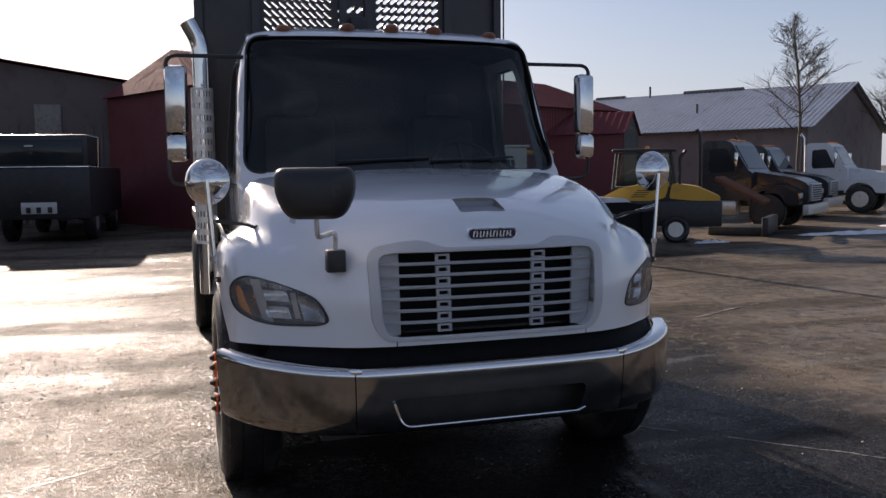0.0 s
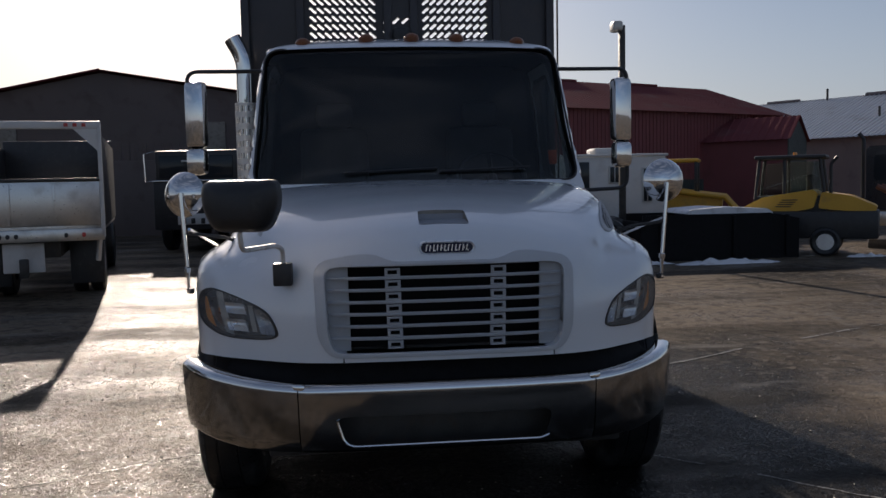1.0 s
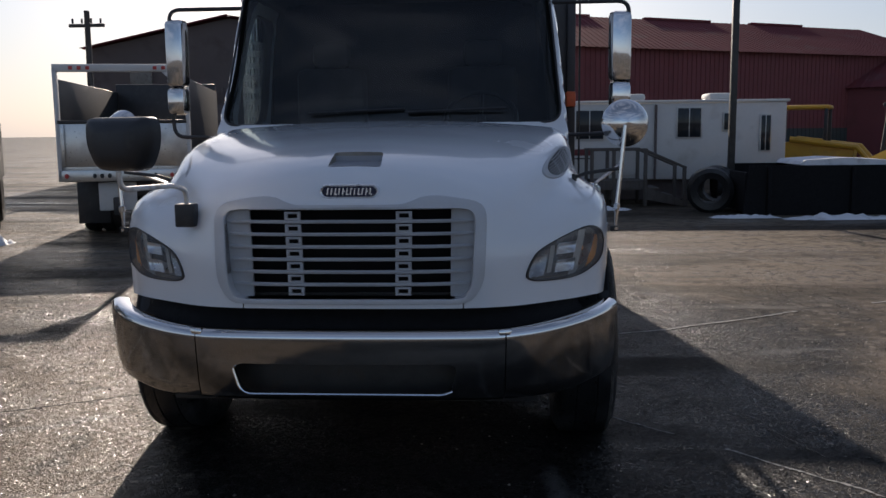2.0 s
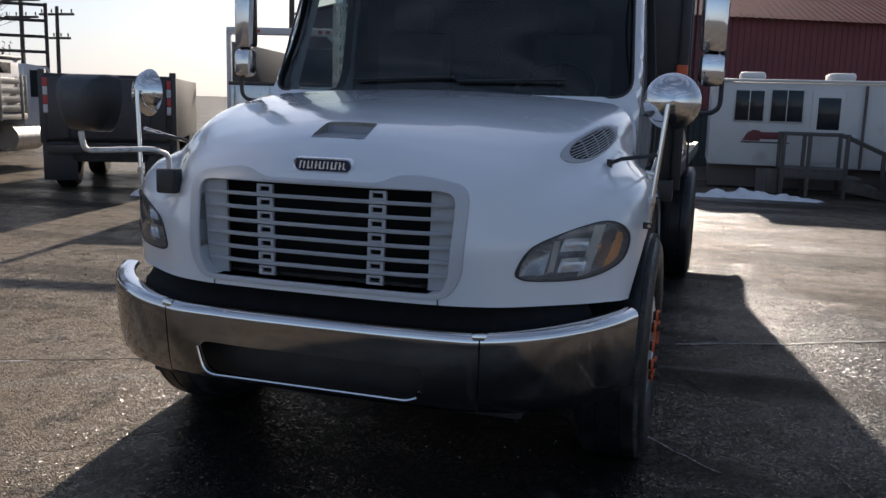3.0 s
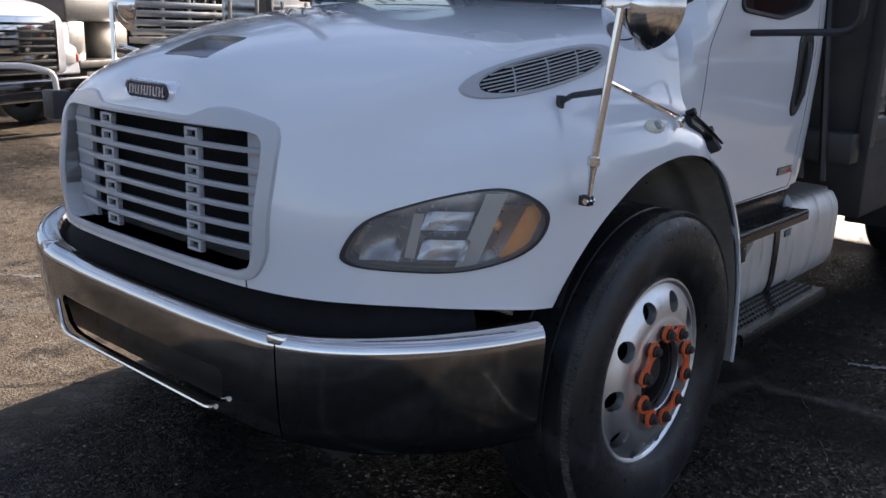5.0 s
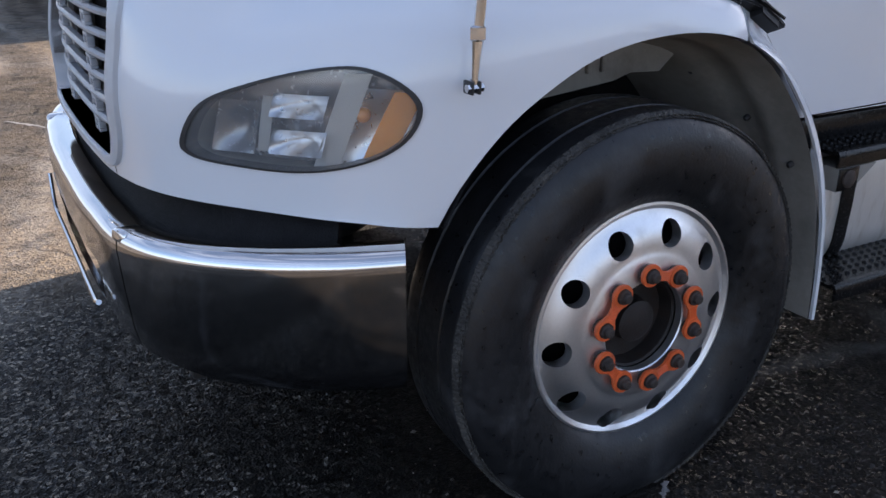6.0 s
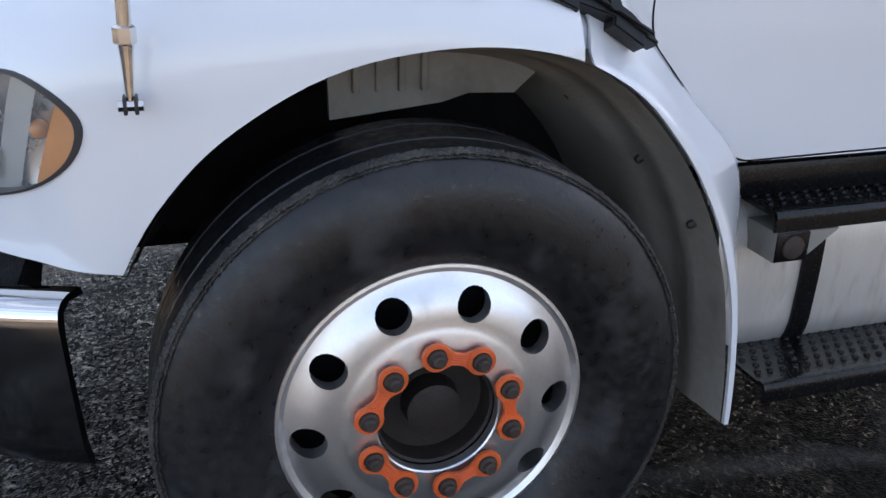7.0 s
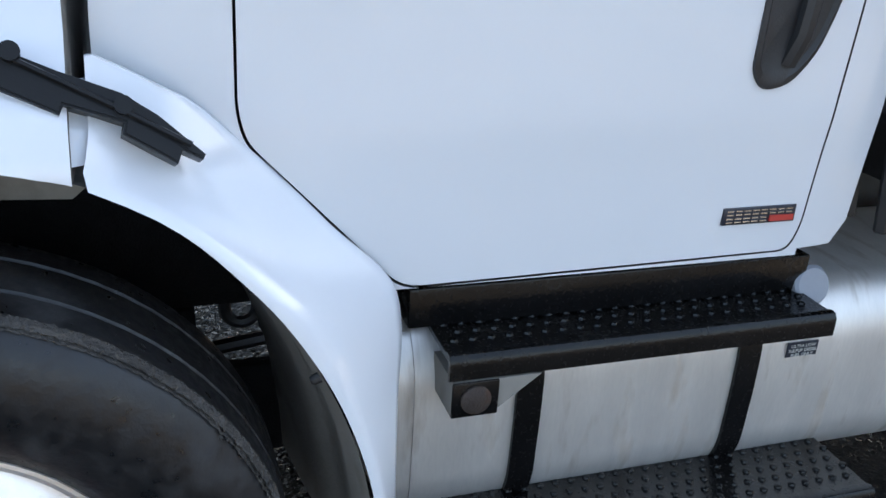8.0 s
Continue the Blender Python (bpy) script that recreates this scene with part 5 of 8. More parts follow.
# big black crossover mirror on the passenger side
cross = bmesh.new()
tube(cross, rounded([(-0.715, 0.545, 1.24), (-0.712, 0.535, 1.345), (-0.735, 0.45, 1.368), (-0.846, 0.20, 1.368), (-0.850, 0.19, 1.44)], 0.03), 0.011, 8)
cm = part("crossover_mirror", cross, M["tank"], truck, "black oval crossover mirror on a bent rod")
part("mount_box", new_box(-0.757, -0.673, 0.505, 0.575, 1.185, 1.285, 0.008), M["black"], cm, "black mounting block")
bm = bmesh.new()
oval = soft_outline([(-0.155, 0.085), (0.155, 0.085), (0.158, 0.0), (0.11, -0.085), (-0.11, -0.085), (-0.158, 0.0)], 0.06, 6)
c = Vector((-0.846, 0.24, 1.545))
swing = Matrix.Rotation(radians(-19), 3, 'Z')
rr = [[bm.verts.new(c + swing @ Vector((x * g * 1.05, k, z * g * 1.24))) for x, z in oval] for g, k in ((1.0, 0.03), (1.0, -0.008), (0.97, -0.03), (0.80, -0.058), (0.45, -0.075))]
k = len(oval)
for p, q in zip(rr, rr[1:]):
    for j in range(k):
        bm.faces.new((p[j], p[(j + 1) % k], q[(j + 1) % k], q[j]))
bm.faces.new(rr[-1]), bm.faces.new(rr[0][::-1])
part("mirror_shell", bm, M["black"], cm, "black oval mirror shell")
bm = bmesh.new()
bm.faces.new([bm.verts.new(c + swing @ Vector((x * 0.98, 0.034, z * 1.15))) for x, z in oval])
part("mirror_glass", bm, M["chrome"], cm)

# ---- exhaust stack ----
stack = part("exhaust_pipe", tube(bmesh.new(), rounded([(-1.17, 3.28, 0.75), (-1.17, 3.28, 2.56), (-1.25, 3.28, 2.71)], 0.10), 0.062, 16), M["chrome"], truck, "upright chrome exhaust stack with a drilled heat shield")
bm = bmesh.new()
# a drilled sleeve, inner and outer skin joined round each slot
skin = [[[bm.verts.new((-1.17 + r * math.cos(j * math.pi / 20), 3.28 + r * math.sin(j * math.pi / 20), 1.12 + 0.0215 * i)) for j in range(40)] for i in range(53)] for r in (0.078, 0.075)]
whole = {(i, j) for i in range(52) for j in range(40) if not (j % 2 == 0 and i % 4 in (1, 2))}
for i, j in whole:
    q = ((i, j), (i, (j + 1) % 40), (i + 1, (j + 1) % 40), (i + 1, j))
    bm.faces.new([skin[0][a][b] for a, b in q]), bm.faces.new([skin[1][a][b] for a, b in q[::-1]])
    for (di, dj), (p, r) in (((-1, 0), (0, 1)), ((0, 1), (1, 2)), ((1, 0), (2, 3)), ((0, -1), (3, 0))):
        if (i + di, (j + dj) % 40) not in whole:
            (a, b), (c, d) = q[p], q[r]
            bm.faces.new((skin[0][c][d], skin[0][a][b], skin[1][a][b], skin[1][c][d]))
part("heat_shield", bm, M["tank"], stack, "slotted dull silver heat shield")

# ---- ground ----
def ground_mat():
    m = bpy.data.materials.new("wet_asphalt")
    m.use_nodes = True
    n, l = m.node_tree.nodes, m.node_tree.links
    b = n["Principled BSDF"]
    geo = n.new("ShaderNodeTexCoord")

    def nz(s, d=6.0, rough=0.55, sc=(1, 1, 1)):
        mp, k = n.new("ShaderNodeMapping"), n.new("ShaderNodeTexNoise")
        mp.inputs["Scale"].default_value = sc
        k.inputs["Scale"].default_value, k.inputs["Detail"].default_value, k.inputs["Roughness"].default_value = s, d, rough
        l.new(geo.outputs["Object"], mp.inputs["Vector"]), l.new(mp.outputs["Vector"], k.inputs["Vector"])
        return k.outputs["Fac"]

    def rng(s, lo, hi, a, c):
        k = n.new("ShaderNodeMapRange")
        for i, v in zip((1, 2, 3, 4), (lo, hi, a, c)):
            k.inputs[i].default_value = v
        l.new(s, k.inputs[0])
        return k.outputs[0]

    def mx(f, a, c):
        k = n.new("ShaderNodeMix")
        k.data_type = 'RGBA'
        for sock, v in ((k.inputs[0], f), (k.inputs[6], a), (k.inputs[7], c)):
            sock.default_value = (*v, 1) if isinstance(v, tuple) else v if isinstance(v, float) else sock.default_value
            l.new(v, sock) if not isinstance(v, (tuple, float)) else None
        return k.outputs[2]

    def mt(op, a, c):
        k = n.new("ShaderNodeMath")
        k.operation = op
        for sock, v in ((k.inputs[0], a), (k.inputs[1], c)):
            if isinstance(v, float):
                sock.default_value = v
            else:
                l.new(v, sock)
        return k.outputs[0]
    vor = n.new("ShaderNodeTexVoronoi")
    vor.inputs["Scale"].default_value = 125.0
    l.new(geo.outputs["Object"], vor.inputs["Vector"])
    stone = n.new("ShaderNodeTexVoronoi")
    stone.inputs["Scale"].default_value = 34.0
    l.new(geo.outputs["Object"], stone.inputs["Vector"])
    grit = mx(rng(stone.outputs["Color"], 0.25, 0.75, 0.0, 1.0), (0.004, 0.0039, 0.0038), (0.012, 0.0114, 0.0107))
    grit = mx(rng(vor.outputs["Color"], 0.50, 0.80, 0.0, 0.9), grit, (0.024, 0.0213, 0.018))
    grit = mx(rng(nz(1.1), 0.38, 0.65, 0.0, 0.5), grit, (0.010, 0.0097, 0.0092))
    # silt, thicker where the yard turns to gravel
    sep = n.new("ShaderNodeSeparateXYZ")
    l.new(geo.outputs["Object"], sep.inputs[0])
    # damp patch by the truck, with truck shade put into its colour; dry gravel beyond
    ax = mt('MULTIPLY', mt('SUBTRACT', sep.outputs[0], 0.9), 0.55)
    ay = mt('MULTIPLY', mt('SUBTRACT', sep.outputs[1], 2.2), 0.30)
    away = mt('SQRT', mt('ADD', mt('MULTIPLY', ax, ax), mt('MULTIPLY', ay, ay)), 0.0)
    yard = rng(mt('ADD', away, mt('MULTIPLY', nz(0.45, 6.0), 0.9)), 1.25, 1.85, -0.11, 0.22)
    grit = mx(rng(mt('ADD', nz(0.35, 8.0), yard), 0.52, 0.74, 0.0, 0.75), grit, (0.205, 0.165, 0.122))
    grit = mx(rng(nz(7.0, 4.0), 0.64, 0.72, 0.0, 0.22), grit, (0.15, 0.13, 0.11))
    # trodden gravel: light stones and dark hollows
    peb = n.new("ShaderNodeTexVoronoi")
    peb.inputs["Scale"].default_value = 16.0
    l.new(geo.outputs["Object"], peb.inputs["Vector"])
    grit = mx(mt('MULTIPLY', rng(peb.outputs["Color"], 0.62, 0.95, 0.0, 0.55), rng(yard, -0.08, 0.20, 0.10, 1.0)), grit, (0.23, 0.20, 0.165))
    grit = mx(mt('MULTIPLY', rng(nz(5.5, 7.0, 0.65), 0.50, 0.62, 0.0, 0.7), rng(yard, -0.08, 0.24, 0.3, 1.0)), grit, (0.030, 0.026, 0.022))
    grit = mx(mt('MULTIPLY', rng(nz(0.8, 7.0, 0.62, (0.45, 1.5, 1)), 0.56, 0.68, 0.0, 0.65), rng(yard, -0.08, 0.15, 0.05, 1.0)), grit, (0.20, 0.187, 0.17))      # dried salt
    spk = n.new("ShaderNodeTexVoronoi")
    spk.inputs["Scale"].default_value = 55.0
    l.new(geo.outputs["Object"], spk.inputs["Vector"])
    grit = mx(mt('MULTIPLY', rng(spk.outputs["Color"], 0.74, 0.90, 0.0, 0.85), rng(spk.outputs["Distance"], 0.25, 0.45, 1.0, 0.0)), grit, (0.050, 0.0465, 0.041))      # loose chips
    # long uneven bands, darker and less glossy
    dark_band = rng(nz(0.62, 4.0, 0.5, (0.30, 1.7, 1)), 0.505, 0.575, 0.0, 1.0)
    grit = mx(mt('MULTIPLY', dark_band, 0.55), grit, (0.016, 0.0152, 0.0144))
    # fine cracks
    crack = n.new("ShaderNodeTexVoronoi")
    crack.feature = 'DISTANCE_TO_EDGE'
    crack.inputs["Scale"].default_value = 0.36
    wob, add = n.new("ShaderNodeMapping"), n.new("ShaderNodeVectorMath")
    wobn = n.new("ShaderNodeTexNoise")
    wobn.inputs["Scale"].default_value, wobn.inputs["Detail"].default_value = 1.7, 6.0
    l.new(geo.outputs["Object"], wobn.inputs["Vector"])
    sc = n.new("ShaderNodeVectorMath")
    sc.operation = 'SCALE'
    sc.inputs[3].default_value = 0.5
    l.new(wobn.outputs["Color"], sc.inputs[0])
    l.new(geo.outputs["Object"], add.inputs[0]), l.new(sc.outputs[0], add.inputs[1])
    l.new(add.outputs[0], crack.inputs["Vector"])
    cr = mt('MULTIPLY', rng(crack.outputs["Distance"], 0.001, 0.006, 1.0, 0.0), rng(nz(0.5, 3.0), 0.45, 0.6, 0.0, 0.8))
    grit = mx(mt('MULTIPLY', cr, 0.8), grit, (0.015, 0.014, 0.013))
    # long seams, filled with pale dried salt here and there
    seam = n.new("ShaderNodeTexVoronoi")
    seam.feature = 'DISTANCE_TO_EDGE'
    seam.inputs["Scale"].default_value = 0.21
    l.new(add.outputs[0], seam.inputs["Vector"])
    pale = mt('MULTIPLY', rng(seam.outputs["Distance"], 0.002, 0.014, 1.0, 0.0), rng(nz(1.3, 5.0, 0.6), 0.42, 0.58, 0.0, 0.3))
    grit = mx(pale, grit, (0.20, 0.195, 0.187))
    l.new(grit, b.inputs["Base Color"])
    # wet film: streaks that run roughly across the yard
    wet = mt('ADD', mt('MULTIPLY', nz(0.42, 7.0, 0.6, (0.6, 1.6, 1)), 0.7), mt('MULTIPLY', nz(2.6, 5.0), 0.3))
    w = rng(mt('SUBTRACT', wet, mt('MULTIPLY', yard, 0.25)), 0.37, 0.56, 0.0, 1.0)
    r = mt('SUBTRACT', rng(nz(30.0), 0.3, 0.7, 0.58, 0.80), mt('MULTIPLY', w, 0.22))
    l.new(r, b.inputs["Roughness"])
    b.inputs["Specular IOR Level"].default_value = 0.03
    # the film of water itself, smoother than the stones below it
    gem = n.new("ShaderNodeTexVoronoi")
    gem.inputs["Scale"].default_value = 84.0
    l.new(geo.outputs["Object"], gem.inputs["Vector"])
    chan = n.new("ShaderNodeSeparateColor")
    l.new(gem.outputs["Color"], chan.inputs[0])
    l.new(mt('MULTIPLY', mt('MULTIPLY', rng(w, 0.0, 1.0, 0.25, 1.0), rng(chan.outputs[2], 0.15, 0.85, 0.15, 1.0)), mt('SUBTRACT', 1.0, mt('MULTIPLY', dark_band, 0.80))), b.inputs["Coat Weight"])
    l.new(rng(nz(22.0), 0.3, 0.7, 0.11, 0.22), b.inputs["Coat Roughness"])
    b.inputs["Coat IOR"].default_value = 1.29
    h = mt('ADD', mt('MULTIPLY', vor.outputs["Distance"], 0.80), mt('MULTIPLY', stone.outputs["Distance"], 0.14))
    h = mt('SUBTRACT', h, mt('MULTIPLY', cr, 1.5))
    h = mt('ADD', h, mt('MULTIPLY', nz(6.0, 6.0, 0.6), rng(yard, -0.08, 0.24, 0.08, 1.8)))
    def facet(normal, tilt):
        """Every stone lies a little turned from the next."""
        mid, size, sums, unit = [n.new("ShaderNodeVectorMath") for _ in range(4)]
        mid.operation, size.operation, sums.operation, unit.operation = 'SUBTRACT', 'MULTIPLY', 'ADD', 'NORMALIZE'
        mid.inputs[1].default_value, size.inputs[1].default_value = (0.5, 0.5, 0.5), (tilt, tilt, 0.0)
        l.new(gem.outputs["Color"], mid.inputs[0]), l.new(mid.outputs[0], size.inputs[0])
        l.new(size.outputs[0], sums.inputs[0]), l.new(normal, sums.inputs[1]), l.new(sums.outputs[0], unit.inputs[0])
        return unit.outputs[0]
    bu = n.new("ShaderNodeBump")
    bu.inputs["Distance"].default_value = 0.010
    l.new(mt('SUBTRACT', 0.95, mt('MULTIPLY', w, 0.40)), bu.inputs["Strength"])
    l.new(h, bu.inputs["Height"]), l.new(facet(bu.outputs["Normal"], 0.55), b.inputs["Normal"])
    film = n.new("ShaderNodeBump")
    film.inputs["Distance"].default_value, film.inputs["Strength"].default_value = 0.0034, 0.9
    l.new(h, film.inputs["Height"]), l.new(facet(film.outputs["Normal"], 0.75), b.inputs["Coat Normal"])
    return m


M["ground"] = ground_mat()
gb = bmesh.new()
xs = [-900, -300, -120, -60, -30] + [-20 + i for i in range(0, 51)] + [45, 80, 150, 400, 900]
ys = [-900, -300, -100, -40, -20] + [-10 + i for i in range(0, 61)] + [70, 120, 300, 900]


def ground_z(x, y):
    if abs(x) > 60 or abs(y) > 70:
        return 0.0
    return 0.014 * noise.noise((x * 0.31, y * 0.31, 0)) * min(1, max(0, (math.hypot(x, y - 2) - 5) / 5))


gv = [[gb.verts.new((x, y, ground_z(x, y))) for y in ys] for x in xs]
for i in range(len(xs) - 1):
    for j in range(len(ys) - 1):
        gb.faces.new((gv[i][j], gv[i + 1][j], gv[i + 1][j + 1], gv[i][j + 1]))
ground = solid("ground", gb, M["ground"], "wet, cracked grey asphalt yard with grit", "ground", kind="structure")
M["salt"] = mat("dried_salt", (0.20, 0.195, 0.19), 0.6, 0, 0.30, 9, 90, (0.10, 0.097, 0.092), 0.15, 0.3, 150)
M["tar"] = mat("wet_open_crack", (0.006, 0.006, 0.006), 0.25, 0, 0.3, 9, 90, None, 0, 0.3, 150)


def seam(name, line, width, material, seed, z=0.003, gaps=0.0):
    """A ragged joint in the asphalt along a line, wandering, of uneven width."""
    rnd, bm, prev = random.Random(seed), bmesh.new(), None
    pts = [Vector((*p, 0)) for p in line]
    run = [a.lerp(b, i / 70) for a, b in zip(pts, pts[1:]) for i in range(70)] + [pts[-1]]
    for i, p in enumerate(run):
        d = (run[min(i + 1, len(run) - 1)] - run[max(i - 1, 0)]).normalized()
        side = Vector((-d.y, d.x, 0))
        c = p + side * (0.05 * noise.noise((p.x * 1.6, p.y * 1.6, seed)) + 0.012 * noise.noise((p.x * 9, p.y * 9, seed)))
        v = width * (0.5 + 0.5 * noise.noise((p.x * 3.1, p.y * 3.1, seed + 5))) * rnd.uniform(0.25, 1.0)
        if noise.noise((p.x * 2.0, p.y * 2.0, seed + 9)) < gaps - 1.0:
            prev = None
            continue
        pair = [bm.verts.new(c + side * k + Vector((0, 0, z))) for k in (-v * rnd.uniform(0.3, 1.2), 0, v * rnd.uniform(0.3, 1.2))]
        pair[1].co.z += 0.0015
        if prev:
            bm.faces.new((prev[0], pair[0], pair[1], prev[1])), bm.faces.new((prev[1], pair[1], pair[2], prev[2]))
        prev = pair
    ob = part(name, bm, material, ground, "", 60)
    return ob


seam("seam", [(1.22, 1.66), (1.62, 1.24), (2.00, 0.82), (2.5, 0.3)], 0.030, M["salt"], 1, gaps=0.8)
seam("seam", [(1.25, 3.40), (1.85, 3.68), (3.45, 4.60), (5.2, 5.40)], 0.05, M["salt"], 2, 0.006, gaps=0.75)
seam("crack", [(0.4, 3.02), (1.25, 3.41), (1.85, 3.69), (3.45, 4.61)], 0.010, M["tar"], 2, 0.008)
seam("crack", [(1.20, 2.90), (1.43, 2.49), (1.75, 1.96), (2.04, 1.43), (2.2, 1.0)], 0.008, M["tar"], 4)
seam("crack", [(-3.7, 0.70), (-2.4, 1.50), (-1.85, 1.77), (-1.20, 2.06)], 0.013, M["tar"], 5)
seam("seam", [(-4.2, 0.42), (-3.1, 1.08), (-2.2, 1.60)], 0.05, M["salt"], 6, gaps=0.8)


def loose_gravel(n=9000):
    """Chips and small stones lying loose, thicker along the joints and where the gravel begins."""
    rnd, vs, fs = random.Random(41), [], []
    while len(fs) < n * 8:
        x, y = rnd.uniform(-5.0, 6.5), rnd.uniform(-2.6, 8.5)
        thick = noise.noise((x * 0.55, y * 1.3, 3)) + 0.6 * noise.noise((x * 2.3, y * 3.1, 8)) + 0.10 * (abs(x) - 2.2)
        if thick < rnd.uniform(-0.25, 0.75):
            continue
        r = 0.0028 + 0.0075 * rnd.random() ** 3
        a, k = rnd.uniform(0, 6.28), len(vs)
        z = ground_z(x, y)
        ring = [(x + r * rnd.uniform(0.7, 1.25) * math.cos(a + i * 1.571), y + r * rnd.uniform(0.7, 1.25) * math.sin(a + i * 1.571), z + r * rnd.uniform(0.25, 0.6)) for i in range(4)]
        vs += ring + [(x + rnd.uniform(-0.3, 0.3) * r, y, z + r * rnd.uniform(0.8, 1.25)), (x, y, z - 0.001)]
        fs += [(k + i, k + (i + 1) % 4, k + 4) for i in range(4)] + [(k + (i + 1) % 4, k + i, k + 5) for i in range(4)]
    me = bpy.data.meshes.new("loose_gravel")
    me.from_pydata(vs, [], fs)
    m = mat("gravel_chips", (0.13, 0.122, 0.110), 0.55, 0, 0.3, 20, 200, None, 0, 0.2, 200)
    n_, l_ = m.node_tree.nodes, m.node_tree.links
    g_, r_ = n_.new("ShaderNodeNewGeometry"), n_.new("ShaderNodeValToRGB")
    r_.color_ramp.elements[0].color, r_.color_ramp.elements[1].color = (0.018, 0.017, 0.016, 1), (0.30, 0.27, 0.23, 1)
    r_.color_ramp.elements.new(0.6).color = (0.085, 0.078, 0.068, 1)
    l_.new(g_.outputs["Random Per Island"], r_.inputs["Fac"])
    l_.new(r_.outputs["Color"], n_["Principled BSDF"].inputs["Base Color"])
    me.materials.append(m)
    return tagged(new("loose_gravel", me), "small loose stone chips strewn over the asphalt", "gravel", kind="stuff")


loose_gravel()

# ---- rollback body behind the cab ----
def drill(me, cells, y0, y1):
    """Slanting oblong holes through an upright panel."""
    bm = bmesh.new()
    for cx, cz, lean in cells:
        d = Vector((math.cos(lean), 0, math.sin(lean)))
        w = Vector((-d.z, 0, d.x))
        ol = []
        for s, a0 in ((1, -90), (-1, 90)):
            for k in range(5):
                a = radians(a0 + k * 45)
                p = Vector((cx, 0, cz)) + d * (s * 0.024) + (d * math.cos(a) + w * math.sin(a)) * 0.0125
                ol.append((p.x, p.z))
        prism(bm, ol, 'y', y0, y1)
    return carve(me, [raw(bm)])


body_y = 3.45
head = new_box(-1.20, 1.185, body_y, body_y + 0.06, 1.05, 3.45, 0.006)
cells = []
for i in range(9):
    for j in range(10):
        cells.append((-0.665 + i * 0.056, 2.70 + j * 0.062, radians(-42)))
        cells.append((0.195 + i * 0.056, 2.70 + j * 0.062, radians(42)))
for i in range(4):
    for j in range(3):
        if not (1 <= i <= 2 and j < 2):
            cells.append((-0.105 + i * 0.070, 2.735 + j * 0.068, radians(42)))
headboard = part("headboard", drill(raw(head, (M["box"],)), cells, body_y - 0.1, body_y + 0.2), None, truck, "tall dark headboard with slanted slots")
for x in (-1.17, -0.76, -0.10, 0.10, 0.74, 1.16):
    part("headboard_post", new_box(x - 0.03, x + 0.03, body_y - 0.035, body_y, 1.05, 3.45, 0.006), M["box"], headboard)
part("work_lamp", new_box(-0.06, 0.06, body_y - 0.12, body_y - 0.03, 2.70, 2.80, 0.012), M["black"], headboard, "black work lamp")
part("cable", tube(bmesh.new(), [(1.225, body_y + 0.02, 1.2), (1.222, body_y, 2.4), (1.224, body_y, 3.5)], 0.008, 6), M["black"], headboard)
M["deckplate"] = mat("wet_deck_aluminium", (0.62, 0.58, 0.50), 0.22, 1.0, 0.15, 3, 60, (0.25, 0.2, 0.15), 0.25, 0.08, 120)
part("deck", new_box(-1.10, 1.09, body_y + 0.06, 9.0, 1.09, 1.155, 0.006), M["deckplate"], truck, "wet bare-metal deck")
for sx in (-1.13, 1.12):
    part("deck_rail", new_box(sx - 0.03, sx + 0.03, body_y + 0.07, 9.0, 1.06, 1.175, 0.01), M["box"], truck)
    part("rail_brace", tube(bmesh.new(), [(sx, body_y + 0.05, 1.64), (sx, 5.8, 1.20)], 0.022, 8), M["alu"], truck, "bright slanting brace")
part("deck_ramp", prism(bmesh.new(), [(3.62, 1.17), (3.62, 1.45), (4.0, 1.42), (5.4, 1.17)], 'x', 0.2, 1.05), M["deckplate"], truck)
part("winch", tube(bmesh.new(), [(-0.4, 3.75, 1.36), (0.4, 3.75, 1.36)], 0.13, 16), M["steel"], truck)
part("cross_member", new_box(-1.15, 1.15, 3.30, 3.42, 0.98, 1.12, 0.01), M["steel"], truck)
for sx in (1, -1):
    a, b = sorted((sx * 0.55, sx * 0.95))
    part("toolbox", new_box(a, b, 4.3, 5.25, 0.55, 1.0, 0.015), M["box"], truck, "dark under-deck toolbox")
    part("mudguard", new_box(a, b, 5.42, 5.46, 0.30, 1.05, 0.006), M["black"], truck)
    a, b = sorted((sx * 1.12, sx * 1.19))
    part("work_light", new_box(a, b, 3.36, 3.44, 1.75, 1.86, 0.01), M["orange"], truck, "small orange marker lamp")
hydraulics = bmesh.new()
for k in range(4):
    tube(hydraulics, rounded([(0.75 + 0.1 * k, 3.26, 0.9), (0.72 + 0.09 * k, 3.24, 1.3 + 0.1 * k), (0.5 + 0.14 * k, 3.36, 1.55 + 0.15 * k)], 0.15), 0.017, 6)
part("hydraulic_hose", hydraulics, M["black"], truck)
# upright rear panel, added and sized to cast the truck's wide shadow
ramp = part("shadow_panel", new_box(-1.0, 1.0, 8.55, 8.62, 1.16, 3.0, 0.01), M["box"], truck, "dark upright panel added to cast the truck's wide shadow")
for x in (-0.95, -0.32, 0.32, 0.95):
    part("panel_post", new_box(x - 0.05, x + 0.05, 8.50, 8.56, 1.1, 3.0, 0.008), M["box"], ramp)
for x in (-0.95, 0.95):
    part("panel_strut", tube(bmesh.new(), [(x, 7.3, 1.2), (x, 8.5, 2.3)], 0.025, 8), M["box"], ramp)

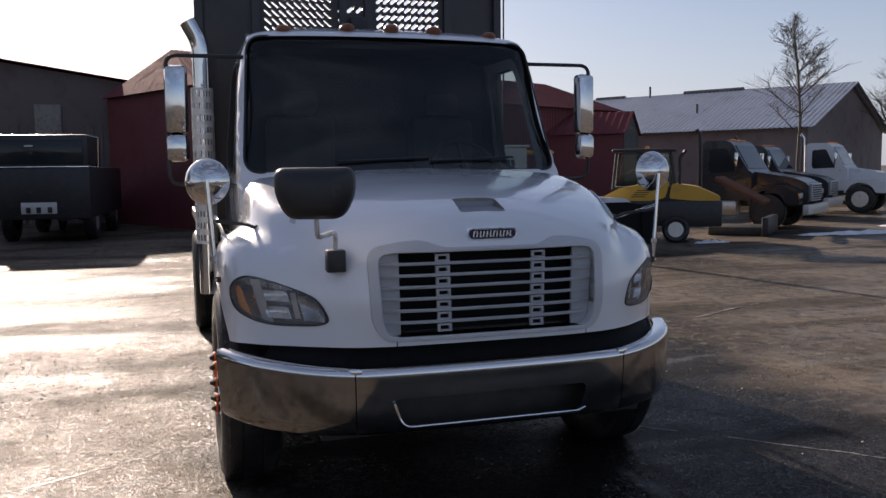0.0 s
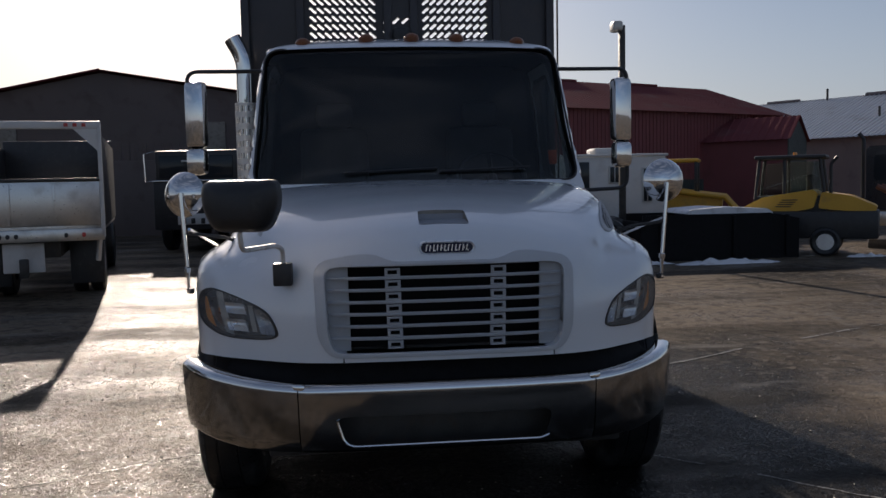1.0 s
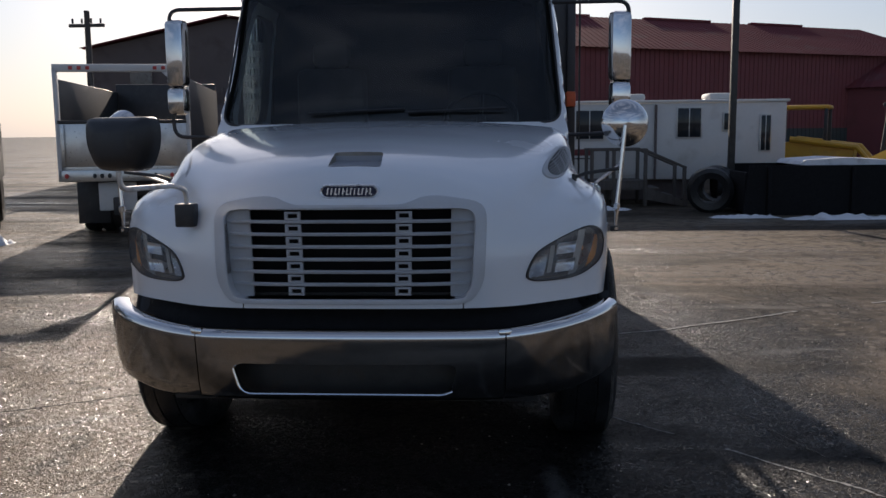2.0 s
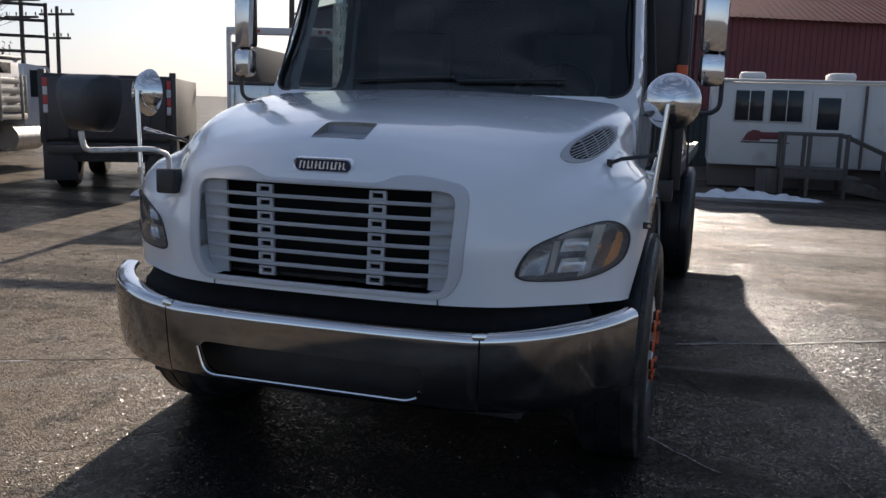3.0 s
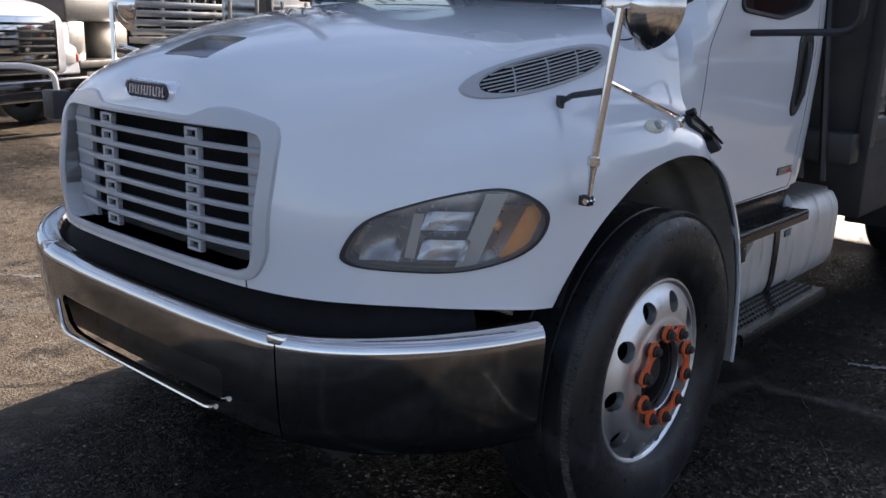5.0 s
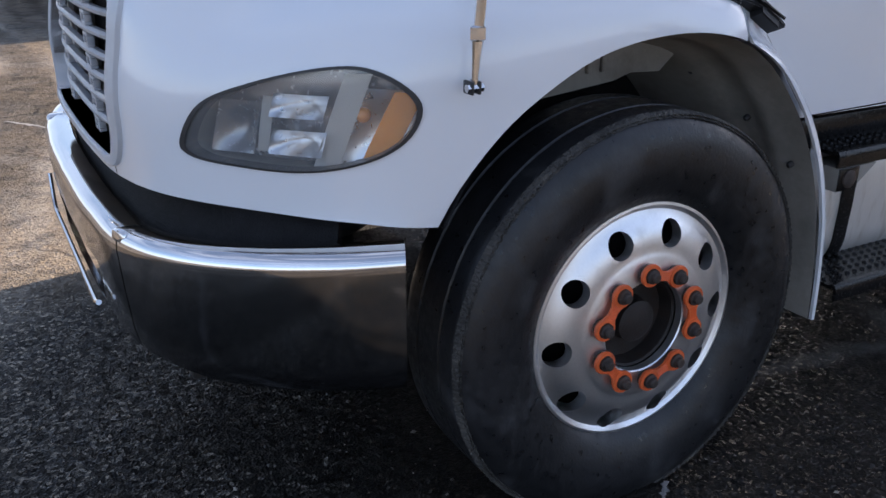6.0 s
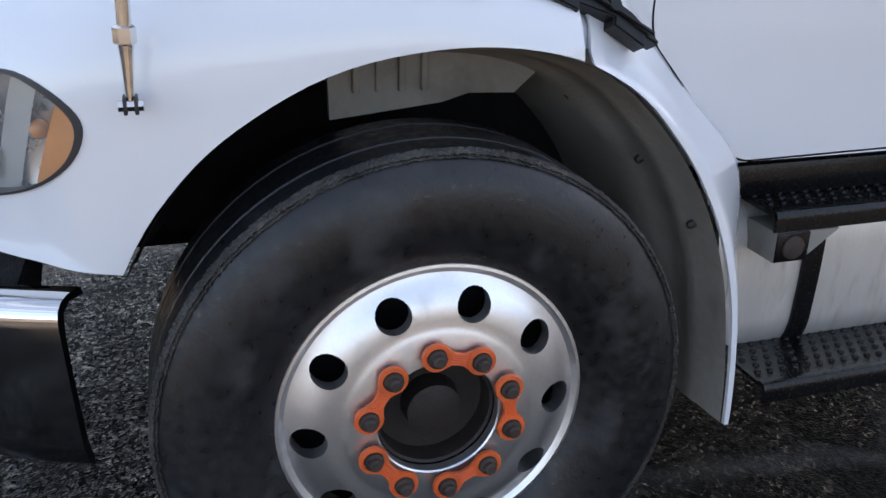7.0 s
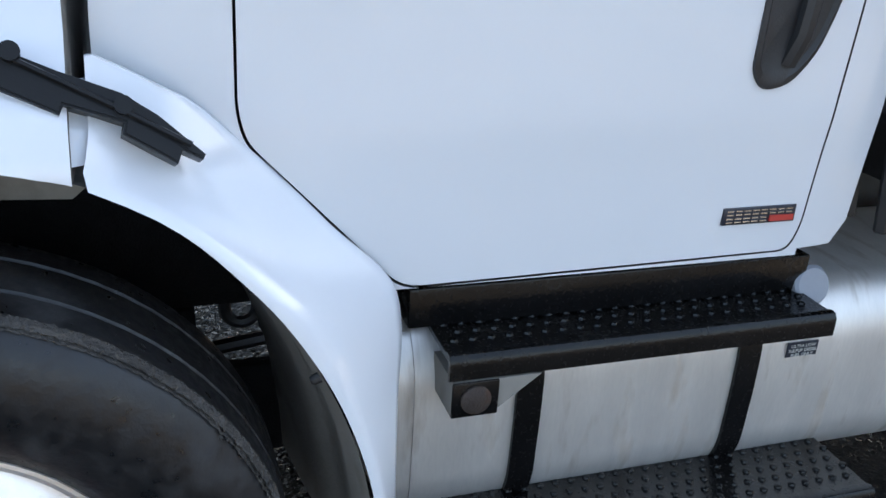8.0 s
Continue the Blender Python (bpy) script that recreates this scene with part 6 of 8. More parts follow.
# ---- materials of the yard ----
M["barn"] = mat("red_barn_sheet", (0.165, 0.036, 0.040), 0.6, 0, 0.12, 0.8, 12, (0.13, 0.05, 0.045), 0.2, 0.05, 20)
M["barnroof"] = mat("faded_red_roof", (0.17, 0.050, 0.055), 0.9, 0, 0.12, 0.6, 10, (0.16, 0.10, 0.10), 0.25, 0.03, 20, spec=0.05)
M["wain"] = mat("dark_green_sheet", (0.030, 0.042, 0.040), 0.6, 0, 0.15, 0.8, 12, (0.05, 0.05, 0.045), 0.2, 0.05, 20)
M["hall"] = mat("brown_hall_sheet", (0.13, 0.105, 0.10), 0.7, 0, 0.12, 0.8, 12, (0.09, 0.07, 0.06), 0.25, 0.05, 20)
M["brick"] = mat("grey_block_wall", (0.20, 0.165, 0.155), 0.85, 0, 0.12, 0.9, 14, (0.12, 0.10, 0.095), 0.25, 0.1, 30)
M["metalroof"] = mat("grey_metal_roof", (0.40, 0.43, 0.48), 0.42, 0.3, 0.08, 0.5, 8, (0.30, 0.29, 0.30), 0.2, 0.03, 20)
M["trailer"] = mat("off_white_trailer", (0.60, 0.59, 0.57), 0.5, 0, 0.06, 1.2, 20, (0.36, 0.33, 0.30), 0.15, 0.04, 30)
M["yellow"] = mat("yellow_machine_paint", (0.62, 0.34, 0.035), 0.4, 0, 0.10, 2, 30, (0.25, 0.17, 0.08), 0.12, 0.03, 60)
M["blue"] = mat("dark_blue_paint", (0.010, 0.012, 0.019), 0.3, 0, 0.12, 2, 30, None, 0, 0.03, 60, coat=0.3)
M["farwhite"] = mat("white_truck_paint", (0.66, 0.67, 0.69), 0.35, 0, 0.05, 2, 30, (0.36, 0.34, 0.31), 0.12, 0.03, 60, coat=0.3)
M["bark"] = mat("grey_brown_bark", (0.085, 0.070, 0.058), 0.9, 0, 0.3, 6, 40, None, 0, 0.5, 40)
M["pole"] = mat("weathered_pole_wood", (0.10, 0.088, 0.078), 0.85, 0, 0.25, 5, 50, (0.06, 0.05, 0.045), 0.3, 0.4, 60, stretch=(4, 4, 0.5))
M["alusheet"] = mat("brushed_aluminium_body", (0.60, 0.59, 0.57), 0.32, 1.0, 0.12, 1.5, 30, (0.32, 0.28, 0.24), 0.25, 0.03, 60)
M["snow"] = mat("old_snow", (0.72, 0.73, 0.76), 0.7, 0, 0.08, 3, 30, (0.35, 0.31, 0.28), 0.25, 0.3, 40)
M["needles"] = mat("dark_needles", (0.022, 0.028, 0.018), 0.9, 0, 0.3, 4, 30, None, 0, 0.2, 40)
M["rustred"] = mat("rusty_red_tank", (0.13, 0.05, 0.03), 0.6, 0.1, 0.4, 1.5, 20, (0.20, 0.10, 0.03), 0.3, 0.1, 40)


class Kit:
    """Builds the parts of one thing in its own frame: x across, y to the back, z up."""

    def __init__(self, name, label, category, x, y, turn, group="", kind="", size=1.0):
        self.top = thing(name, label, category, (x, y, 0), group, kind)
        self.m = pose(x, y, 0, 0, 0, turn) @ Matrix.Scale(size, 4)

    def put(self, name, bm, material, label="", parent=None, smooth=35.0):
        bm.transform(self.m)
        return part(name, bm, material, parent or self.top, label, smooth)

    def box(self, name, material, x0, x1, y0, y1, z0, z1, bev=0.02, label="", parent=None):
        return self.put(name, new_box(x0, x1, y0, y1, z0, z1, bev), material, label, parent)

    def tube(self, name, material, pts, r, n=8, label="", parent=None, taper=None):
        return self.put(name, tube(bmesh.new(), pts, r, n, True, taper), material, label, parent)

    def prism(self, name, material, outline, axis, a, b, label="", parent=None):
        return self.put(name, prism(bmesh.new(), outline, axis, a, b), material, label, parent)

    def wheel(self, x, y, r, w, side, rimmat=None):
        bm = bmesh.new()
        p = [(r * 0.56, w / 2 - 0.02), (r * 0.8, w / 2), (r * 0.95, w / 2 - 0.02), (r, w / 2 - 0.06), (r, 0)]
        lathe(bm, p + [(a, -b) for a, b in p[::-1][1:]], (x, y, r), (side, 0, 0), 32, True)
        wheel = self.put("wheel", bm, M["rubber"], "black tyre on a metal rim")
        bm = bmesh.new()
        lathe(bm, [(r * 0.57, w / 2 - 0.02), (r * 0.55, w / 2 - 0.05), (r * 0.40, w / 2 - 0.10), (r * 0.25, w / 2 - 0.06), (r * 0.22, w / 2 - 0.03), (0, w / 2 - 0.03)], (x, y, r), (side, 0, 0), 28)
        rim = self.put("rim", bm, rimmat or M["alu"], "", wheel)
        for k in range(8):
            a = k * math.pi / 4
            bm = bmesh.new()
            lathe(bm, [(r * 0.055, 0), (r * 0.055, 0.01), (0, 0.01)], (x + side * (w / 2 - 0.085), y + r * 0.46 * math.cos(a), r + r * 0.46 * math.sin(a)), (side, 0, 0), 10)
            self.put("rim_hole", bm, M["mesh"], "", rim)
        return wheel


def parked_truck(name, label, x, y, turn, paint, chrome_nose=False, size=1.0, rear=True, roof_lamps=True, rims=None, tall=0.0):
    k = Kit(name, label, "truck", x, y, turn, size=size)
    body = bmesh.new()
    prism(body, soft_outline([(0.10, 0.75), (0.12, 1.25 + tall), (0.45, 1.42 + tall), (1.55, 1.60 + tall), (1.60, 1.60 + tall), (1.60, 0.75)], 0.12, 4), 'x', -0.72, 0.72)
    bonnet = k.put("bonnet", body, paint)
    for sx in (1, -1):
        a, b = sorted((sx * 0.70, sx * 1.13))
        wing = bmesh.new()
        prism(wing, soft_outline([(0.25, 0.72), (0.30, 1.08), (0.62, 1.22), (1.45, 1.22), (1.62, 1.0), (1.66, 0.72), (1.62, 0.70), (1.48, 0.95), (1.25, 1.08), (0.98, 1.08), (0.75, 0.95), (0.62, 0.72)], 0.05, 3), 'x', a, b)
        k.put("wing", wing, paint)
        k.wheel(sx * 1.0, 1.12, 0.50, 0.28, sx, rims)
        for dy in (0.0,) if rear else ():
            k.wheel(sx * 0.98, 5.6, 0.50, 0.30, sx, rims)
            k.wheel(sx * 0.66, 5.6, 0.50, 0.30, sx, rims)
        lamp = k.box("headlight", M["lampgrey"], min(sx * 0.78, sx * 1.06), max(sx * 0.78, sx * 1.06), 0.235, 0.30, 0.86, 1.02, 0.03, "pale headlight")
        k.box("turn_lamp", M["red"] if chrome_nose else M["amber"], min(sx * 1.06, sx * 1.128), max(sx * 1.06, sx * 1.128), 0.25, 0.42, 0.88, 1.0, 0.02)
        win = soft_outline([(1.98, 1.62), (2.72, 1.58), (2.78, 1.68), (2.76, 2.25), (2.30, 2.28)], 0.06, 3)
        a, b = sorted((sx * 0.99, sx * 1.036))
        k.prism("side_window", M["farglass"], win, 'x', a, b, "dark cab side window")
        arm = k.tube("mirror", M["black"], rounded([(sx * 1.0, 2.0, 2.2), (sx * 1.30, 1.95, 2.2), (sx * 1.30, 1.95, 1.6), (sx * 1.02, 2.0, 1.6)], 0.05), 0.014, 6, "door mirror on a looped arm")
        k.box("mirror_head", M["chrome"], sx * 1.25 - 0.08, sx * 1.25 + 0.08, 1.90, 1.97, 1.75, 2.15, 0.02, "", arm)
    cab = bmesh.new()
    prism(cab, soft_outline([(1.58, 0.80), (1.58, 1.58), (1.68, 1.66), (2.12, 2.40), (2.28, 2.50), (2.92, 2.50), (2.98, 2.40), (2.98, 0.80)], 0.10, 4), 'x', -1.02, 1.02)
    bmesh.ops.bevel(cab, geom=[e for e in cab.edges if abs(abs(e.verts[0].co.x) - 1.02) < 1e-4 and abs(abs(e.verts[1].co.x) - 1.02) < 1e-4 and e.verts[0].co.x * e.verts[1].co.x > 0], offset=0.07, segments=2, affect='EDGES')
    cabp = k.put("cab", cab, paint)
    ws = bmesh.new()
    d = Vector((0, 0.44, 0.74)).normalized()
    o = Vector((0, -d.z, d.y)) * 0.012
    q = [Vector((-0.90, 1.70, 1.70)), Vector((0.90, 1.70, 1.70)), Vector((0.84, 2.09, 2.36)), Vector((-0.84, 2.09, 2.36))]
    lo, hi = [ws.verts.new(p - o * 2) for p in q], [ws.verts.new(p + o) for p in q]
    ws.faces.new(hi), ws.faces.new(lo[::-1])
    for i in range(4):
        ws.faces.new((lo[i], lo[(i + 1) % 4], hi[(i + 1) % 4], hi[i]))
    k.put("windscreen", ws, M["farglass"], "dark reflecting windscreen", cabp)
    k.box("bumper", M["bumper"] if chrome_nose else M["lampgrey"], -1.15, 1.15, 0.0, 0.16, 0.42, 0.70, 0.03, "bright metal bumper")
    gr = k.box("grille", M["chrome"] if chrome_nose else M["grille"], -0.56, 0.56, 0.06, 0.12, 0.78, 1.27 + tall, 0.02, "upright grille with slats")
    for i in range(7):
        k.box("slat", M["mesh"], -0.50, 0.50, 0.050, 0.065, 0.82 + i * (0.062 + tall / 7), 0.85 + i * (0.062 + tall / 7), 0.004, "", gr)
    k.box("frame_rail", M["steel"], -0.45, -0.37, 0.2, 7.0, 0.62, 0.85, 0.01)
    k.box("frame_rail", M["steel"], 0.37, 0.45, 0.2, 7.0, 0.62, 0.85, 0.01)
    for sx in (1, -1):
        k.tube("fuel_tank", M["tank"], [(sx * 0.80, 2.0, 0.62), (sx * 0.80, 3.3, 0.62)], 0.25, 18)
    k.tube("exhaust_pipe", M["black"] if rims else M["chrome"], [(-0.9, 3.1, 0.7), (-0.9, 3.1, 2.7), (-0.94, 3.2, 2.85)], 0.055, 10)
    if roof_lamps:
        for i in range(5):
            k.box("roof_marker", M["amber"], -0.66 + i * 0.31, -0.58 + i * 0.31, 2.26, 2.34, 2.50, 2.545, 0.01)
    return k


# ---- halls ----
def ribbed(bm, a, b, c, d, n, h=0.04):
    """A sheet between four corners (a-b lower edge, d-c upper) with n upright ribs."""
    a, b, c, d = (Vector(p) for p in (a, b, c, d))
    nrm = (b - a).cross(d - a).normalized()
    lo, hi = [], []
    for i in range(n):
        for t, o in ((i / n, 0), ((i + 0.62) / n, 0), ((i + 0.68) / n, h), ((i + 0.94) / n, h)):
            lo.append(bm.verts.new(a.lerp(b, t) + nrm * o))
            hi.append(bm.verts.new(d.lerp(c, t) + nrm * o))
    lo.append(bm.verts.new(b)), hi.append(bm.verts.new(c))
    for i in range(len(lo) - 1):
        bm.faces.new((lo[i], lo[i + 1], hi[i + 1], hi[i]))
    return bm


def barn():
    k = Kit("red_barn", "long red sheet-metal barn with a faded red roof", "barn", 5.0, 25.0, 27.0)
    x0, x1, yr, y1 = -6.3, 13.8, 4.2, 6.0
    we, wr, wb = 4.05, 5.58, 4.9                          # eaves, ridge, rear eaves
    k.put("wall", ribbed(bmesh.new(), (x0, 0, 1.5), (x1, 0, 1.5), (x1, 0, we + 0.1), (x0, 0, we + 0.1), 110, 0.02), M["barn"], "", None, 0)
    k.put("lower_wall", ribbed(bmesh.new(), (x0, -0.03, 0), (x1, -0.03, 0), (x1, -0.03, 1.55), (x0, -0.03, 1.55), 110, 0.02), M["wain"], "dark green lower wall", None, 0)
    bm = bmesh.new()
    bm.faces.new([bm.verts.new(p) for p in ((x0, 0, 0), (x0, 0, we), (x0, y1, we), (x0, y1, 0))])
    bm.faces.new([bm.verts.new(p) for p in ((x1, 0, 0), (x1, 0, we), (x1, yr, wr - 0.08), (x1, y1, wb), (x1, y1, 0))])
    bm.faces.new([bm.verts.new(p) for p in ((x0, y1, 0), (x1, y1, 0), (x1, y1, wb), (x0, y1, we))])
    k.put("gable", bm, M["barn"])
    bm = bmesh.new()
    ribbed(bm, (x0 - 0.2, -0.3, we), (x1 + 0.2, -0.3, we), (x1 + 0.2, yr, wr), (-4.9, yr, wr), 90, 0.015)
    for q in (((x0 - 0.2, -0.3, we), (-4.9, yr, wr), (x0 - 0.2, y1, we)), ((-4.9, yr, wr), (x1 + 0.2, yr, wr), (x1 + 0.2, y1 + 0.2, wb), (x0 - 0.2, y1, we))):
        bm.faces.new([bm.verts.new(p) for p in q])
    k.put("roof", bm, M["barnroof"], "", None, 0)
    for x, w in ((-1.6, 2.4), (3.2, 3.0), (8.2, 2.6)):
        k.box("ridge_cap", M["barnroof"], x, x + w, yr - 0.12, yr + 0.12, wr - 0.02, wr + 0.07, 0.01)


def red_shed():
    k = Kit("red_shed", "small red shed with a dark gable at the barn's end", "shed", 16.3, 28.2, -40.0)
    k.prism("wall", M["barn"], [(-1.5, 0), (-1.5, 3.0), (0, 3.78), (1.5, 3.0), (1.5, 0)], 'x', -3.4, -0.02)
    k.prism("gable", M["wain"], [(-1.5, 0), (-1.5, 3.0), (0, 3.78), (1.5, 3.0), (1.5, 0)], 'x', -0.015, 0.02, "dark green gable")
    k.put("roof", ribbed(bmesh.new(), (-3.5, -1.7, 2.93), (0.12, -1.7, 2.93), (0.12, 0, 3.86), (-3.5, 0, 3.86), 12, 0.02), M["barnroof"], "", None, 0)
    k.put("roof", ribbed(bmesh.new(), (0.12, 1.7, 2.93), (-3.5, 1.7, 2.93), (-3.5, 0, 3.86), (0.12, 0, 3.86), 12, 0.02), M["barnroof"], "", None, 0)


def gable_hall():
    k = thing("gable_hall", "brown-grey sheet-metal hall, its gable towards the yard", "hall", (-11, 24, 0))
    bm = bmesh.new()
    xl, xr, xm, y0, y1 = -14.0, -1.0, -8.93, 28.0, 44.0
    prism(bm, [(xl, 0), (xl, 4.66), (xm, 5.63), (xr, 4.35), (xr, 0)], 'y', y0, y1)
    part("wall", bm, M["hall"], k, "", 0)
    bm = bmesh.new()
    ribbed(bm, (xl - 0.3, y1, 4.64), (xl - 0.3, y0 - 0.3, 4.64), (xm, y0 - 0.3, 5.71), (xm, y1, 5.71), 30)
    ribbed(bm, (xr + 0.3, y0 - 0.3, 4.38), (xr + 0.3, y1, 4.38), (xm, y1, 5.71), (xm, y0 - 0.3, 5.71), 30)
    part("roof", bm, M["barnroof"], k, "", 0)
    bm = bmesh.new()
    ribbed(bm, (xl, y0 - 0.02, 0), (xr, y0 - 0.02, 0), (xr, y0 - 0.02, 3.2), (xl, y0 - 0.02, 3.2), 46, 0.03)
    part("cladding", bm, M["hall"], k, "", 0)
    for x in (-12.6, -5.6):
        part("window", new_box(x, x + 0.8, y0 - 0.10, y0 - 0.03, 2.9, 3.9, 0.01), M["dusty"], k, "small pale window")
    part("downpipe", tube(bmesh.new(), [(-3.3, y0 - 0.12, 0.1), (-3.3, y0 - 0.12, 3.6)], 0.06, 8), M["dusty"], k)
    part("big_door", new_box(-10.4, -6.0, y0 - 0.14, y0 - 0.05, 0, 2.6, 0.02), M["hall"], k)


def block_hall():
    k = thing("block_hall", "low block-walled hall with a pale ribbed metal roof", "hall", (26, 32, 0))
    a, b = Vector((18.55, 42.95, 0)), Vector((26.5, 30.2, 0))       # eaves line towards the yard
    e = (b - a).normalized()
    n = Vector((-e.y, e.x, 0))
    n = n if n.y > 0 else -n
    ea, ri, depth = 3.45, 5.78, 6.2
    z = Vector((0, 0, 1))
    bm = bmesh.new()
    for p0, p1 in ((a, b),):
        bm.faces.new([bm.verts.new(p) for p in (p0, p1, p1 + z * ea, p0 + z * ea)])
    for p in (a, b):
        bm.faces.new([bm.verts.new(q) for q in (p, p + z * ea, p + n * depth + z * (ri - 0.1), p + n * depth * 2 + z * ea, p + n * depth * 2)])
    bm.faces.new([bm.verts.new(q) for q in (a + n * depth * 2, b + n * depth * 2, b + n * depth * 2 + z * ea, a + n * depth * 2 + z * ea)])
    part("wall", bm, M["brick"], k, "", 0)
    bm = bmesh.new()
    lo = -n * 0.4 + z * (ea - 0.1)
    ribbed(bm, a - e * 0.4 + lo, b + e * 0.4 + lo, b + e * 0.4 + n * depth + z * ri, a - e * 0.4 + n * depth + z * ri, 64, 0.05)
    part("roof", bm, M["metalroof"], k, "", 0)
    bm = bmesh.new()
    far = n * (depth * 2 + 0.4) + z * (ea - 0.1)
    ribbed(bm, b + e * 0.4 + far, a - e * 0.4 + far, a - e * 0.4 + n * depth + z * ri, b + e * 0.4 + n * depth + z * ri, 64, 0.05)
    part("roof", bm, M["metalroof"], k, "", 0)
    part("ridge_vent", tube(bmesh.new(), [a + e * 6 + n * depth + z * (ri + 0.06), a + e * 9.5 + n * depth + z * (ri + 0.06)], 0.12, 6), M["brick"], k)
    part("ridge_vent", tube(bmesh.new(), [a + e * 0.2 + n * depth + z * (ri + 0.06), a + e * 2.2 + n * depth + z * (ri + 0.06)], 0.10, 6), M["brick"], k)
    part("flue", tube(bmesh.new(), [a + e * 4 + n * depth * 0.95 + z * (ri - 0.1), a + e * 4 + n * depth * 0.95 + z * (ri + 0.55)], 0.06, 8), M["steel"], k)
    part("roof_pipe", tube(bmesh.new(), [a + e * 8.5 + n * 2.5 + z * 4.1, a + e * 8.5 + n * 2.5 + z * 4.9], 0.06, 8), M["steel"], k)


barn(), red_shed(), gable_hall(), block_hall()

# ---- office trailer ----
def office_trailer():
    k = Kit("office_trailer", "off-white site office trailer with dark windows", "trailer", 4.0, 16.3, 2.0)
    body = k.box("body", M["trailer"], -2.85, 2.85, 0, 2.5, 0.48, 2.14, 0.03)
    k.box("roof", M["trailer"], -2.9, 2.9, -0.05, 2.55, 2.14, 2.20, 0.02)
    for x0, x1, z0, z1 in ((-2.38, -1.84, 1.38, 1.97), (-1.70, -1.11, 1.38, 1.99), (0.50, 1.00, 1.40, 2.02), (1.50, 1.72, 1.55, 1.90), (2.30, 2.50, 1.10, 1.85)):
        w = k.box("window", M["lampgrey"], x0 - 0.03, x1 + 0.03, -0.03, 0.02, z0 - 0.03, z1 + 0.03, 0.008, "dark trailer window")
        k.box("pane", M["farglass"], x0, (x0 + x1) / 2 - 0.01, -0.036, 0.0, z0, z1, 0.004, "", w)
        k.box("pane", M["farglass"], (x0 + x1) / 2 + 0.01, x1, -0.036, 0.0, z0, z1, 0.004, "", w)
    dr = k.box("door", M["trailer"], -0.94, -0.34, -0.035, 0.02, 0.58, 2.02, 0.012, "white trailer door")
    k.box("pane", M["farglass"], -0.83, -0.42, -0.042, -0.02, 1.24, 1.86, 0.006, "", dr)
    k.tube("downpipe", M["hall"], [(0.02, -0.06, 0.5), (0.02, -0.06, 2.1)], 0.03, 6)
    sign = k.box("sign", M["barn"], -2.10, -1.35, -0.012, 0.0, 1.02, 1.16, 0.004, "dark red sign shape")
    k.prism("sign_peak", M["barn"], [(-2.2, 0.98), (-2.12, 1.12), (-2.0, 1.20), (-1.86, 1.18), (-1.86, 0.98)], 'y', -0.014, 0.0, "", sign)
    k.box("sign_bar", M["blue"], -2.22, -1.30, -0.013, 0.0, 0.94, 0.965, 0.002, "", sign)
    for x in (-2.3, -0.6, 1.3):
        k.box("roof_unit", M["trailer"], x, x + 0.5, 0.5, 1.2, 2.2, 2.36, 0.06, "rooftop air unit")
    for x in (1.5, 2.25):
        k.wheel(x, 0.25, 0.36, 0.24, -1, M["steel"])
    k.box("skirt", M["hall"], -2.8, 1.1, 0.3, 2.3, 0.02, 0.48, 0.01)


def entry_steps():
    k = Kit("entry_steps", "weathered wooden entry landing with side stairs and handrails", "steps", 3.1, 16.1, 2.0)
    for i in range(5):
        k.box("landing_board", M["pole"], -0.62, 0.52, -1.02 + i * 0.19, -0.85 + i * 0.19, 0.49, 0.53, 0.005)
    k.box("landing_beam", M["pole"], -0.62, 0.52, -1.02, -0.97, 0.34, 0.488, 0.006)
    for i in range(3):
        k.box("tread", M["pole"], 0.53 + i * 0.27, 0.80 + i * 0.27, -1.0, -0.12, 0.34 - i * 0.15, 0.38 - i * 0.15, 0.006)
    k.prism("stringer", M["pole"], [(0.52, 0.40), (0.52, 0.14), (1.24, 0.0), (1.36, 0.0), (1.36, 0.08)], 'y', -1.04, -1.005)
    for y in (-1.0, -0.14):
        for x, h in ((-0.6, 1.18), (-0.15, 1.16), (0.5, 1.16), (1.3, 0.80)):
            k.box("post", M["pole"], x - 0.035, x + 0.035, y - 0.035, y + 0.035, 0, h, 0.005)
        k.box("handrail", M["pole"], -0.64, 0.54, y - 0.04, y + 0.04, 1.14, 1.19, 0.006)
        k.tube("handrail", M["pole"], [(0.5, y, 1.15), (1.34, y, 0.78)], 0.03, 6)
    k.box("side_board", M["pole"], -1.05, -0.66, -0.95, -0.90, 0.05, 0.50, 0.006)


office_trailer(), entry_steps()
for i, (x, y, z, t) in enumerate(((4.62, 13.7, 0.42, 0.2), (4.85, 14.2, 0.43, 0.4))):
    bm = bmesh.new()
    lathe(bm, [(0.24, -0.10), (0.36, -0.13), (0.43, -0.10), (0.44, 0), (0.43, 0.10), (0.36, 0.13), (0.24, 0.10)], (x, y, z), (math.sin(t), math.cos(t), 0.15), 28, True)
    solid("old_tyre", bm, M["rubber"], "old black tyre standing in the yard", "tyre", "old tyres by the trailer")

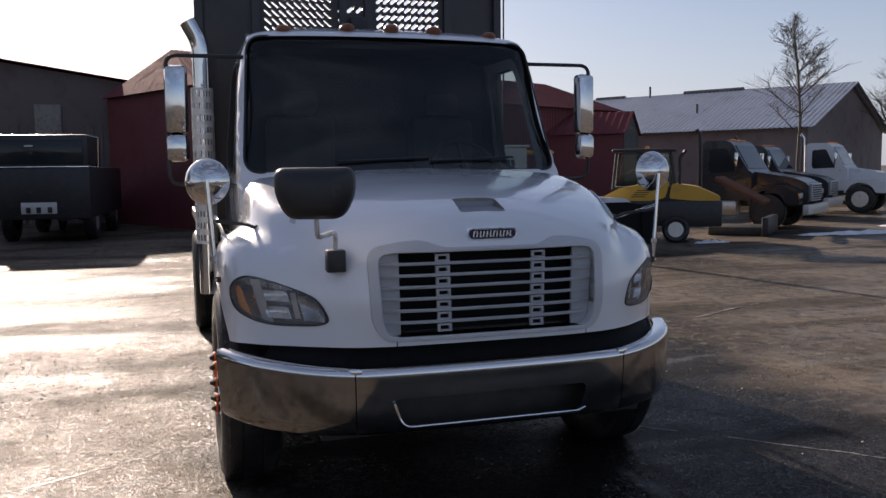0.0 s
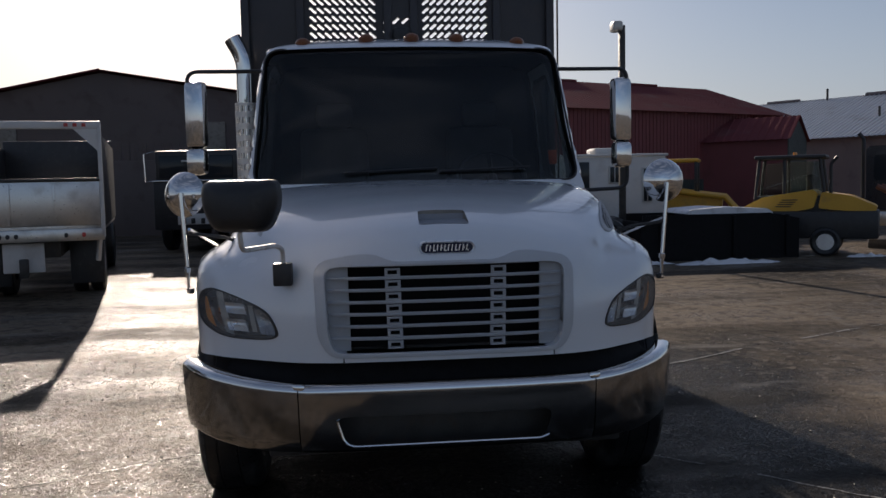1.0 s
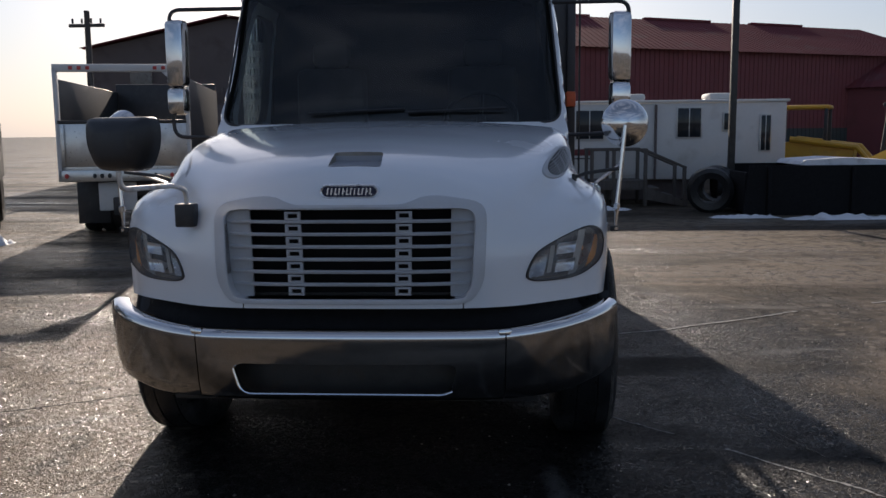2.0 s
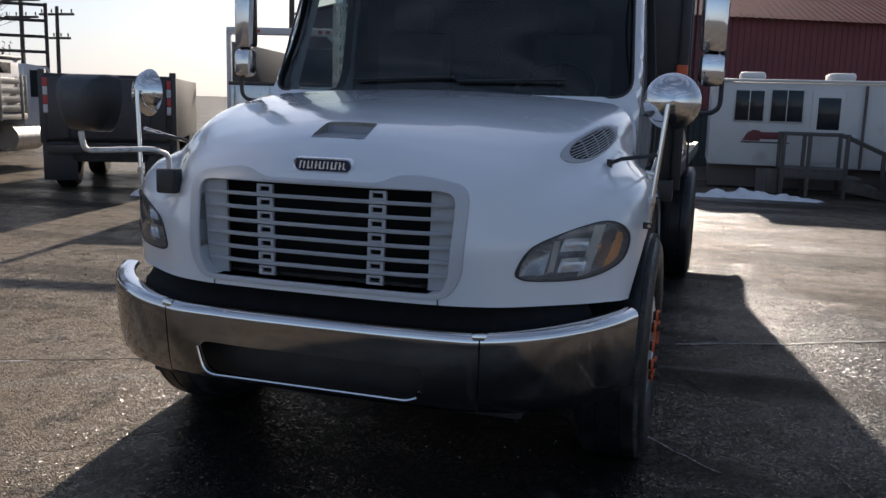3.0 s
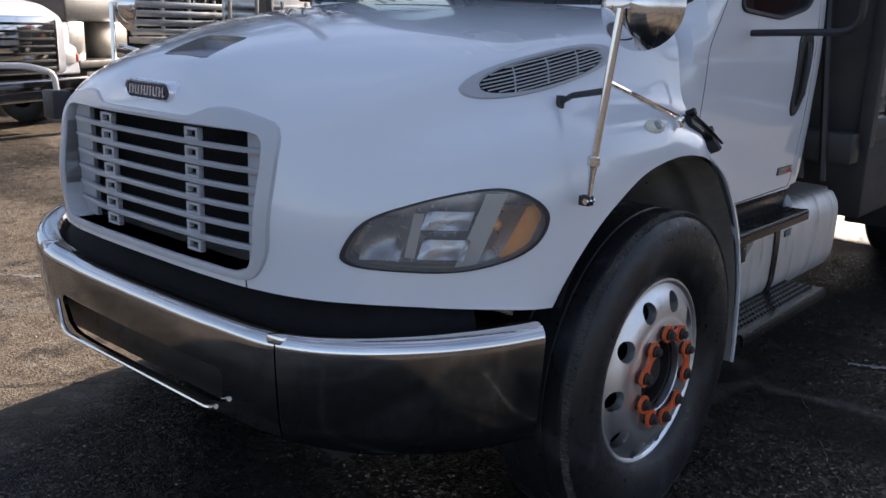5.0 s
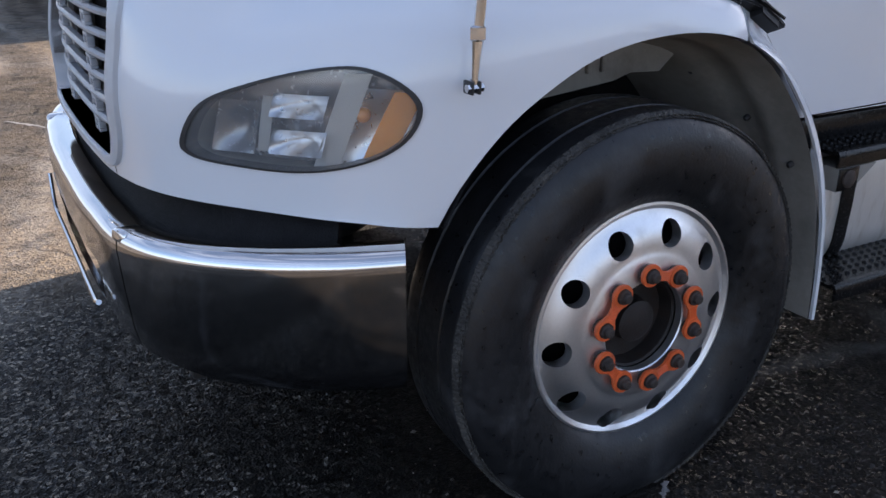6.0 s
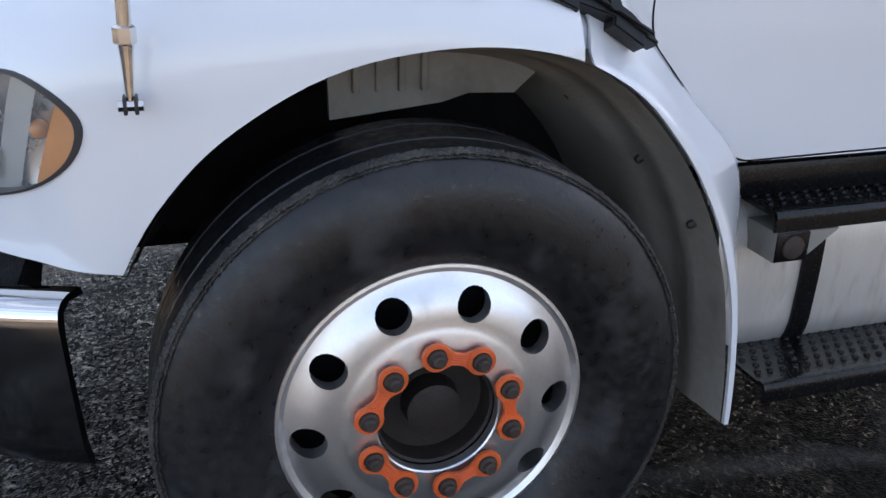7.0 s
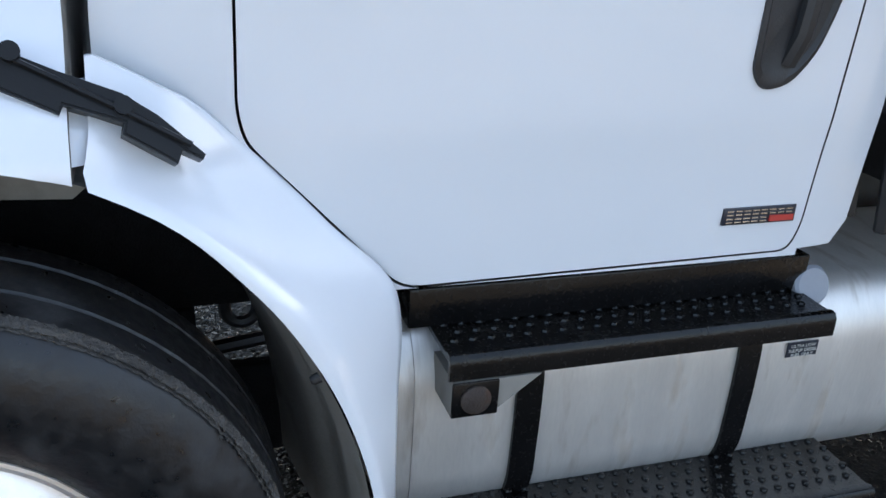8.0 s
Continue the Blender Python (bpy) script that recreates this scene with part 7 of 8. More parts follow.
# ---- yellow machine ----
def tractor():
    k = Kit("yellow_tractor", "yellow compact tractor with dark glazed cab", "tractor", 8.95, 13.8, 237.0)
    k.prism("hood", M["yellow"], soft_outline([(-1.25, 0.84), (-1.20, 1.00), (-0.85, 1.18), (0.10, 1.33), (0.2, 1.26), (0.12, 0.96), (-0.5, 0.84)], 0.06, 4), 'x', -0.55, 0.55, "sloping yellow bonnet")
    k.prism("rear_hood", M["yellow"], soft_outline([(0.20, 0.95), (0.26, 1.28), (0.80, 1.20), (1.28, 0.98), (1.22, 0.86), (0.7, 0.90)], 0.06, 4), 'x', -0.5, 0.5)
    k.box("chassis", M["black"], -0.6, 0.6, -1.2, 1.3, 0.35, 0.90, 0.04)
    c = k.prism("cab", M["black"], soft_outline([(-1.05, 0.88), (-1.03, 1.2), (0.35, 1.2), (0.38, 0.88)], 0.05, 3), 'x', -0.45, 0.45, "dark tractor cab")
    k.box("seat", M["seat"], -0.22, 0.22, -0.05, 0.06, 1.1, 1.65, 0.04, "", c)
    for x in (-0.44, 0.44):
        for p, q in (((-1.0, 1.15), (-0.92, 1.97)), ((-0.44, 1.15), (-0.44, 1.97)), ((0.33, 1.15), (0.22, 1.97))):
            k.put("post", tube(bmesh.new(), [(x, *p), (x, *q)], 0.035, 8), M["black"], "", c)
    k.box("cab_roof", M["black"], -0.53, 0.53, -1.02, 0.34, 1.95, 2.03, 0.03, "", c)
    for sx in (-1, 1):
        a, b = sorted((sx * 0.44, sx * 0.465))
        k.prism("side_glass", M["doorglass"], [(-0.95, 1.2), (-0.87, 1.86), (-0.48, 1.89), (-0.48, 1.2)], 'x', a, b, "", c)
        k.prism("side_glass", M["doorglass"], [(-0.40, 1.2), (-0.40, 1.89), (0.18, 1.90), (0.28, 1.2)], 'x', a, b, "", c)
        for y, r, rm in ((-0.80, 0.28, M["black"]), (0.35, 0.29, M["tank"])):
            k.wheel(sx * 0.58, y, r, 0.26, sx, rm)
    for i in range(4):
        k.box("louvre", M["black"], 0.548, 0.558, -0.6 + 0.04 * i, -0.3 + 0.04 * i, 0.98 + i * 0.045, 1.0 + i * 0.045, 0.003)
        k.box("louvre", M["black"], -0.558, -0.548, -0.6 + 0.04 * i, -0.3 + 0.04 * i, 0.98 + i * 0.045, 1.0 + i * 0.045, 0.003)
    k.tube("exhaust", M["black"], rounded([(0.3, 0.42, 1.2), (0.3, 0.42, 1.85), (0.3, 0.54, 1.98)], 0.06), 0.035, 8)
    k.tube("beacon", M["amber"], [(-0.2, -0.3, 2.03), (-0.2, -0.3, 2.10)], 0.04, 8)


def plough_frame():
    k = Kit("plough_frame", "rusty orange plough frame standing by the truck", "plough", 11.7, 14.6, 45.0)
    for x in (-0.35, 0.1, 0.5):
        k.tube("beam", M["rustred"], [(x, 0.6, 1.35), (x + 0.2, -0.5, 0.75)], 0.06, 8)
    k.box("blade", M["black"], -0.9, 0.8, -0.7, -0.55, 0.03, 0.45, 0.03, "black plough blade")
    k.box("foot", M["steel"], -0.6, 0.7, -0.5, 0.7, 0.0, 0.2, 0.02)


def steel_bin():
    k = Kit("steel_bin", "low black steel bin with snow on its rim", "bin", 6.65, 13.6, 2.0)
    k.prism("floor", M["mesh"], [(-1.50, 0.05), (1.62, 0.05), (1.62, 0.11), (-1.50, 0.11)], 'y', -0.5, 0.8)
    for y in (-0.55, 0.80):
        k.prism("side_wall", M["mesh"], [(-1.62, 0.0), (1.7, 0.0), (1.7, 0.78), (1.1, 0.90), (-1.52, 0.90)], 'y', y, y + 0.05)
    for x in (-1.55, 1.63):
        k.box("end_wall", M["mesh"], x - 0.04, x + 0.04, -0.5, 0.8, 0.06, 0.78, 0.01)
    for x in (-1.2, 0.3, 1.4):
        k.box("rib", M["mesh"], x, x + 0.07, -0.60, -0.55, 0.04, 0.86, 0.008)
    k.prism("snow_cap", M["snow"], soft_outline([(-0.6, 0.90), (1.25, 0.88), (1.1, 0.98), (0.2, 1.03), (-0.5, 0.99)], 0.05, 3), 'y', -0.42, 0.84, "old snow lying on the rim")


def yellow_loader():
    k = Kit("yellow_loader", "small yellow loader half hidden behind the bin", "loader", 8.3, 19.4, 65.0)
    k.prism("body", M["yellow"], soft_outline([(-1.1, 0.55), (-1.15, 1.15), (-0.3, 1.25), (0.9, 1.2), (1.2, 0.95), (1.15, 0.55)], 0.08, 4), 'x', -0.6, 0.6)
    cab = k.box("cab_roof", M["yellow"], -0.58, 0.58, -0.55, 0.65, 2.02, 2.12, 0.04)
    for x in (-0.52, 0.52):
        for y in (-0.48, 0.58):
            k.box("cab_post", M["black"], x - 0.04, x + 0.04, y - 0.04, y + 0.04, 1.15, 2.04, 0.01, "", cab)
        k.tube("lift_arm", M["yellow"], [(x * 1.3, 0.3, 1.3), (x * 1.3, -1.2, 1.1), (x * 1.3, -1.75, 0.45)], 0.07, 8)
    k.prism("bucket", M["black"], soft_outline([(-2.2, 0.05), (-1.6, 0.05), (-1.5, 0.65), (-1.62, 0.7), (-1.72, 0.2), (-2.2, 0.12)], 0.04, 3), 'x', -0.9, 0.9)
    for sx in (-1, 1):
        for y in (-0.65, 0.7):
            k.wheel(sx * 0.72, y, 0.42, 0.26, sx, M["yellow"])


tractor(), plough_frame(), steel_bin(), yellow_loader()
parked_truck("dark_truck", "dark blue conventional truck with a pale bumper", 14.5, 15.3, 37.0, M["blue"], size=0.92, rims=M["black"])
parked_truck("white_truck", "white conventional truck parked in the row", 22.0, 20.2, 37.0, M["farwhite"], size=0.95)
parked_truck("white_truck", "second white truck further along the row", 28.0, 21.0, 37.0, M["farwhite"], size=0.95)
parked_truck("blue_truck", "dark truck half hidden between the others", 18.3, 19.0, 37.0, M["blue"], size=0.9, rims=M["black"])
parked_truck("white_truck", "white truck with a chrome nose, parked nose to the yard", -9.0, 4.08, 111.0, M["farwhite"], True, rims=M["chrome"], tall=0.22)

# ---- yard lamp, poles ----
def yard_lamp():
    k = Kit("yard_lamp", "grey steel yard lamp on a square pole", "lamp", 5.15, 14.3, 0)
    k.box("pole", M["steel"], -0.06, 0.06, -0.06, 0.06, 0.0, 4.75, 0.01)
    k.box("foot", M["brick"], -0.2, 0.2, -0.2, 0.2, 0.0, 0.25, 0.03)
    k.box("lamp_head", M["lampgrey"], -0.22, -0.02, -0.18, 0.14, 4.62, 4.82, 0.04, "pale lamp head")


def wood_pole(x, y, h, r=0.125, arms=()):
    k = Kit("utility_pole", "weathered wooden utility pole", "pole", x, y, 0)
    k.tube("shaft", M["pole"], [(0, 0, -0.2), (0, 0, h / 2), (0.02, 0, h)], r, 12, "", None, r * 0.75)
    for z, w in arms:
        arm = k.box("cross_arm", M["pole"], -w, w, -0.05, 0.05, z - 0.045, z + 0.045, 0.01)
        for i in range(4):
            xx = -w + 0.1 + i * (2 * w - 0.2) / 3
            k.tube("insulator", M["black"], [(xx, 0, z + 0.06), (xx, 0, z + 0.19)], 0.028, 6, "", arm)


yard_lamp()
wood_pole(-9.75, 8.35, 9.5)
wood_pole(-25.2, 26.0, 6.6, 0.10, ((5.05, 0.9), (4.4, 0.8)))
wood_pole(-23.5, 26.0, 4.8, 0.09, ((4.5, 0.8), (3.6, 0.6)))
wood_pole(-10.8, 21.0, 5.0, 0.10, ((4.6, 0.5),))

# ---- left: tipper seen from behind ----
def tipper():
    k = Kit("tipper_truck", "aluminium-bodied tipper truck seen from behind", "truck", -5.02, 9.79, 13.0)
    k.m = pose(-5.02, 9.79, 0, 0, 0, 13.0) @ Matrix.Diagonal((0.80, 1.0, 1.03, 1.0))
    k.box("body_floor", M["alusheet"], -1.2, 1.2, 0.0, 4.6, 1.00, 1.10, 0.01)
    for sx in (-1.2, 1.2):
        k.box("body_side", M["black"], sx - 0.03, sx + 0.03, 0.05, 4.6, 1.06, 2.35, 0.01, "dark body side")
    k.box("front_wall", M["black"], -1.2, 1.2, 4.55, 4.62, 1.06, 2.5, 0.01)
    tg = k.box("tailgate", M["alusheet"], -1.15, 1.15, -0.05, 0.0, 1.08, 1.71, 0.01, "bare aluminium tailgate")
    for x in (-1.1, -0.4, 0.35):
        k.box("gate_rib", M["alusheet"], x, x + 0.05, -0.075, -0.05, 1.10, 1.69, 0.006, "", tg)
    k.box("gate_top", M["steel"], -1.16, 1.16, -0.07, 0.02, 1.70, 1.75, 0.008)
    for sx in (-1.2, 1.15):
        k.box("corner_post", M["trailer"], sx - 0.0, sx + 0.07, -0.06, 0.06, 0.9, 2.50, 0.012, "pale corner post")
    k.box("top_bar", M["trailer"], -1.2, 1.22, -0.06, 0.06, 2.44, 2.55, 0.02, "pale top bar with small lamps")
    for x in (-0.9, -0.75, -0.6, 0.6, 0.75, 0.9):
        k.box("bar_lamp", M["red"], x, x + 0.07, -0.072, -0.055, 2.47, 2.52, 0.006)
    k.prism("hood_corner", M["trailer"], [(0.75, 2.44), (1.15, 2.44), (1.15, 2.13)], 'y', -0.05, 0.0)
    tail = k.box("tail_bar", M["alusheet"], -1.2, 1.2, -0.06, 0.04, 0.86, 1.03, 0.01, "tail bar with lamps")
    for x in (-1.05, -0.55, -0.42, -0.28, 0.55, 0.85):
        k.tube("tail_lamp", M["red"] if abs(x) > 0.8 else M["black"], [(x, -0.08, 0.945), (x, -0.05, 0.945)], 0.035, 10, "", tail)
    k.box("hitch_plate", M["trailer"], -0.55, 0.15, 0.1, 0.14, 0.42, 0.84, 0.02, "pale hitch plate")
    k.box("hitch", M["steel"], -0.27, -0.12, 0.0, 0.2, 0.35, 0.62, 0.02)
    for sx in (-1, 1):
        k.wheel(sx * 0.98, 1.35, 0.50, 0.30, sx)
        k.wheel(sx * 0.66, 1.35, 0.50, 0.30, sx)
        k.wheel(sx * 0.98, 5.9, 0.50, 0.30, sx)
        k.box("mud_flap", M["black"], sx * 0.82 - 0.3, sx * 0.82 + 0.3, 0.72, 0.74, 0.18, 0.85, 0.005)
    k.box("frame_rail", M["steel"], -0.42, 0.42, 0.2, 6.6, 0.62, 0.95, 0.02)
    k.box("cab", M["blue"], -1.0, 1.0, 5.0, 6.4, 0.8, 2.25, 0.08)
    k.tube("hydraulic_ram", M["tank"], [(1.05, 0.3, 0.55), (1.12, 0.2, 1.0)], 0.05, 8)


def dark_wagon():
    k = Kit("dark_wagon", "dark truck standing nose-on before the hall", "truck", -4.35, 19.2, -4.0, size=1.13)
    k.box("body", M["black"], -0.95, 0.95, 0.0, 5.0, 0.5, 1.6, 0.04)
    c = k.box("cab", M["black"], -0.92, 0.92, 0.1, 1.9, 1.55, 2.28, 0.06)
    k.box("windscreen", M["farglass"], -0.82, 0.82, 0.07, 0.11, 1.66, 2.16, 0.02, "dark windscreen", c)
    k.box("top_trim", M["chrome"], -0.95, 0.95, -0.02, 0.03, 1.58, 1.615, 0.008, "bright trim strip")
    k.box("plate_panel", M["trailer"], -0.42, 0.28, -0.04, -0.005, 0.62, 0.86, 0.015, "pale panel with dark fittings")
    for x in (-0.32, -0.12, 0.1):
        k.box("fitting", M["black"], x, x + 0.09, -0.06, -0.03, 0.64, 0.76, 0.008)
    k.box("name_plate", M["trailer"], -0.3, -0.14, -0.01, 0.06, 2.02, 2.05, 0.003)
    for sx in (-1, 1):
        k.wheel(sx * 0.82, 0.9, 0.46, 0.26, sx)
        k.wheel(sx * 0.82, 4.0, 0.46, 0.26, sx)
        k.tube("mirror_arm", M["chrome"], [(sx * 0.95, 0.1, 1.60), (sx * 1.12, 0.05, 1.58), (sx * 1.14, 0.05, 2.2), (sx * 0.95, 0.1, 2.25)], 0.015, 6)


def small_car():
    k = Kit("car", "small white car parked before the hall", "car", -3.95, 25.4, 5.0, size=0.9)
    k.prism("body", M["farwhite"], soft_outline([(-2.0, 0.35), (-2.0, 0.80), (-1.1, 0.92), (-0.5, 1.40), (0.8, 1.42), (1.5, 1.0), (2.0, 0.9), (2.0, 0.35)], 0.12, 4), 'x', -0.82, 0.82)
    k.prism("car_window", M["farglass"], [(-0.85, 0.96), (-0.45, 1.32), (0.72, 1.34), (1.2, 1.0)], 'x', -0.835, 0.835, "dark car windows")
    for y in (-1.25, 1.25):
        for sx in (-1, 1):
            k.wheel(sx * 0.74, y, 0.32, 0.2, sx)


tipper(), dark_wagon(), small_car()

# ---- far left row: stake truck, tank, rack ----
M["board"] = mat("weathered_grey_board", (0.30, 0.285, 0.26), 0.7, 0, 0.2, 3, 40, (0.14, 0.12, 0.10), 0.3, 0.2, 60)
def stake_truck():
    k = Kit("stake_truck", "white flatbed truck with bare aluminium plank sides", "truck", -13.16, 13.65, 191.5)
    k.box("bed", M["board"], -1.2, 1.2, 2.6, 5.75, 1.02, 1.14, 0.02)
    for sx in (-1, 1):
        for i in range(4):
            k.box("side_board", M["alusheet"], sx * 1.18 - 0.02, sx * 1.18 + 0.02, 2.7, 5.7, 1.17 + i * 0.17, 1.29 + i * 0.17, 0.006, "bare aluminium side plank")
        for i in range(5):
            k.box("stake", M["board"], sx * 1.205 - 0.02, sx * 1.205 + 0.02, 2.75 + i * 0.70, 2.82 + i * 0.70, 1.0, 1.86, 0.008)
        k.wheel(sx * 0.98, 4.85, 0.48, 0.30, sx, M["trailer"])
        k.wheel(sx * 0.96, 1.0, 0.48, 0.28, sx, M["trailer"])
        k.tube("tank", M["tank"], [(sx * 0.85, 1.9, 0.66), (sx * 0.85, 2.8, 0.66)], 0.26, 16)
    k.box("headboard", M["dusty"], -1.15, 1.15, 2.5, 2.58, 1.1, 1.86, 0.02, "pale headboard")
    panel = k.box("tall_panel", M["trailer"], -1.13, -1.08, 2.72, 5.65, 1.20, 2.14, 0.015, "pale upright panel with mesh windows")
    for y in (3.0, 4.4):
        k.box("mesh_panel", M["mesh"], -1.143, -1.13, y, y + 0.6, 1.88, 2.08, 0.004, "", panel)
    k.box("cover", M["black"], -1.16, -0.7, 2.65, 5.7, 2.14, 2.22, 0.03)
    cabin = bmesh.new()
    prism(cabin, soft_outline([(0.95, 0.75), (0.95, 1.35), (1.15, 1.45), (1.45, 2.05), (2.35, 2.1), (2.4, 0.75)], 0.08, 4), 'x', -1.0, 1.0)
    k.put("cab", cabin, M["farwhite"])
    k.prism("cab_window", M["farglass"], [(1.25, 1.45), (1.55, 1.98), (2.15, 1.98), (2.15, 1.45)], 'x', -1.015, 1.015)
    k.prism("nose", M["farwhite"], soft_outline([(-0.2, 0.7), (-0.25, 1.15), (0.2, 1.32), (1.0, 1.40), (1.05, 0.7)], 0.10, 4), 'x', -0.82, 0.82)
    k.box("chassis", M["steel"], -0.45, 0.45, -0.2, 5.7, 0.55, 1.0, 0.02)


def service_body():
    k = Kit("service_truck", "dark service truck with silver lockers", "truck", -11.9, 6.7, 124.0, size=0.80)
    k.box("bed", M["steel"], -1.2, 1.2, 0.0, 4.8, 0.85, 1.0, 0.02)
    for i in range(3):
        l = k.box("locker", M["alusheet"], -1.2, -0.6, 0.2 + i * 1.45, 1.55 + i * 1.45, 1.0, 1.75, 0.02, "silver locker")
        l = k.box("locker", M["alusheet"], 0.6, 1.2, 0.2 + i * 1.45, 1.55 + i * 1.45, 1.0, 1.75, 0.02, "silver locker")
        k.box("locker_gap", M["black"], 1.195, 1.215, 0.75 + i * 1.45, 1.45 + i * 1.45, 1.2, 1.5, 0.005, "", l)
    k.box("top_cover", M["black"], -1.1, 1.1, 0.3, 4.4, 1.75, 2.3, 0.06)
    for sx in (-1, 1):
        k.wheel(sx * 0.98, 3.4, 0.48, 0.3, sx)
        k.wheel(sx * 0.98, 0.9, 0.48, 0.3, sx)
    k.box("chassis", M["steel"], -0.8, 0.8, 0.1, 4.7, 0.45, 0.85, 0.02)


def box_wagon():
    k = Kit("dump_wagon", "dark dump wagon with red and white corner strips", "wagon", -8.0, 9.33, 28.0)
    body = k.box("body", M["black"], -0.98, 0.98, 0.0, 4.2, 0.80, 1.86, 0.03, "dark steel wagon body")
    gate = k.box("tailgate", M["box"], -0.90, 0.90, -0.05, -0.004, 0.84, 1.80, 0.015, "dark tailgate")
    for x in (-0.62, 0.0, 0.62):
        k.box("gate_rib", M["box"], x - 0.035, x + 0.035, -0.085, -0.05, 0.86, 1.78, 0.008, "", gate)
    k.prism("gate_sign", M["yellow"], [(-0.52, 1.36), (-0.36, 1.62), (-0.22, 1.62), (-0.30, 1.36)], 'y', -0.092, -0.052, "worn yellow painted shape", gate)
    k.prism("gate_sign", M["orange"], [(-0.28, 1.36), (-0.20, 1.58), (-0.06, 1.56), (-0.10, 1.36)], 'y', -0.092, -0.052, "worn orange painted shape", gate)
    for sx in (-1, 1):
        for i in range(4):
            x = sx * 0.94
            k.box("corner_strip", M["red"] if i % 2 else M["trailer"], x - 0.035, x + 0.035, -0.016, -0.002, 1.24 + i * 0.14, 1.37 + i * 0.14, 0.002, "", body)
        k.box("corner_post", M["box"], sx * 1.0 - 0.05, sx * 1.0 + 0.05, 0.02, 0.14, 0.76, 1.92, 0.01)
        for y in (0.75, 3.3):
            k.wheel(sx * 0.80, y, 0.48, 0.34, sx, M["steel"])
        k.box("mud_flap", M["black"], sx * 0.78 - 0.26, sx * 0.78 + 0.26, 0.10, 0.12, 0.16, 0.80, 0.005)
    k.box("frame", M["steel"], -0.6, 0.6, 0.1, 4.3, 0.46, 0.79, 0.02)
    k.box("tail_beam", M["steel"], -0.95, 0.95, -0.06, 0.06, 0.60, 0.74, 0.01)


def steel_rack():
    k = Kit("steel_rack", "tall open rack of square steel bars", "rack", -21.5, 21.0, 40.0)
    for x in (-1.45, 1.45):
        k.box("post", M["steel"], x - 0.06, x + 0.06, -0.06, 0.06, 0.0, 4.45, 0.01)
    for z in (2.35, 2.85, 3.35, 3.87, 4.38):
        k.box("bar", M["steel"], -1.45, 1.45, -0.04, 0.04, z - 0.05, z + 0.05, 0.01)
    for x in (-0.75, 0.1, 0.7):
        k.box("upright", M["steel"], x - 0.035, x + 0.035, -0.03, 0.03, 2.35, 2.85, 0.01)


stake_truck(), service_body(), box_wagon(), steel_rack()

# ---- trees ----
def bare_tree(x, y, h, seed, spread=0.55, levels=5, lean=(0, 0), thick=0.16, slim=False):
    rnd = random.Random(seed)
    trunk, twigs = bmesh.new(), bmesh.new()

    def grow_limb(p, d, length, r, level):
        pts, q, v = [p], p, d.copy()
        n = 4 if level < 3 else 3
        for i in range(n):
            v = (v + Vector((rnd.uniform(-1, 1), rnd.uniform(-1, 1), rnd.uniform(-0.3, 0.8))) * 0.16).normalized()
            q = q + v * length / n
            pts.append(q)
        tube(trunk if level < 2 else twigs, pts, r, 7 if level < 2 else 4 if level < 4 else 3, False, r * 0.55)
        if level >= levels:
            return
        for i in range((30 if level == 0 else 7) if slim else rnd.randint(5, 6) if level >= 3 else rnd.randint(6, 8) if level == 2 else rnd.randint(5, 6) if level else rnd.randint(10, 13)):
            t = rnd.uniform(0.3, 1.0) if level else rnd.uniform(0.35 if slim else 0.16, 1.0)
            k = min(int(t * n), n - 1)
            s = pts[k].lerp(pts[k + 1], t * n - k)
            side = Vector((rnd.uniform(-1, 1), rnd.uniform(-1, 1), rnd.uniform(-0.1, 0.5))).normalized()
            grow_limb(s, (v * (1 - spread) + side * spread).normalized(), (length * (0.34 - 0.24 * t) * rnd.uniform(0.8, 1.2) if slim and level == 0 else length * rnd.uniform(0.42, 0.66)), max(0.006, r * (1 - 0.55 * t) * 0.48), level + 1)
    grow_limb(Vector((x, y, -0.1)), Vector((*lean, 1)).normalized(), h * (0.97 if slim else 0.62), thick, 0)
    t = thing("tree", "bare winter tree with thin branches", "tree", (x, y, 0), "bare trees round the yard")
    part("trunk", trunk, M["bark"], t, "", 60)
    tagged(part("crown", twigs, M["bark"], t, "bare twigs", 60), kind="stuff")


bare_tree(23.4, 27.0, 7.6, 5, 0.62, 3, (0, 0), 0.075, True)
bare_tree(31.5, 30.0, 7.0, 8, 0.62, 3, (0.05, 0), 0.08, True)
bare_tree(34.0, 33.0, 7.0, 9, 0.62, 3, (0, 0), 0.08, True)
for i, (x, y, h, t, n) in enumerate(((-21.5, 13.0, 12.0, 0.17, 5), (-26.5, 12.0, 12.5, 0.18, 5), (-18.6, 15.6, 10.5, 0.14, 5), (-23.5, 16.5, 12.0, 0.16, 5), (-31.0, 16.0, 12.0, 0.16, 4), (-24.0, 7.5, 11.0, 0.16, 5))):
    bare_tree(x, y, h, 20 + i, 0.62, n, ((i % 3 - 1) * 0.12, 0.05), t)


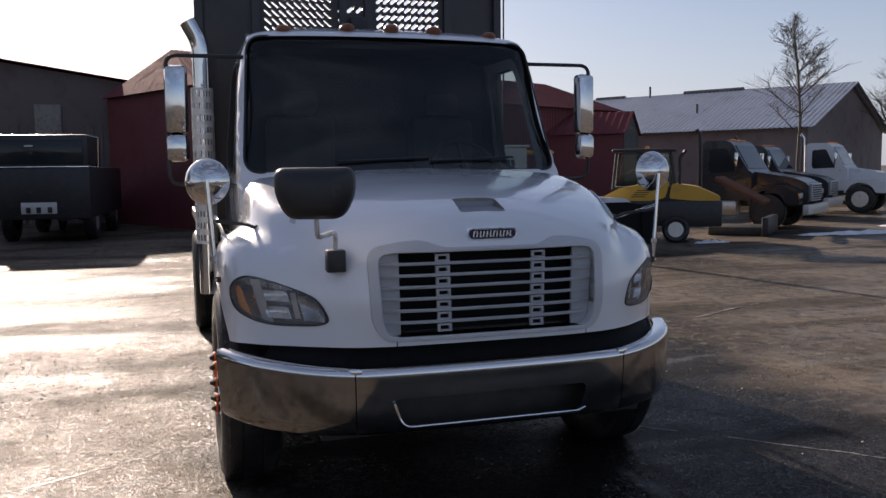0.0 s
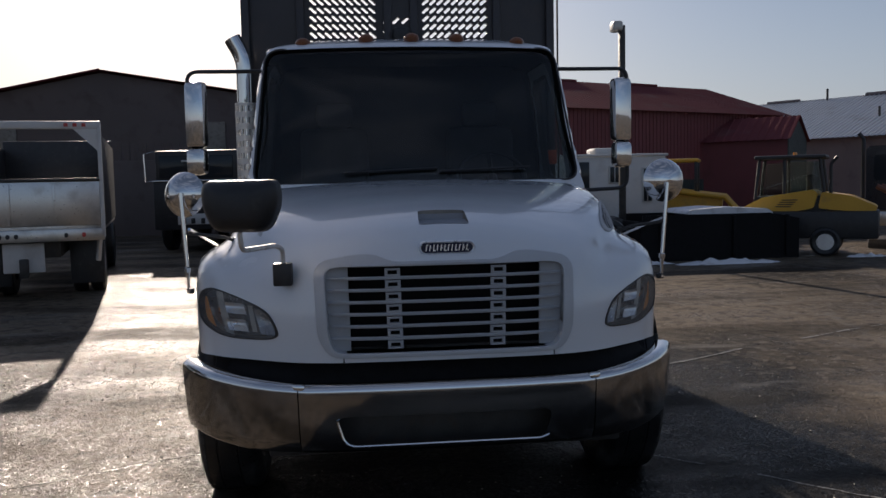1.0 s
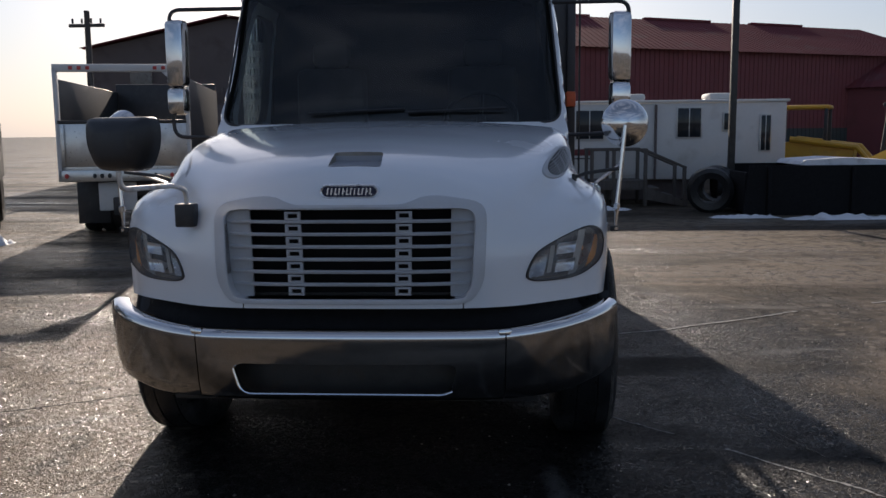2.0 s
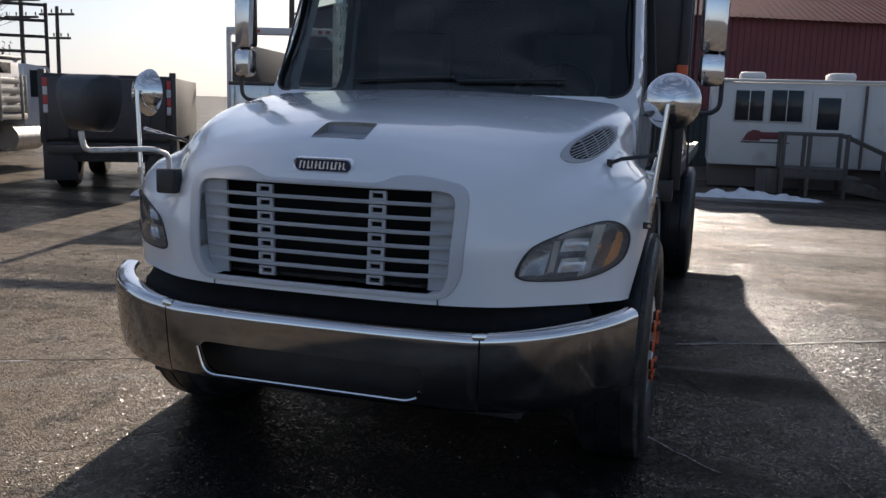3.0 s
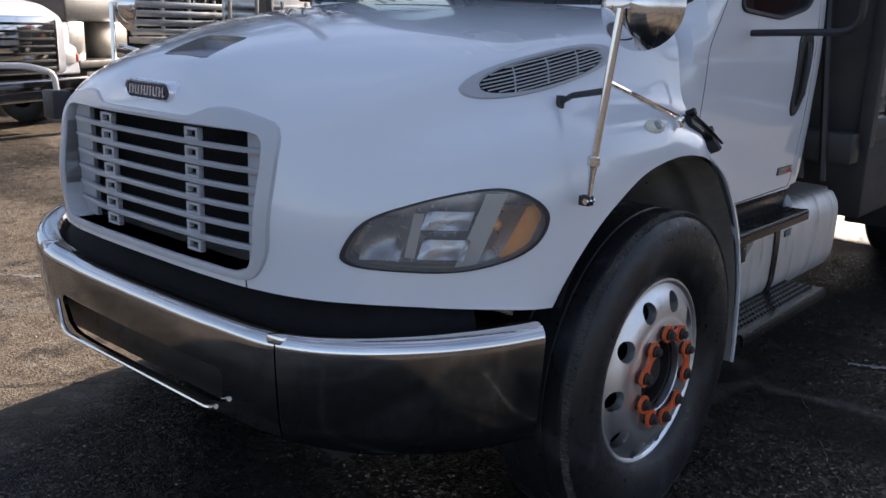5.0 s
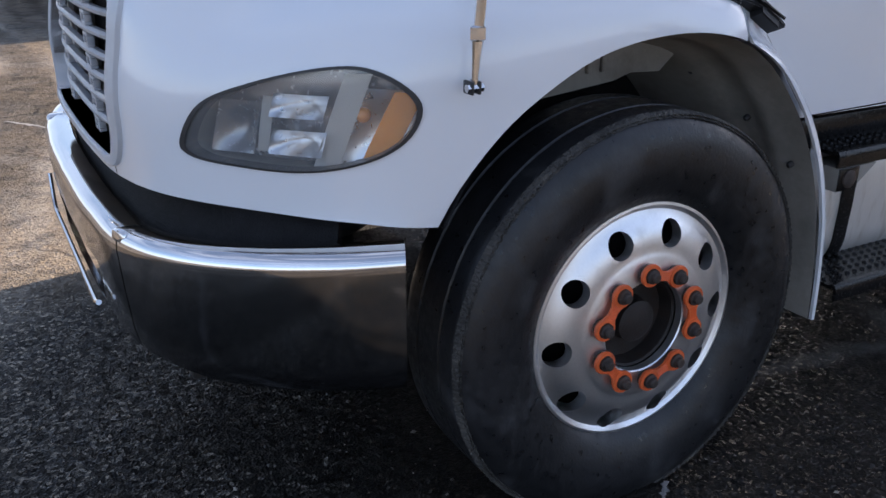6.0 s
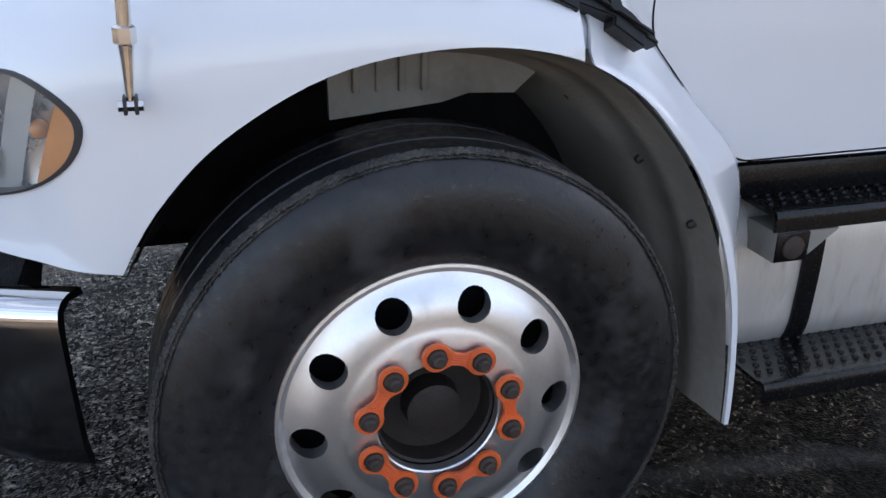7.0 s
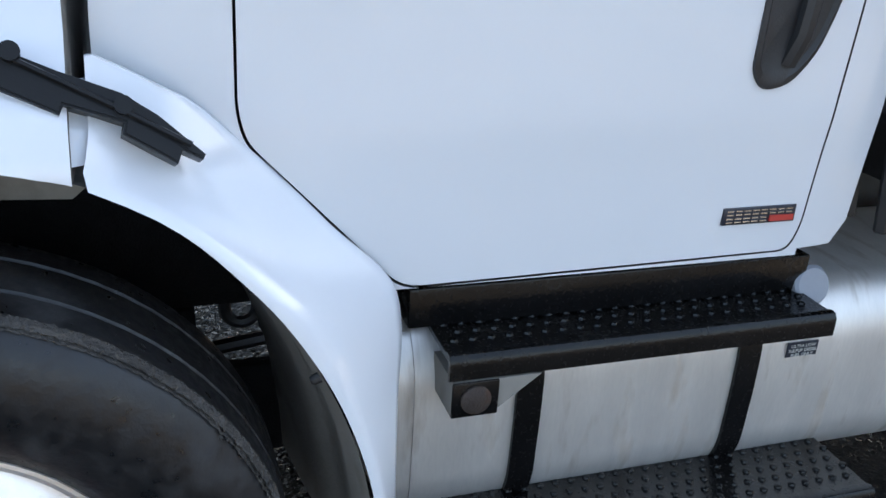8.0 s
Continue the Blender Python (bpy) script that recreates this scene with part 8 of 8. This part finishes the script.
def scrub(x, y, w, h, seed, n=260):
    """Dark undergrowth: leaning stems set with many small clumps of needles."""
    rnd = random.Random(seed)
    bm = bmesh.new()
    for _ in range(n):
        u = rnd.uniform(-1, 1)
        p = Vector((x + u * w, y + rnd.uniform(-1.5, 1.5), 0))
        d = Vector((rnd.uniform(-0.25, 0.25), rnd.uniform(-0.2, 0.2), 1)).normalized()
        l = h * (1 - 0.5 * abs(u)) * rnd.uniform(0.55, 1.0)
        tube(bm, [p, p + d * l * 0.5, p + d * l], 0.02, 3, False, 0.005)
        for k in range(22):
            t = rnd.uniform(0.15, 1)
            q = p + d * l * t
            e = Vector((rnd.uniform(-1, 1), rnd.uniform(-1, 1), rnd.uniform(-0.4, 0.5))).normalized() * rnd.uniform(0.12, 0.30) * (1.3 - t)
            w2 = e.cross((rnd.uniform(-1, 1), 0.2, 1)).normalized() * 0.045
            bm.faces.new([bm.verts.new(v) for v in (q, q + e * 0.5 + w2, q + e, q + e * 0.5 - w2)])
    solid("scrub", bm, M["needles"], "dark evergreen scrub behind the trucks", "bushes", kind="stuff", smooth=0)


scrub(-19.8, 16.0, 3.2, 4.2, 3, 700)
scrub(-24.5, 13.0, 5.5, 4.6, 4, 1500)

# ---- old snow along the edges ----
def snow_patch(x, y, w, d, h, seed):
    rnd = random.Random(seed)
    bm = bmesh.new()
    nx, ny = 26, 14
    g = [[bm.verts.new((x + w * (i / nx - 0.5), y + d * (j / ny - 0.5), max(-0.02, h * (1 - (2 * i / nx - 1) ** 2) * (1 - (2 * j / ny - 1) ** 2) * (0.8 + 1.6 * noise.noise((i * 0.4 + seed, j * 0.5, seed))) - 0.015))) for j in range(ny + 1)] for i in range(nx + 1)]
    for i in range(nx):
        for j in range(ny):
            bm.faces.new((g[i][j], g[i + 1][j], g[i + 1][j + 1], g[i][j + 1]))
    solid("snow_patch", bm, M["snow"], "low patch of dirty old snow on asphalt", "snow", "snow patches", smooth=60)


for i, a in enumerate(((6.6, 12.4, 2.2, 0.5, 0.08), (2.0, 14.3, 2.6, 0.5, 0.12), (14.5, 13.6, 4.5, 0.7, 0.07), (18.5, 15.2, 5.0, 0.8, 0.07), (5.0, 12.7, 1.4, 0.4, 0.06), (-7.0, 9.2, 0.9, 0.5, 0.16), (9.6, 12.8, 1.0, 0.3, 0.06))):
    snow_patch(*a, 11 + i)
